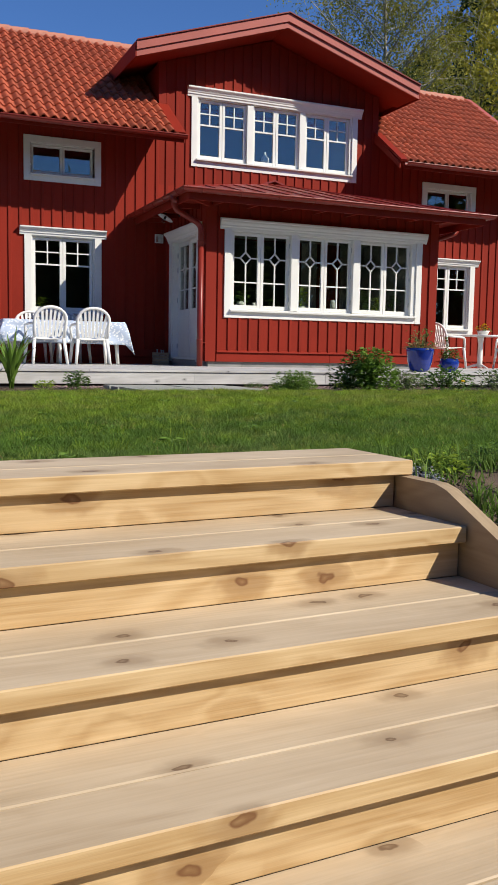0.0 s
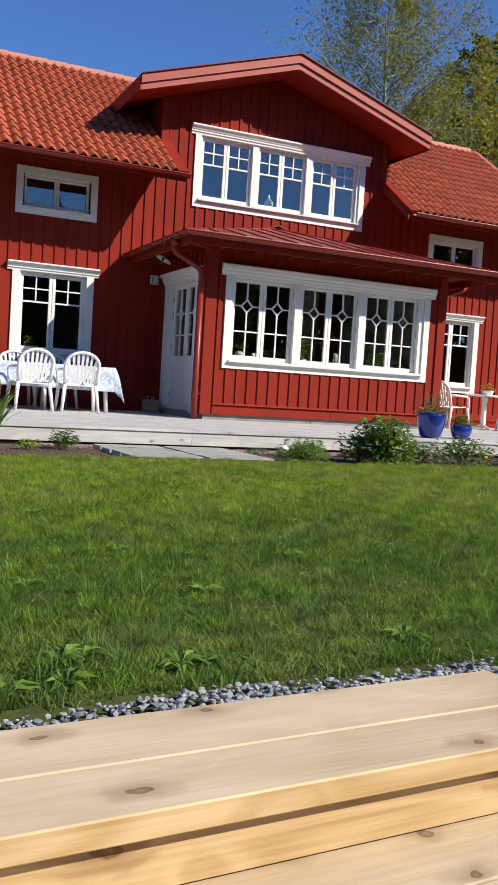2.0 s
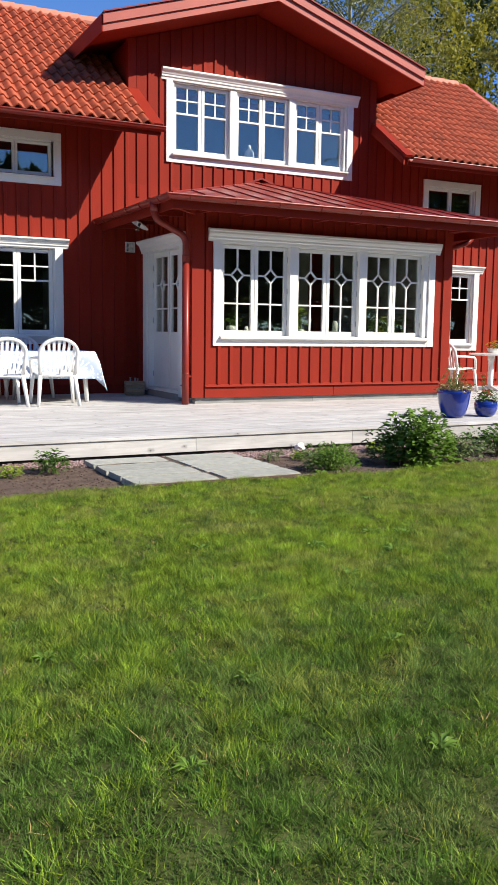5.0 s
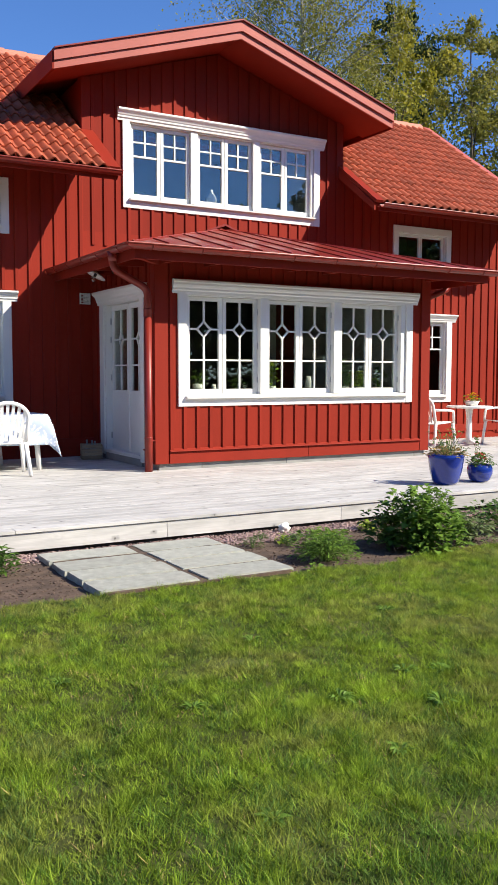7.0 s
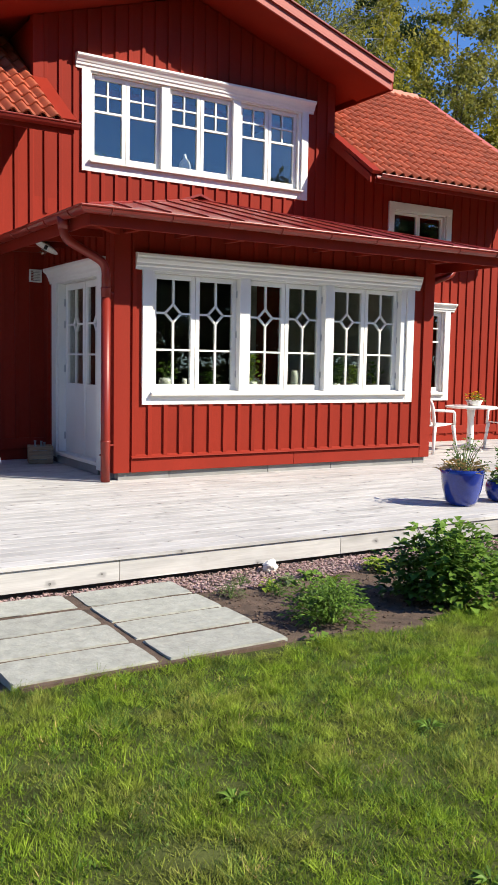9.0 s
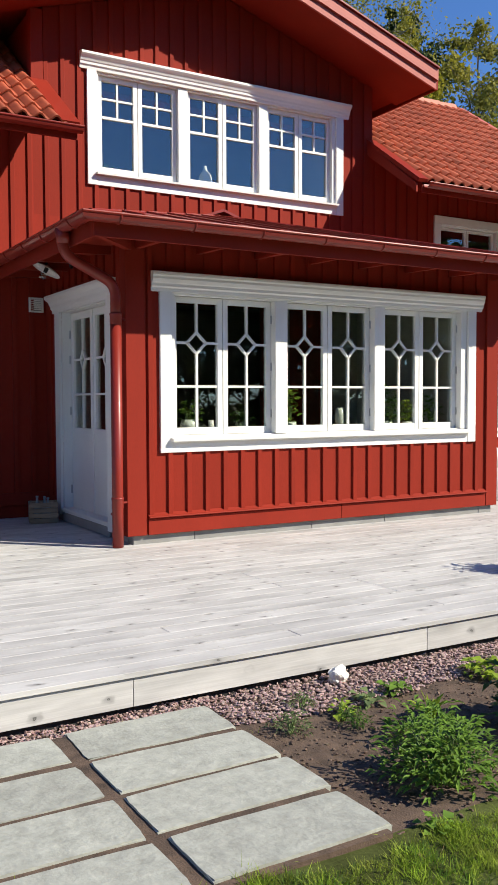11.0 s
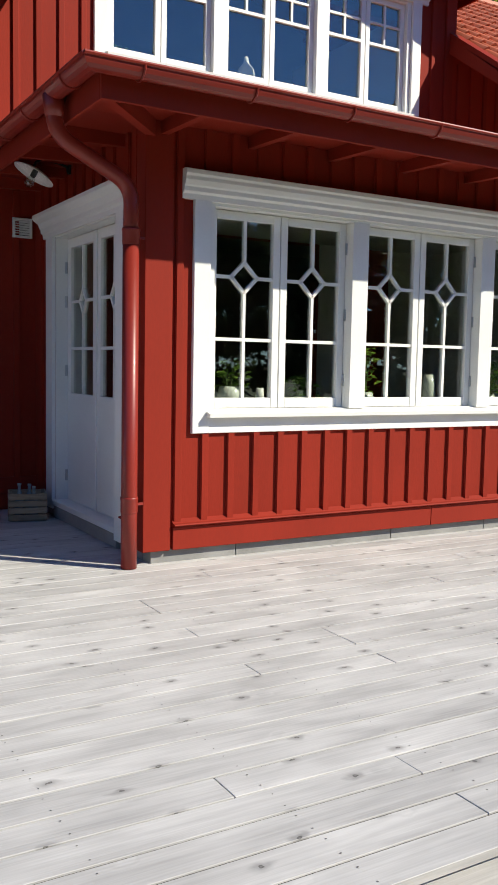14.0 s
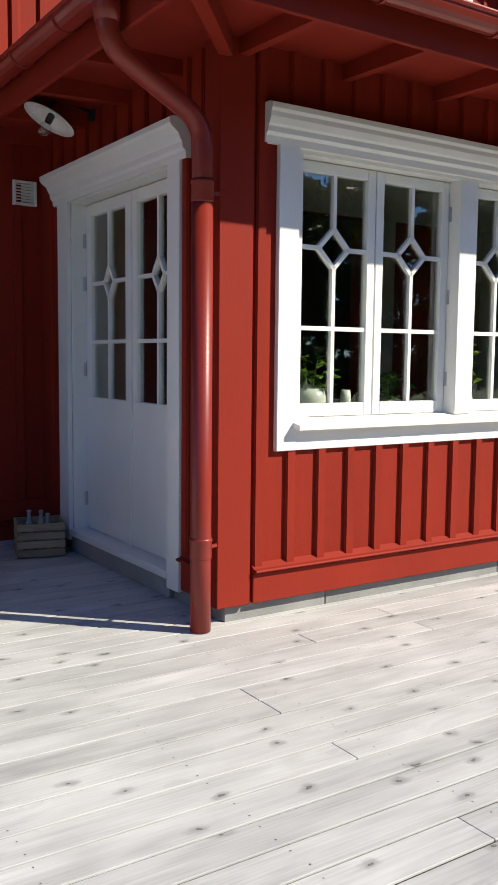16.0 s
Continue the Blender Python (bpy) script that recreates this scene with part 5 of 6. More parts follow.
bush("seedling", -0.58, -3.98, GB, 0.06, 0.07, 26, 0.055, LEAF_LIME, 40, "lime green seedling in bare soil", "plant", "seedlings in the bed", wide=0.8)
bush("seedling", -0.15, -3.85, GB, 0.08, 0.06, 44, 0.05, LEAF_MID, 41, "green seedling with lobed leaves in soil", "plant", "seedlings in the bed", wide=0.8)
bush("seedling", -0.36, -3.88, GB, 0.06, 0.05, 30, 0.05, LEAF_GREY, 42, "pale green seedling in bare soil", "plant", "seedlings in the bed", wide=0.8)
bush("heather", -0.92, -4.02, GB, 0.10, 0.08, 240, 0.03, LEAF_GREY, 43, "low wiry dark heather plant in soil", "plant", "wiry plants in the bed", wide=0.2)
bush("heather", -0.62, -4.12, GB, 0.075, 0.08, 200, 0.03, LEAF_DARK, 44, "low wiry dark heather plant in soil", "plant", "wiry plants in the bed", wide=0.2)
bush("heather", -0.70, -3.78, GB, 0.07, 0.07, 150, 0.03, LEAF_GREY, 45, "low wiry dark heather plant in soil", "plant", "wiry plants in the bed", wide=0.2)
bush("seedling", 0.46, -3.87, GB, 0.12, 0.10, 80, 0.06, LEAF_LIME, 46, "bright green low plant by the gravel", "plant", "seedlings in the bed", wide=0.7)
bush("seedling", -1.0, -5.08, GB, 0.05, 0.05, 16, 0.05, LEAF_MID, 47, "small weed beside a slate slab", "plant", "seedlings in the bed", wide=0.8)


def sword_plant(name, x, y, z, n, length, mat, seed, label):
    rs = np.random.RandomState(seed)
    ob = thing(name, x, y, z, label, "plant")
    for i in range(n):
        a = rs.uniform(0, math.tau)
        lean = rs.uniform(0.1, 0.75)
        L, w = length * rs.uniform(0.65, 1.1), 0.026 * rs.uniform(0.7, 1.2)
        s = Vector((-math.sin(a), math.cos(a), 0)) * w
        v = []
        for k in range(6):
            q = k / 5
            c = Vector((math.cos(a) * L * lean * q ** 1.5, math.sin(a) * L * lean * q ** 1.5, L * (q - 0.45 * lean * q ** 3)))
            v += [c - s * (1 - q * q), c + Vector((0, 0, -0.004)), c + s * (1 - q * q)]
        f = []
        for k in range(5):
            f += [(3 * k, 3 * k + 1, 3 * k + 4, 3 * k + 3), (3 * k + 1, 3 * k + 2, 3 * k + 5, 3 * k + 4)]
        raw("blade", v, f, mat, ob, True)
    return ob


sword_plant("iris", -3.78, -3.9, GB, 40, 0.74, LEAF_MID, 51, "clump of sword-leaved green iris in the bed")
sword_plant("day_lily", -0.30, -4.28, GB, 16, 0.18, LEAF_LIME, 52, "small clump of bright narrow lily leaves")


def rosette(x, y, n, size, seed, flower=False):
    rs = np.random.RandomState(seed)
    ob = thing("dandelion", x, y, ground_z(x, y) + 0.012, "flat rosette of broad green weed leaves in the lawn" if not flower else "yellow dandelion flower among the lawn grass", "weed", "" if flower else "lawn weeds")

    def place(r):
        a = r.uniform(0, math.tau)
        return (0.01 * math.cos(a), 0.01 * math.sin(a), 0.0), (math.cos(a), math.sin(a), r.uniform(0.25, 0.75))
    v, t = leaf_cloud(n, size, place, rs, 0.3, 0.26)
    fast_mesh("foliage", v, t, LEAF_MID, ob)
    if flower:
        part("stem", tube([(0, 0, 0), (0.01, 0, 0.12)], 0.003, 5), STALK, ob)
        part("flower", lathe([(0.004, 0.115), (0.02, 0.122), (0.024, 0.132), (0.012, 0.14)], 12, centre=(0.01, 0, 0)), PETAL_Y, ob, "yellow flower head")


for i, (x, y, s) in enumerate([(-4.77, -11.05, 0.10), (-4.62, -11.02, 0.09), (-4.54, -10.83, 0.09), (-2.39, -7.34, 0.1), (-2.02, -7.6, 0.1), (-1.75, -7.29, 0.09), (-4.3, -10.93, 0.10), (-3.93, -10.17, 0.09), (-4.6, -10.85, 0.11), (-4.52, -9.97, 0.08), (-4.03, -9.4, 0.07), (-4.17, -10.93, 0.08), (-3.55, -10.85, 0.12), (-5.0, -10.8, 0.11), (-3.3, -9.6, 0.08), (-2.9, -8.8, 0.08), (-3.6, -8.9, 0.07), (-3.2, -8.1, 0.08), (-2.5, -7.9, 0.08), (-4.2, -8.4, 0.07), (-1.9, -7.2, 0.08), (-3.0, -7.1, 0.07), (-2.3, -6.4, 0.07), (-1.3, -6.3, 0.08), (-4.8, -9.2, 0.08), (-3.4, -6.5, 0.07), (-0.6, -7.6, 0.09), (-2.75, -9.5, 0.09)]):
    rosette(x, y, 21, s * 0.75, 60 + i)
rosette(1.25, -5.35, 8, 0.09, 90, True)

# ---- gravel ----


def stone_mat(name, a, b):
    m = bpy.data.materials.new(name)
    m.use_nodes = True
    n, l = m.node_tree.nodes, m.node_tree.links
    p = n["Principled BSDF"]
    geo = n.new("ShaderNodeNewGeometry")
    mix = n.new("ShaderNodeMix")
    mix.data_type = "RGBA"
    mix.inputs["A"].default_value, mix.inputs["B"].default_value = (*a, 1), (*b, 1)
    l.new(geo.outputs["Random Per Island"], mix.inputs["Factor"])
    co = n.new("ShaderNodeTexCoord")
    nz = n.new("ShaderNodeTexNoise")
    nz.inputs["Scale"].default_value = 160.0
    l.new(co.outputs["Object"], nz.inputs["Vector"])
    ov = n.new("ShaderNodeMix")
    ov.data_type = "RGBA"
    ov.blend_type = "OVERLAY"
    ov.inputs["Factor"].default_value = 0.5
    l.new(mix.outputs["Result"], ov.inputs["A"])
    l.new(nz.outputs["Color"], ov.inputs["B"])
    l.new(ov.outputs["Result"], p.inputs["Base Color"])
    p.inputs["Roughness"].default_value = 0.8
    return m


GREY_STONE = stone_mat("grey_crushed_rock", (0.12, 0.125, 0.132), (0.36, 0.368, 0.38))
PINK_STONE = stone_mat("reddish_crushed_rock", (0.20, 0.125, 0.115), (0.42, 0.30, 0.28))
CLOD = stone_mat("soil_clods", (0.06, 0.038, 0.026), (0.15, 0.10, 0.07))
_ico = bmesh.new()
bmesh.ops.create_icosphere(_ico, subdivisions=1, radius=1.0)
ICO_V = np.array([v.co[:] for v in _ico.verts])
_ico.verts.index_update()
ICO_F = np.array([[v.index for v in f.verts] for f in _ico.faces])
_ico.free()


def stones(name, n, x0, x1, y0, y1, size, mat, seed, label, test=None, layers=0.02, flat=0.6):
    rs = np.random.RandomState(seed)
    x, y = rs.uniform(x0, x1, n), rs.uniform(y0, y1, n)
    if test:
        k = test(x, y)
        x, y = x[k], y[k]
    z = lawn_height(x, y) + rs.uniform(0, layers, len(x))
    s = size * rs.uniform(0.45, 1.3, len(x)) ** 1.2
    v = ICO_V[None] * (1 + rs.uniform(-0.5, 0.35, (len(x), len(ICO_V), 1)))
    v = v * (np.stack([s, s * rs.uniform(0.6, 1, len(x)), s * flat * rs.uniform(0.6, 1.2, len(x))], 1)[:, None])
    a = rs.uniform(0, math.tau, len(x))
    c, d = np.cos(a)[:, None], np.sin(a)[:, None]
    v = np.stack([v[..., 0] * c - v[..., 1] * d, v[..., 0] * d + v[..., 1] * c, v[..., 2]], 2) + np.stack([x, y, z], 1)[:, None]
    f = ICO_F[None] + (np.arange(len(x)) * len(ICO_V))[:, None, None]
    ob = fast_mesh(name, v.reshape(-1, 3), f.reshape(-1, 3), mat)
    ob.data.shade_flat()
    return tagged(ob, label, "gravel", kind="stuff")


stones("grey_gravel", 16000, -6.2, -3.35, -11.75, -10.95, 0.0098, GREY_STONE, 3, "grey crushed rock along the top step", lambda x, y: (y < -11.13 + 0.061 * (x + 3.66) + 0.02 * np.sin(x * 7)) & (y > -11.55 + 0.061 * (x + 3.66)))
stones("red_gravel", 15000, -3.4, 2.2, -3.95, -3.36, 0.0115, PINK_STONE, 4, "reddish crushed rock along the deck", lambda x, y: (y > -3.74 + 0.05 * np.sin(x * 3.1) - 0.12 * ((x > -1.1) & (x < 0.6)) + 0.02 * np.sin(x * 17)) & ~((x > -2.7) & (x < -1.1) & (y < -3.63)), 0.02)
stones("soil_crumbs", 7000, -4.5, 3.0, -5.1, -3.6, 0.009, CLOD, 5, "brown crumbs of garden soil", lambda x, y: ~((x > -2.7) & (x < -1.08)), 0.006)
stones("soil_crumbs", 4200, -3.55, 2.0, -13.4, -11.2, 0.014, CLOD, 6, "brown crumbs of soil on the bank", None, 0.01)
stones("joint_soil", 1500, -2.72, -1.04, -5.12, -3.6, 0.008, CLOD, 7, "soil crumbs in the joints of the slabs", lambda x, y: ((np.abs(x + 1.89) < 0.04) | (np.abs(((y + 3.60 + 0.346) % 0.366) - 0.0) < 0.02)), 0.0)
grass("joint_weeds", 9000, -2.7, -1.05, -5.15, -3.6, 19, 0.012, 0.035, 0.005, test=lambda x, y: ((np.abs(x + 1.89) < 0.03) | (np.abs(((y + 3.60 + 0.346) % 0.366) - 0.0) < 0.015)) & (smooth_field(x, y, 31, 0.12) > 0.52), mat=LEAF_LIME, label="moss and weeds in the slab joints", thin=False)
bm = bmesh.new()
bmesh.ops.create_icosphere(bm, subdivisions=3, radius=1.0)
for v in bm.verts:
    k = 1 + 0.35 * noise.noise(v.co * 1.6) + 0.12 * noise.noise(v.co * 5)
    v.co = Vector((v.co.x * 0.062 * k, v.co.y * 0.045 * k, v.co.z * 0.05 * k + 0.03))
CHALK = material("white_quartz", (0.8, 0.78, 0.72), rough=0.6, spread=0.08, scale=20, bump=0.4)
rock = put("white_stone", bm, CHALK, None)
rock.matrix_basis = pose(-0.31, -3.56, LAWN - 0.005, 0, 0, 20)
tagged(rock, "white quartz stone on the reddish gravel", "stone")

# ---- things on the deck ----
PLASTIC = material("white_plastic", (0.82, 0.82, 0.80), rough=0.38, spread=0.02, scale=4, bump=0.02)


def monobloc_chair(name, x, y, rz, label, group):
    """A stacking garden chair that faces local +y, with its back at -y."""
    ob = thing(name, x, y, 0.0, label, "chair", group, rz)
    ob.scale = (1.13, 1.06, 1.02)
    # seat with a dished middle
    n = 9
    v, f = [], []
    for top in (0, 1):
        for j in range(n):
            for i in range(n):
                u, w = i / (n - 1) * 2 - 1, j / (n - 1) * 2 - 1
                sx = 0.235 * u * (1 - 0.10 * max(0, -w)) * (1 - 0.06 * w * w)
                v.append((sx, 0.22 * w, 0.42 - 0.02 * (1 - u * u) * (1 - w * w) + 0.015 * w - (0.012 if top else 0)))
    q = lambda i, j, k: k * n * n + j * n + i
    for j in range(n - 1):
        for i in range(n - 1):
            f.append((q(i, j, 0), q(i + 1, j, 0), q(i + 1, j + 1, 0), q(i, j + 1, 0)))
            f.append((q(i, j, 1), q(i, j + 1, 1), q(i + 1, j + 1, 1), q(i + 1, j, 1)))
    for i in range(n - 1):
        f += [(q(i, 0, 0), q(i, 0, 1), q(i + 1, 0, 1), q(i + 1, 0, 0)), (q(i, n - 1, 0), q(i + 1, n - 1, 0), q(i + 1, n - 1, 1), q(i, n - 1, 1)), (q(0, i, 0), q(0, i + 1, 0), q(0, i + 1, 1), q(0, i, 1)), (q(n - 1, i, 0), q(n - 1, i, 1), q(n - 1, i + 1, 1), q(n - 1, i + 1, 0))]
    raw("seat", v, f, PLASTIC, ob, True)
    back_y = lambda z: -0.20 - 0.16 * (z - 0.42) / 0.5
    arch = []
    for k in range(15):
        a = math.pi * k / 14
        zz = 0.70 + 0.19 * math.sin(a)
        arch.append((-0.225 * math.cos(a), back_y(zz), zz))
    arch = [(-0.205, back_y(0.42), 0.42), (-0.22, back_y(0.58), 0.58)] + arch + [(0.22, back_y(0.58), 0.58), (0.205, back_y(0.42), 0.42)]
    part("back_frame", tube(arch, 0.024, 8), PLASTIC, ob, smooth=True)
    for k in range(-3, 4):
        xb, xt = 0.045 * k, 0.062 * k
        zt = 0.70 + 0.19 * math.sqrt(max(0, 1 - (xt / 0.225) ** 2)) - 0.01
        part("slat", bar((xb, back_y(0.43), 0.43), (xt, back_y(zt), zt), 0.033, 0.010, up=(0, 1, 0)), PLASTIC, ob)
    for s in (-1, 1):
        part("arm", tube(bend([(s * 0.222, back_y(0.64), 0.64), (s * 0.265, -0.06, 0.635), (s * 0.268, 0.17, 0.62), (s * 0.245, 0.22, 0.40)], 0.05), [0.02] * 14, 8), PLASTIC, ob, smooth=True)
        part("leg", tube([(s * 0.235, 0.20, 0.415), (s * 0.265, 0.245, 0.004)], [0.028, 0.02], 8), PLASTIC, ob, smooth=True)
        part("leg", tube([(s * 0.205, -0.19, 0.43), (s * 0.245, -0.275, 0.004)], [0.028, 0.02], 8), PLASTIC, ob, smooth=True)
    return ob


CG = "white chairs round the long table"
chair_label = "white moulded plastic garden armchair with slatted back"
monobloc_chair("garden_chair", -2.62, 0.47, 3, chair_label + " at the laid table", CG)
monobloc_chair("garden_chair", -1.90, 0.45, -4, chair_label + " at the laid table", CG)
monobloc_chair("garden_chair", -2.62, 1.80, 178, chair_label + " behind the laid table", CG)
monobloc_chair("garden_chair", -1.95, 1.84, 184, chair_label + " behind the laid table", CG)

table = thing("garden_table", -2.24, 1.16, 0, "white plastic garden table under a patterned cloth", "table")
part("tabletop", B((-1.0, -0.40, 0.68, 1.0, 0.40, 0.715), bevel=0.012), PLASTIC, table)
for sx in (-1, 1):
    for sy in (-1, 1):
        part("leg", tube([(sx * 0.86, sy * 0.30, 0.69), (sx * 0.90, sy * 0.33, 0.004)], [0.04, 0.03], 10), PLASTIC, table, smooth=True)


def cloth_material():
    m = material("blue_white_patterned_cloth", (0.72, 0.75, 0.80), rough=0.85, spread=0.02, bump=0.05)
    n, l = m.node_tree.nodes, m.node_tree.links
    co = n.new("ShaderNodeTexCoord")
    vo = n.new("ShaderNodeTexVoronoi")
    vo.inputs["Scale"].default_value = 26.0
    l.new(co.outputs["Object"], vo.inputs["Vector"])
    nz = n.new("ShaderNodeTexNoise")
    nz.inputs["Scale"].default_value = 14.0
    nz.inputs["Detail"].default_value = 4
    l.new(co.outputs["Object"], nz.inputs["Vector"])
    mu = n.new("ShaderNodeMath")
    mu.operation = "MULTIPLY"
    l.new(vo.outputs["Distance"], mu.inputs[0])
    l.new(nz.outputs[0], mu.inputs[1])
    mr = n.new("ShaderNodeMapRange")
    mr.inputs["From Min"].default_value, mr.inputs["From Max"].default_value = 0.12, 0.24
    l.new(mu.outputs[0], mr.inputs["Value"])
    mx = n.new("ShaderNodeMix")
    mx.data_type = "RGBA"
    mx.inputs["A"].default_value, mx.inputs["B"].default_value = (0.78, 0.80, 0.82, 1), (0.42, 0.50, 0.64, 1)
    l.new(mr.outputs[0], mx.inputs["Factor"])
    l.new(mx.outputs["Result"], n["Principled BSDF"].inputs["Base Color"])
    return m


def tablecloth():
    """A cloth laid askew over the long table, its corners hanging in points."""
    v, f = [], []
    nx_, ny_ = 60, 34
    hx, hy = 1.02, 0.42
    for j in range(ny_ + 1):
        for i in range(nx_ + 1):
            u, w = (i / nx_ * 2 - 1) * 1.32, (j / ny_ * 2 - 1) * 0.80
            u, w = u + 0.02 * w, w - 0.05 * u * 0.3
            dx, dy = max(0, abs(u) - hx), max(0, abs(w) - hy)
            drop = math.hypot(dx, dy) if dx and dy else max(dx, dy)
            out = 0.16 * drop + 0.02 * math.sin(u * 9 + w * 13) * min(1, drop / 0.1)
            sx, sy = math.copysign(1, u), math.copysign(1, w)
            x = sx * (min(abs(u), hx) + (out if dx else 0) + 0.35 * dx * dy * 4 * 0.2)
            y = sy * (min(abs(w), hy) + (out if dy else 0))
            v.append((x, y, 0.722 - drop * (1.15 if dx and dy else 0.98) + 0.002 * math.sin(u * 20) * (drop == 0)))
    for j in range(ny_):
        for i in range(nx_):
            a = j * (nx_ + 1) + i
            f.append((a, a + 1, a + nx_ + 2, a + nx_ + 1))
    ob = raw("tablecloth", v, f, cloth_material(), None, True)
    ob.matrix_basis = pose(-2.24, 1.16, 0.001)
    mod = ob.modifiers.new("thickness", "SOLIDIFY")
    mod.thickness = 0.003
    mod.offset = 1
    return tagged(ob, "pale blue patterned tablecloth hanging in points", "tablecloth")


tablecloth()

# small round table with flowers, and its two chairs
bistro = thing("bistro_table", 6.42, 1.05, 0, "small white round garden table", "table")
part("tabletop", lathe([(0.36, 0.665), (0.40, 0.672), (0.405, 0.69), (0.39, 0.70)], 28), PLASTIC, bistro)
part("pedestal", lathe([(0.05, 0.03), (0.055, 0.20), (0.05, 0.5), (0.07, 0.665)], 14), PLASTIC, bistro, smooth=True)
for k in range(3):
    a = math.tau * k / 3 + 0.4
    part("foot", tube([(0.03 * math.cos(a), 0.03 * math.sin(a), 0.09), (0.30 * math.cos(a), 0.30 * math.sin(a), 0.02)], [0.03, 0.018], 8), PLASTIC, bistro)
G2 = "white chairs at the small round table"
monobloc_chair("garden_chair", 7.15, 0.90, 95, "white plastic garden armchair beside a small round table", G2)
monobloc_chair("garden_chair", 5.62, 1.10, -80, "white plastic garden armchair beside a small round table", G2)
bowl = thing("flower_bowl", 6.45, 1.02, 0.70, "white bowl of yellow flowers on the table", "flower pot")
part("bowl", lathe([(0.09, 0.0), (0.12, 0.06), (0.135, 0.09), (0.12, 0.09), (0.10, 0.06)], 20), WHITE, bowl, smooth=True)
rs_ = np.random.RandomState(7)
v, t = leaf_cloud(120, 0.05, dome(0.15, 0.13), rs_)
o = fast_mesh("foliage", [(a, b, c + 0.06) for a, b, c in v], t, LEAF_MID, bowl)
for k in range(16):
    (px, py, pz), _d = dome(0.14, 0.15)(rs_)
    part("flower", lathe([(0.004, 0.0), (0.02, 0.008), (0.024, 0.014), (0.008, 0.012)], 8, centre=(px, py, pz + 0.10)), PETAL_Y, bowl)

BLUE = material("cobalt_glazed_ceramic", (0.012, 0.035, 0.26), rough=0.12, spread=0.15, scale=3.0, bump=0.02, coat=0.5)
pot = thing("plant_pot", 2.30, -2.88, 0, "large cobalt blue glazed pot with withering flowers", "plant pot", "blue pots on the deck")
part("pot", lathe([(0.12, 0.002), (0.15, 0.04), (0.185, 0.16), (0.205, 0.30), (0.212, 0.345), (0.20, 0.35), (0.185, 0.32), (0.17, 0.30)], 28), BLUE, pot, smooth=True)
part("soil", lathe([(0.01, 0.29), (0.18, 0.30), (0.17, 0.305)], 20), SOIL, pot)
rs_ = np.random.RandomState(8)
bm = stems(14, 0.22, 0.36, rs_, 0.005)
bmesh.ops.translate(bm, vec=(0, 0, 0.3), verts=bm.verts)
part("stem", bm, STALK, pot)
v, t = leaf_cloud(170, 0.09, dome(0.2, 0.12), rs_, 0.1, 0.2)
fast_mesh("dry_foliage", [(a, b, c + 0.31) for a, b, c in v], t, DRY, pot)
v, t = leaf_cloud(80, 0.07, dome(0.22, 0.36), rs_, 0.5, 0.5)
fast_mesh("foliage", [(a, b, c + 0.31) for a, b, c in v], t, LEAF_DARK, pot)
pot2 = thing("plant_pot", 2.82, -2.89, 0, "small round cobalt blue glazed pot with pink flowers", "plant pot", "blue pots on the deck")
part("pot", lathe([(0.09, 0.002), (0.12, 0.03), (0.148, 0.10), (0.15, 0.15), (0.135, 0.20), (0.125, 0.205), (0.12, 0.18)], 26), BLUE, pot2, smooth=True)
part("soil", lathe([(0.01, 0.17), (0.125, 0.18), (0.12, 0.185)], 18), SOIL, pot2)
rs_ = np.random.RandomState(9)
v, t = leaf_cloud(210, 0.055, dome(0.15, 0.15), rs_, 0.3, 0.6)
fast_mesh("foliage", [(a, b, c + 0.18) for a, b, c in v], t, LEAF_DARK, pot2)
for k in range(12):
    (px, py, pz), _d = dome(0.12, 0.17)(rs_)
    part("flower", lathe([(0.004, 0.0), (0.02, 0.012), (0.026, 0.02), (0.008, 0.016)], 8, centre=(px, py, pz + 0.20)), PETAL_P, pot2)
v, t = leaf_cloud(60, 0.04, lambda r: ((r.uniform(-0.03, 0.03), r.uniform(-0.03, 0.03), r.uniform(0.1, 0.36)), (r.uniform(-1, 1), r.uniform(-1, 1), 0.5)), rs_, 0.1, 0.5)
fast_mesh("spire", [(a - 0.05, b, c + 0.18) for a, b, c in v], t, LEAF_DARK, pot2)

# wooden crate with bottles by the door
CRATE = wood("old_crate_wood", (0.40, 0.30, 0.19), (0.22, 0.15, 0.09), (0.05, 0.03, 0.02), "x", rough=0.75, per_piece=0.2, knots=False)
crate = thing("wooden_crate", -0.245, 1.90, 0, "old slatted wooden crate holding empty bottles", "crate", rz=-14)
for z in (0.01, 0.065, 0.12, 0.175):
    for y in (-0.14, 0.128):
        part("slat", B((-0.15, y, z, 0.15, y + 0.012, z + 0.047), bevel=0.002), CRATE, crate)
    for x in (-0.15, 0.138):
        part("slat", B((x, -0.127, z, x + 0.012, 0.127, z + 0.047), bevel=0.002), CRATE, crate)
for x, y in ((-0.135, -0.125), (0.115, -0.125), (-0.135, 0.105), (0.115, 0.105)):
    part("corner_post", B((x, y, 0.005, x + 0.02, y + 0.02, 0.225)), CRATE, crate)
part("bottom", B((-0.137, -0.127, 0.005, 0.137, 0.127, 0.015)), CRATE, crate)
BOTTLE = material("dusty_grey_glass", (0.32, 0.34, 0.33), rough=0.25, spread=0.1)
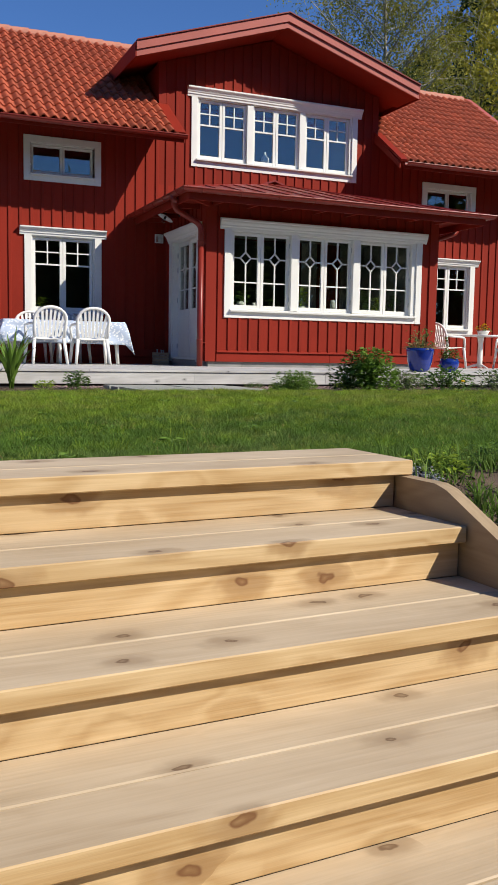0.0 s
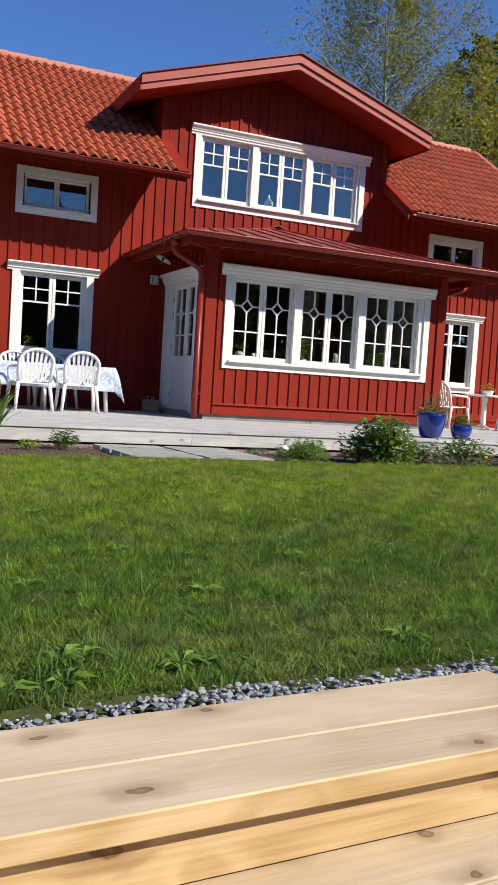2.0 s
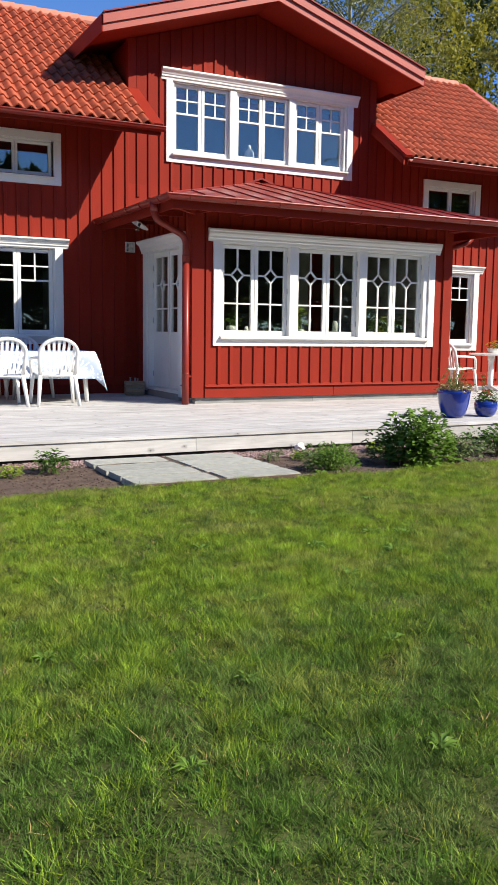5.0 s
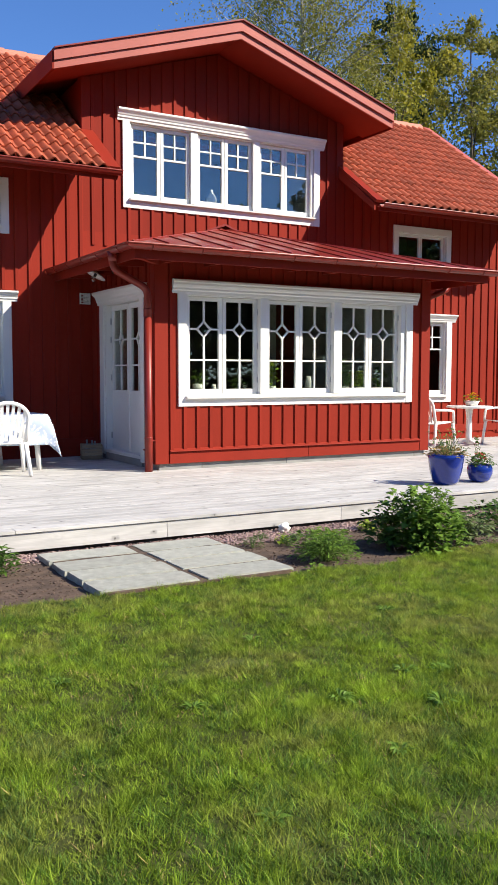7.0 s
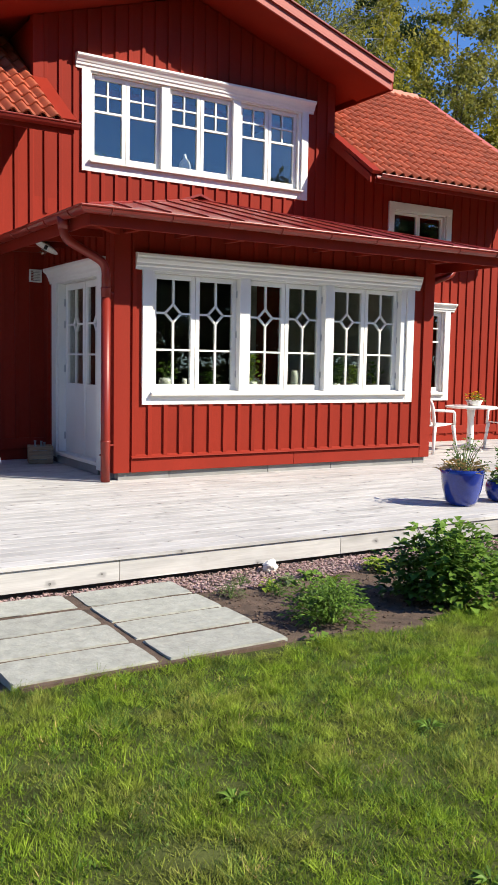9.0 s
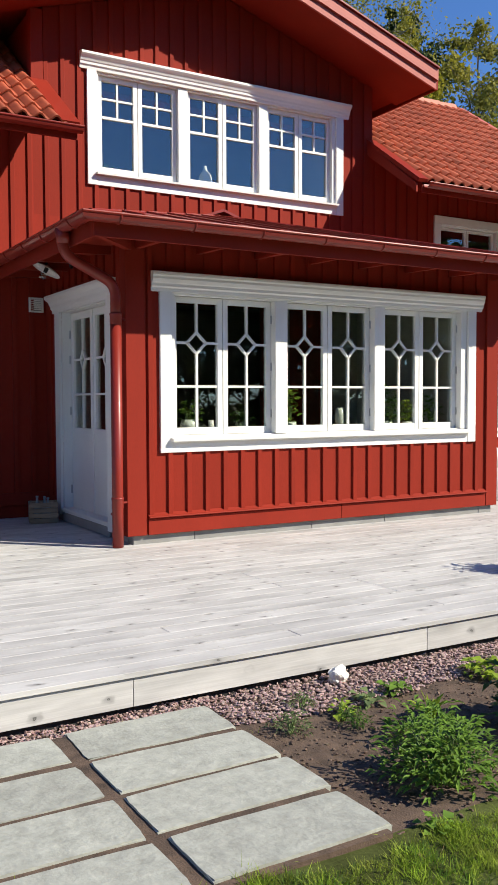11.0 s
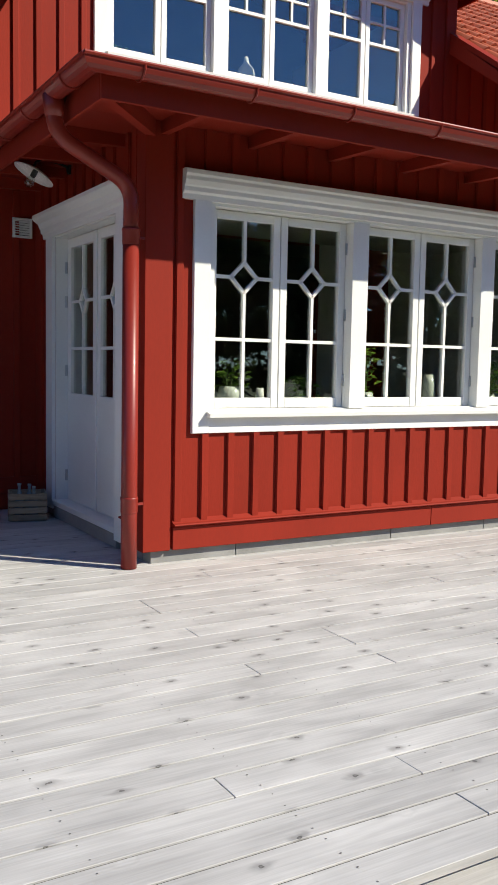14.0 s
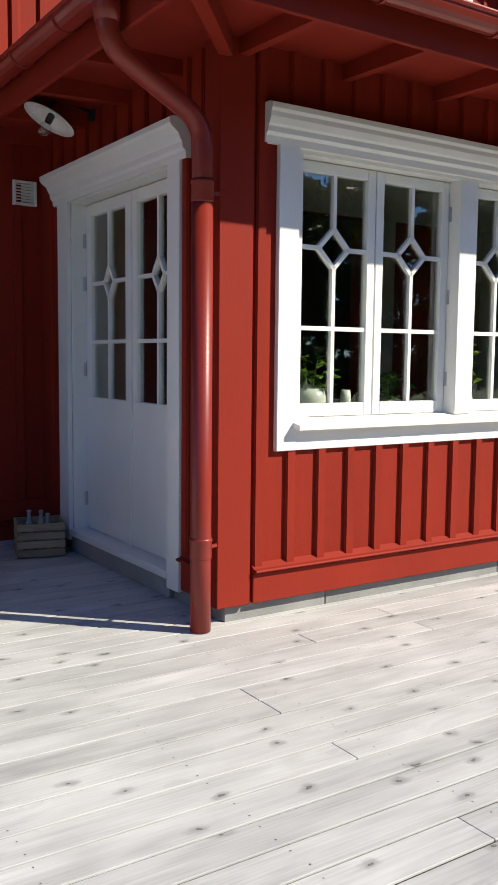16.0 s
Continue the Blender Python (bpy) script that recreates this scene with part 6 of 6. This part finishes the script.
for x, y, h in ((-0.06, 0.03, 0.27), (0.05, -0.03, 0.255), (0.02, 0.07, 0.26)):
    b = thing("bottle", 0, 0, 0, "empty grey glass bottle in a crate", "bottle", "bottles in the crate")
    b.matrix_basis = crate.matrix_basis @ pose(x, y, 0.016)
    part("bottle_body", lathe([(0.03, 0.0), (0.033, 0.01), (0.033, 0.15), (0.014, h - 0.06), (0.013, h - 0.02), (0.016, h - 0.015), (0.015, h)], 14), BOTTLE, b, smooth=True)

# wall lamp over the door
BLACK_IRON = material("black_iron", (0.03, 0.03, 0.032), rough=0.5, metal=0.3, spread=0.1)
ENAMEL = material("white_enamel", (0.8, 0.8, 0.78), rough=0.25, spread=0.02)
BULB = glass_pane("bulb_glass")
lamp = thing("wall_lamp", -0.02, 1.47, 2.72, "white enamel disc lamp on a black swan-neck arm", "wall lamp")
part("wall_plate", tube([(0, 0, 0), (-0.03, 0, 0)], 0.045, 14), BLACK_IRON, lamp)
part("arm", tube(bend([(-0.02, 0, 0.0), (-0.12, -0.01, 0.03), (-0.28, -0.04, 0.03), (-0.31, -0.06, -0.04)], 0.06), 0.011, 8), BLACK_IRON, lamp, smooth=True)
bm = lathe([(0.015, 0.05), (0.04, 0.035), (0.10, 0.022), (0.145, 0.0), (0.143, -0.004), (0.10, 0.012), (0.04, 0.025), (0.02, 0.03)], 28)
bm.transform(pose(-0.31, -0.06, -0.09, 3, 28, 0) @ Matrix.Scale(1.08, 4))
part("shade", bm, ENAMEL, lamp, smooth=True)
bm = lathe([(0.018, 0.05), (0.02, 0.0), (0.018, -0.02)], 12)
bm.transform(pose(-0.31, -0.06, -0.09, 3, 28, 0) @ Matrix.Scale(1.08, 4))
part("bulb_holder", bm, BLACK_IRON, lamp)
bm = lathe([(0.016, -0.02), (0.034, -0.045), (0.036, -0.065), (0.025, -0.085), (0.006, -0.095)], 16)
bm.transform(pose(-0.31, -0.06, -0.09, 3, 28, 0) @ Matrix.Scale(1.08, 4))
part("bulb", bm, BULB, lamp, "clear glass bulb", smooth=True)

vent = thing("wall_vent", -0.135, W - 0.001, 2.30, "white square louvred vent on the red wall", "vent")
part("vent_frame", B((-0.082, -0.03, 0, -0.062, 0, 0.165), (0.062, -0.03, 0, 0.082, 0, 0.165), (-0.062, -0.03, 0, 0.062, 0, 0.02), (-0.062, -0.03, 0.145, 0.062, 0, 0.165), bevel=0.003), ENAMEL, vent)
part("vent_back", B((-0.06, -0.006, 0.02, 0.06, 0, 0.145)), BLACK_IRON, vent)
for k in range(6):
    part("louvre", bar((-0.062, -0.018, 0.034 + k * 0.02), (0.062, -0.018, 0.034 + k * 0.02), 0.02, 0.003, up=(0, 0.7, 0.7)), ENAMEL, vent)

# ---- things behind the glass ----
CERAMIC = material("pale_glazed_ceramic", (0.66, 0.68, 0.60), rough=0.25, spread=0.08, scale=12)


def potted(name, x, y, z, r, h, leaf_r, leaf_h, n, mat, seed, label, potmat=CERAMIC):
    ob = thing(name, x, y, z, label, "house plant")
    part("pot", lathe([(r * 0.7, 0.0), (r, h * 0.35), (r * 1.02, h * 0.7), (r * 0.85, h), (r * 0.75, h), (r * 0.7, h * 0.8)], 20), potmat, ob, smooth=True)
    if n:
        rs = np.random.RandomState(seed)
        v, t = leaf_cloud(n, 0.07, dome(leaf_r, leaf_h), rs, 0.3, 0.7)
        fast_mesh("foliage", [(a, b, c + h * 0.85) for a, b, c in v], t, mat, ob)
        bm = stems(6, leaf_r, leaf_h, rs, 0.004)
        bmesh.ops.translate(bm, vec=(0, 0, h * 0.8), verts=bm.verts)
        part("stem", bm, STALK, ob)
    return ob


SB = 0.965
potted("potted_plant", 0.70, 0.26, SB, 0.085, 0.16, 0.12, 0.20, 60, LEAF_MID, 1, "green plant in a round celadon vase")
potted("white_vase", 0.93, 0.24, SB, 0.03, 0.15, 0, 0, 0, None, 2, "slim white vase on the window board", WHITE)
potted("potted_plant", 1.30, 0.27, SB, 0.065, 0.09, 0.10, 0.17, 60, LEAF_DARK, 3, "dark green plant in a white pot", WHITE)
potted("potted_plant", 1.86, 0.26, SB, 0.075, 0.12, 0.09, 0.40, 70, LEAF_LIME, 4, "tall twining green plant in a pale pot")
potted("candle_holder", 2.50, 0.26, SB, 0.05, 0.26, 0, 0, 0, None, 5, "pale flower-shaped candle holder", CERAMIC)
potted("potted_plant", 3.15, 0.27, SB, 0.07, 0.11, 0.16, 0.42, 120, LEAF_DARK, 6, "bushy dark pot plant in the window")
potted("potted_plant", 3.45, 0.28, SB, 0.06, 0.10, 0.12, 0.25, 80, LEAF_LIME, 7, "pale-flowered pot plant in the window", WHITE)
potted("potted_plant", 3.80, 0.28, SB, 0.06, 0.10, 0.11, 0.35, 70, LEAF_MID, 8, "leafy pot plant in the window")
shelf = setting("inner_sills", "white inner sills of the house windows", "window sill")
part("sill", B((0.6, W + 0.14, 3.88, 4.0, W + 0.42, 3.91)), WHITE, shelf)
part("sill", B((-2.55, W + 0.14, 0.89, -1.38, W + 0.42, 0.92)), WHITE, shelf)
potted("potted_plant", 0.85, W + 0.28, 3.91, 0.06, 0.09, 0.12, 0.13, 60, LEAF_MID, 9, "green pot plant in the gable window")
potted("potted_plant", -2.25, W + 0.28, 0.92, 0.07, 0.10, 0.14, 0.20, 70, LEAF_LIME, 10, "green pot plant in the low window", WHITE)
tl = thing("table_lamp", 2.18, W + 0.30, 3.91, "small white paraffin lamp in the gable window", "lamp")
part("base", lathe([(0.06, 0.0), (0.05, 0.03), (0.02, 0.06), (0.04, 0.12), (0.015, 0.16)], 16), WHITE, tl, smooth=True)
part("shade", lathe([(0.04, 0.14), (0.09, 0.18), (0.08, 0.26), (0.03, 0.32), (0.02, 0.38)], 18), ENAMEL, tl, smooth=True)

# ---- trees ----
BIRCH_BARK = material("pale_birch_bark", (0.33, 0.31, 0.28), rough=0.8, spread=0.3, scale=2.0, stretch=(1, 1, 4), bump=0.3, fine=12)
BARK = material("brown_grey_bark", (0.14, 0.11, 0.085), rough=0.9, spread=0.3, scale=3.0, stretch=(1, 1, 0.3), bump=0.5, fine=25)
SPRING = leafy("spring_birch_leaves", (0.20, 0.21, 0.05), 0.35, 0.45, 0.55)
SPRING_Y = leafy("yellow_green_leaves", (0.24, 0.24, 0.03), 0.35, 0.45, 0.55)
FOREST = leafy("dark_forest_leaves", (0.045, 0.075, 0.02), 0.4, 0.3, 0.6)
PINE_N = leafy("pine_needles", (0.035, 0.06, 0.02), 0.3, 0.2, 0.7)


def tree(x, y, h, spread, n_leaf, leaf, seed, bark, foliage, label, bare=0.25, limbs=26, droop=0.2, start=0.22, twigs=5, group="trees behind the house"):
    """A tapered trunk, limbs that fork into twigs, and small leaves strewn along the twigs."""
    rs = np.random.RandomState(seed)
    z0 = ground_z(x, y) - 0.1
    ob = thing("tree", x, y, z0, label, "tree", group)
    bm = bmesh.new()
    lean = rs.uniform(-0.03, 0.03, 2)
    spine = [Vector((lean[0] * h * q + 0.15 * math.sin(q * 5 + seed), lean[1] * h * q + 0.15 * math.cos(q * 4 + seed), h * q)) for q in np.linspace(0, 1, 9)]
    r0 = h * 0.0115
    tube(spine, [r0 * (1 - 0.93 * q) for q in np.linspace(0, 1, 9)], 8, bm=bm)
    ends = []
    for i in range(limbs):
        q = start + (0.97 - start) * (i + rs.uniform(0, 0.8)) / limbs
        k = q * 8
        b = spine[int(k)].lerp(spine[min(8, int(k) + 1)], k - int(k))
        a = i * 2.4 + rs.uniform(-0.5, 0.5)
        shape = math.sin(math.pi * min(1, (q - start) / (1 - start) * 0.8 + 0.18)) ** 0.7
        L = spread * shape * rs.uniform(0.65, 1.15)
        d = Vector((math.cos(a), math.sin(a), rs.uniform(0.45, 1.0)))
        p1 = b + d * L * 0.5
        p2 = b + Vector((math.cos(a) * L, math.sin(a) * L, L * rs.uniform(0.35, 0.75)))
        tube([b, p1, p2], [r0 * (1 - q) * 0.5 + 0.012, r0 * (1 - q) * 0.3 + 0.01, 0.006], 5, bm=bm, caps=False)
        for j in range(twigs):
            s = rs.uniform(0.35, 1.0)
            c = (b.lerp(p1, s * 2) if s < 0.5 else p1.lerp(p2, s * 2 - 1))
            e = c + Vector((rs.normal(0, 0.42), rs.normal(0, 0.42), rs.normal(0.12, 0.3))) * L * 0.55 + Vector((0, 0, -droop * L * 0.4))
            tube([c, (c + e) / 2 + Vector((0, 0, 0.06 * L)), e], [0.012, 0.008, 0.004], 4, bm=bm, caps=False)
            ends.append((c, e, L))
    part("trunk", bm, bark, ob, smooth=True)
    idx = rs.randint(0, len(ends), n_leaf)
    C = np.array([e[0][:] for e in ends])[idx]
    E = np.array([e[1][:] for e in ends])[idx]
    R = np.array([e[2] for e in ends])[idx]
    s = rs.uniform(0.15, 1.1, (n_leaf, 1))
    P = C + (E - C) * s + rs.normal(0, 1, (n_leaf, 3)) * (0.085 * R)[:, None]
    P[:, 2] -= np.abs(rs.normal(0, droop * 0.5, n_leaf)) * R * 0.4
    size = leaf * rs.uniform(0.5, 1.3, (n_leaf, 1))
    u = rs.normal(0, 1, (n_leaf, 3))
    u /= np.linalg.norm(u, axis=1, keepdims=True)
    w = np.cross(u, rs.normal(0, 1, (n_leaf, 3)))
    w /= np.linalg.norm(w, axis=1, keepdims=True)
    v = np.stack([P - u * size, P + w * size * 0.55, P + u * size, P - w * size * 0.55], 1).reshape(-1, 3)
    k = (np.arange(n_leaf) * 4)[:, None]
    t = np.concatenate([k + np.array([[0, 1, 2]]), k + np.array([[0, 2, 3]])], 0)
    fast_mesh("crown", v, t, foliage, ob)
    return ob


tree(16.8, 22.0, 20.4, 4.6, 60000, 0.06, 1, BIRCH_BARK, SPRING, "tall birch with thin spring leaves and pale stem", limbs=64, droop=0.6, start=0.28, twigs=11)
tree(20.2, 24.0, 16.0, 2.2, 2600, 0.07, 2, BIRCH_BARK, SPRING_Y, "slender nearly bare young birch", limbs=26, start=0.3, twigs=6)
tree(24.2, 25.0, 18.8, 3.6, 16000, 0.11, 3, BARK, SPRING_Y, "broad tree with yellow-green spring leaves", limbs=34, start=0.2, twigs=7)
tree(26.5, 29.0, 21.5, 3.0, 14000, 0.12, 4, BARK, PINE_N, "dark tall pine between leafy trees", limbs=34, start=0.35, twigs=7)
tree(29.6, 25.0, 19.0, 4.4, 20000, 0.11, 5, BARK, SPRING, "broad tree with fresh green spring leaves", limbs=36, start=0.15, twigs=7)
tree(33.2, 25.5, 21.0, 4.2, 18000, 0.11, 6, BIRCH_BARK, SPRING_Y, "tall birch with yellow-green leaves at the wood's edge", limbs=36, start=0.15, twigs=7)
tree(37.5, 27.0, 20.0, 4.6, 16000, 0.12, 7, BARK, SPRING, "tall leafy tree at the wood's edge", limbs=32, start=0.12, twigs=7)
tree(28.0, 36.0, 19.5, 5.0, 12000, 0.15, 8, BARK, FOREST, "dark tree deep in the wood", limbs=30, start=0.12, twigs=7)
tree(36.0, 36.0, 21.0, 5.2, 12000, 0.15, 9, BARK, FOREST, "dark tree deep in the wood", limbs=30, start=0.1, twigs=7)
tree(43.0, 32.0, 20.0, 5.2, 12000, 0.15, 10, BARK, FOREST, "dark tree deep in the wood", limbs=30, start=0.08, twigs=7)
tree(22.5, 33.0, 15.0, 3.6, 8000, 0.13, 11, BARK, FOREST, "dark low tree behind the house roof", limbs=28, start=0.1, twigs=7)
tree(46.0, 24.0, 16.0, 5.0, 9000, 0.15, 12, BARK, FOREST, "dark tree at the wood's edge", limbs=28, start=0.05, twigs=7)
# the wood across the garden, seen in the window glass
back_a = tree(-22.0, -36.0, 12.5, 4.6, 15000, 0.24, 13, BARK, FOREST, "dark leafy tree across the garden", limbs=20, start=0.06, twigs=5, group="wood round the garden")
back_b = tree(-15.0, -42.0, 13.5, 4.9, 15000, 0.24, 14, BARK, FOREST, "dark leafy tree across the garden", limbs=20, start=0.06, twigs=5, group="wood round the garden")
rs_ = np.random.RandomState(5)
for i in range(62):
    a = radians(-215 + i * 4.5 + rs_.uniform(-1.2, 1.2))
    r = 38 + rs_.uniform(-4, 7)
    x, y = 2 + r * math.cos(a), -4 + r * math.sin(a)
    if (y > 10 and x > 0) or (x < -18 and y > -18):
        continue
    src = back_a if i % 2 else back_b
    copy_thing(src, pose(x, y, ground_z(x, y) - 0.2, 0, 0, rs_.uniform(0, 360)))

# weeds on the bank beside the stair
for i, (x, y, r, h, m) in enumerate([(-3.2, -11.75, 0.12, 0.14, LEAF_MID), (-3.0, -12.1, 0.13, 0.12, LEAF_LIME), (-2.7, -11.6, 0.16, 0.18, LEAF_MID), (-2.5, -12.0, 0.14, 0.14, LEAF_DARK), (-2.2, -11.5, 0.15, 0.16, LEAF_MID), (-3.3, -11.35, 0.1, 0.09, LEAF_LIME), (-1.8, -11.9, 0.18, 0.16, LEAF_MID), (-2.9, -11.2, 0.12, 0.1, LEAF_MID), (-3.1, -12.5, 0.12, 0.12, LEAF_MID), (-1.4, -11.4, 0.2, 0.2, LEAF_DARK)]):
    bush("bank_weed", x, y, ground_z(x, y) - 0.01, r * 0.9, h * 0.75, 130, 0.05, m, 200 + i, "clump of green weeds on the soil bank", "weed", "weeds on the bank", wide=0.35)

# undergrowth at the wood's edge
for i, (x, y, h) in enumerate([(22, 17, 4.5), (26, 19, 5.5), (30, 19.5, 5), (34.5, 19, 6), (39, 20, 6), (24, 21.5, 6), (43, 21, 6.5)]):
    tree(x, y, h, h * 0.55, 5200, 0.11, 300 + i, BARK, SPRING if i % 2 else FOREST, "low thicket at the edge of the wood", limbs=24, start=0.03, twigs=6, group="thicket at the wood's edge")
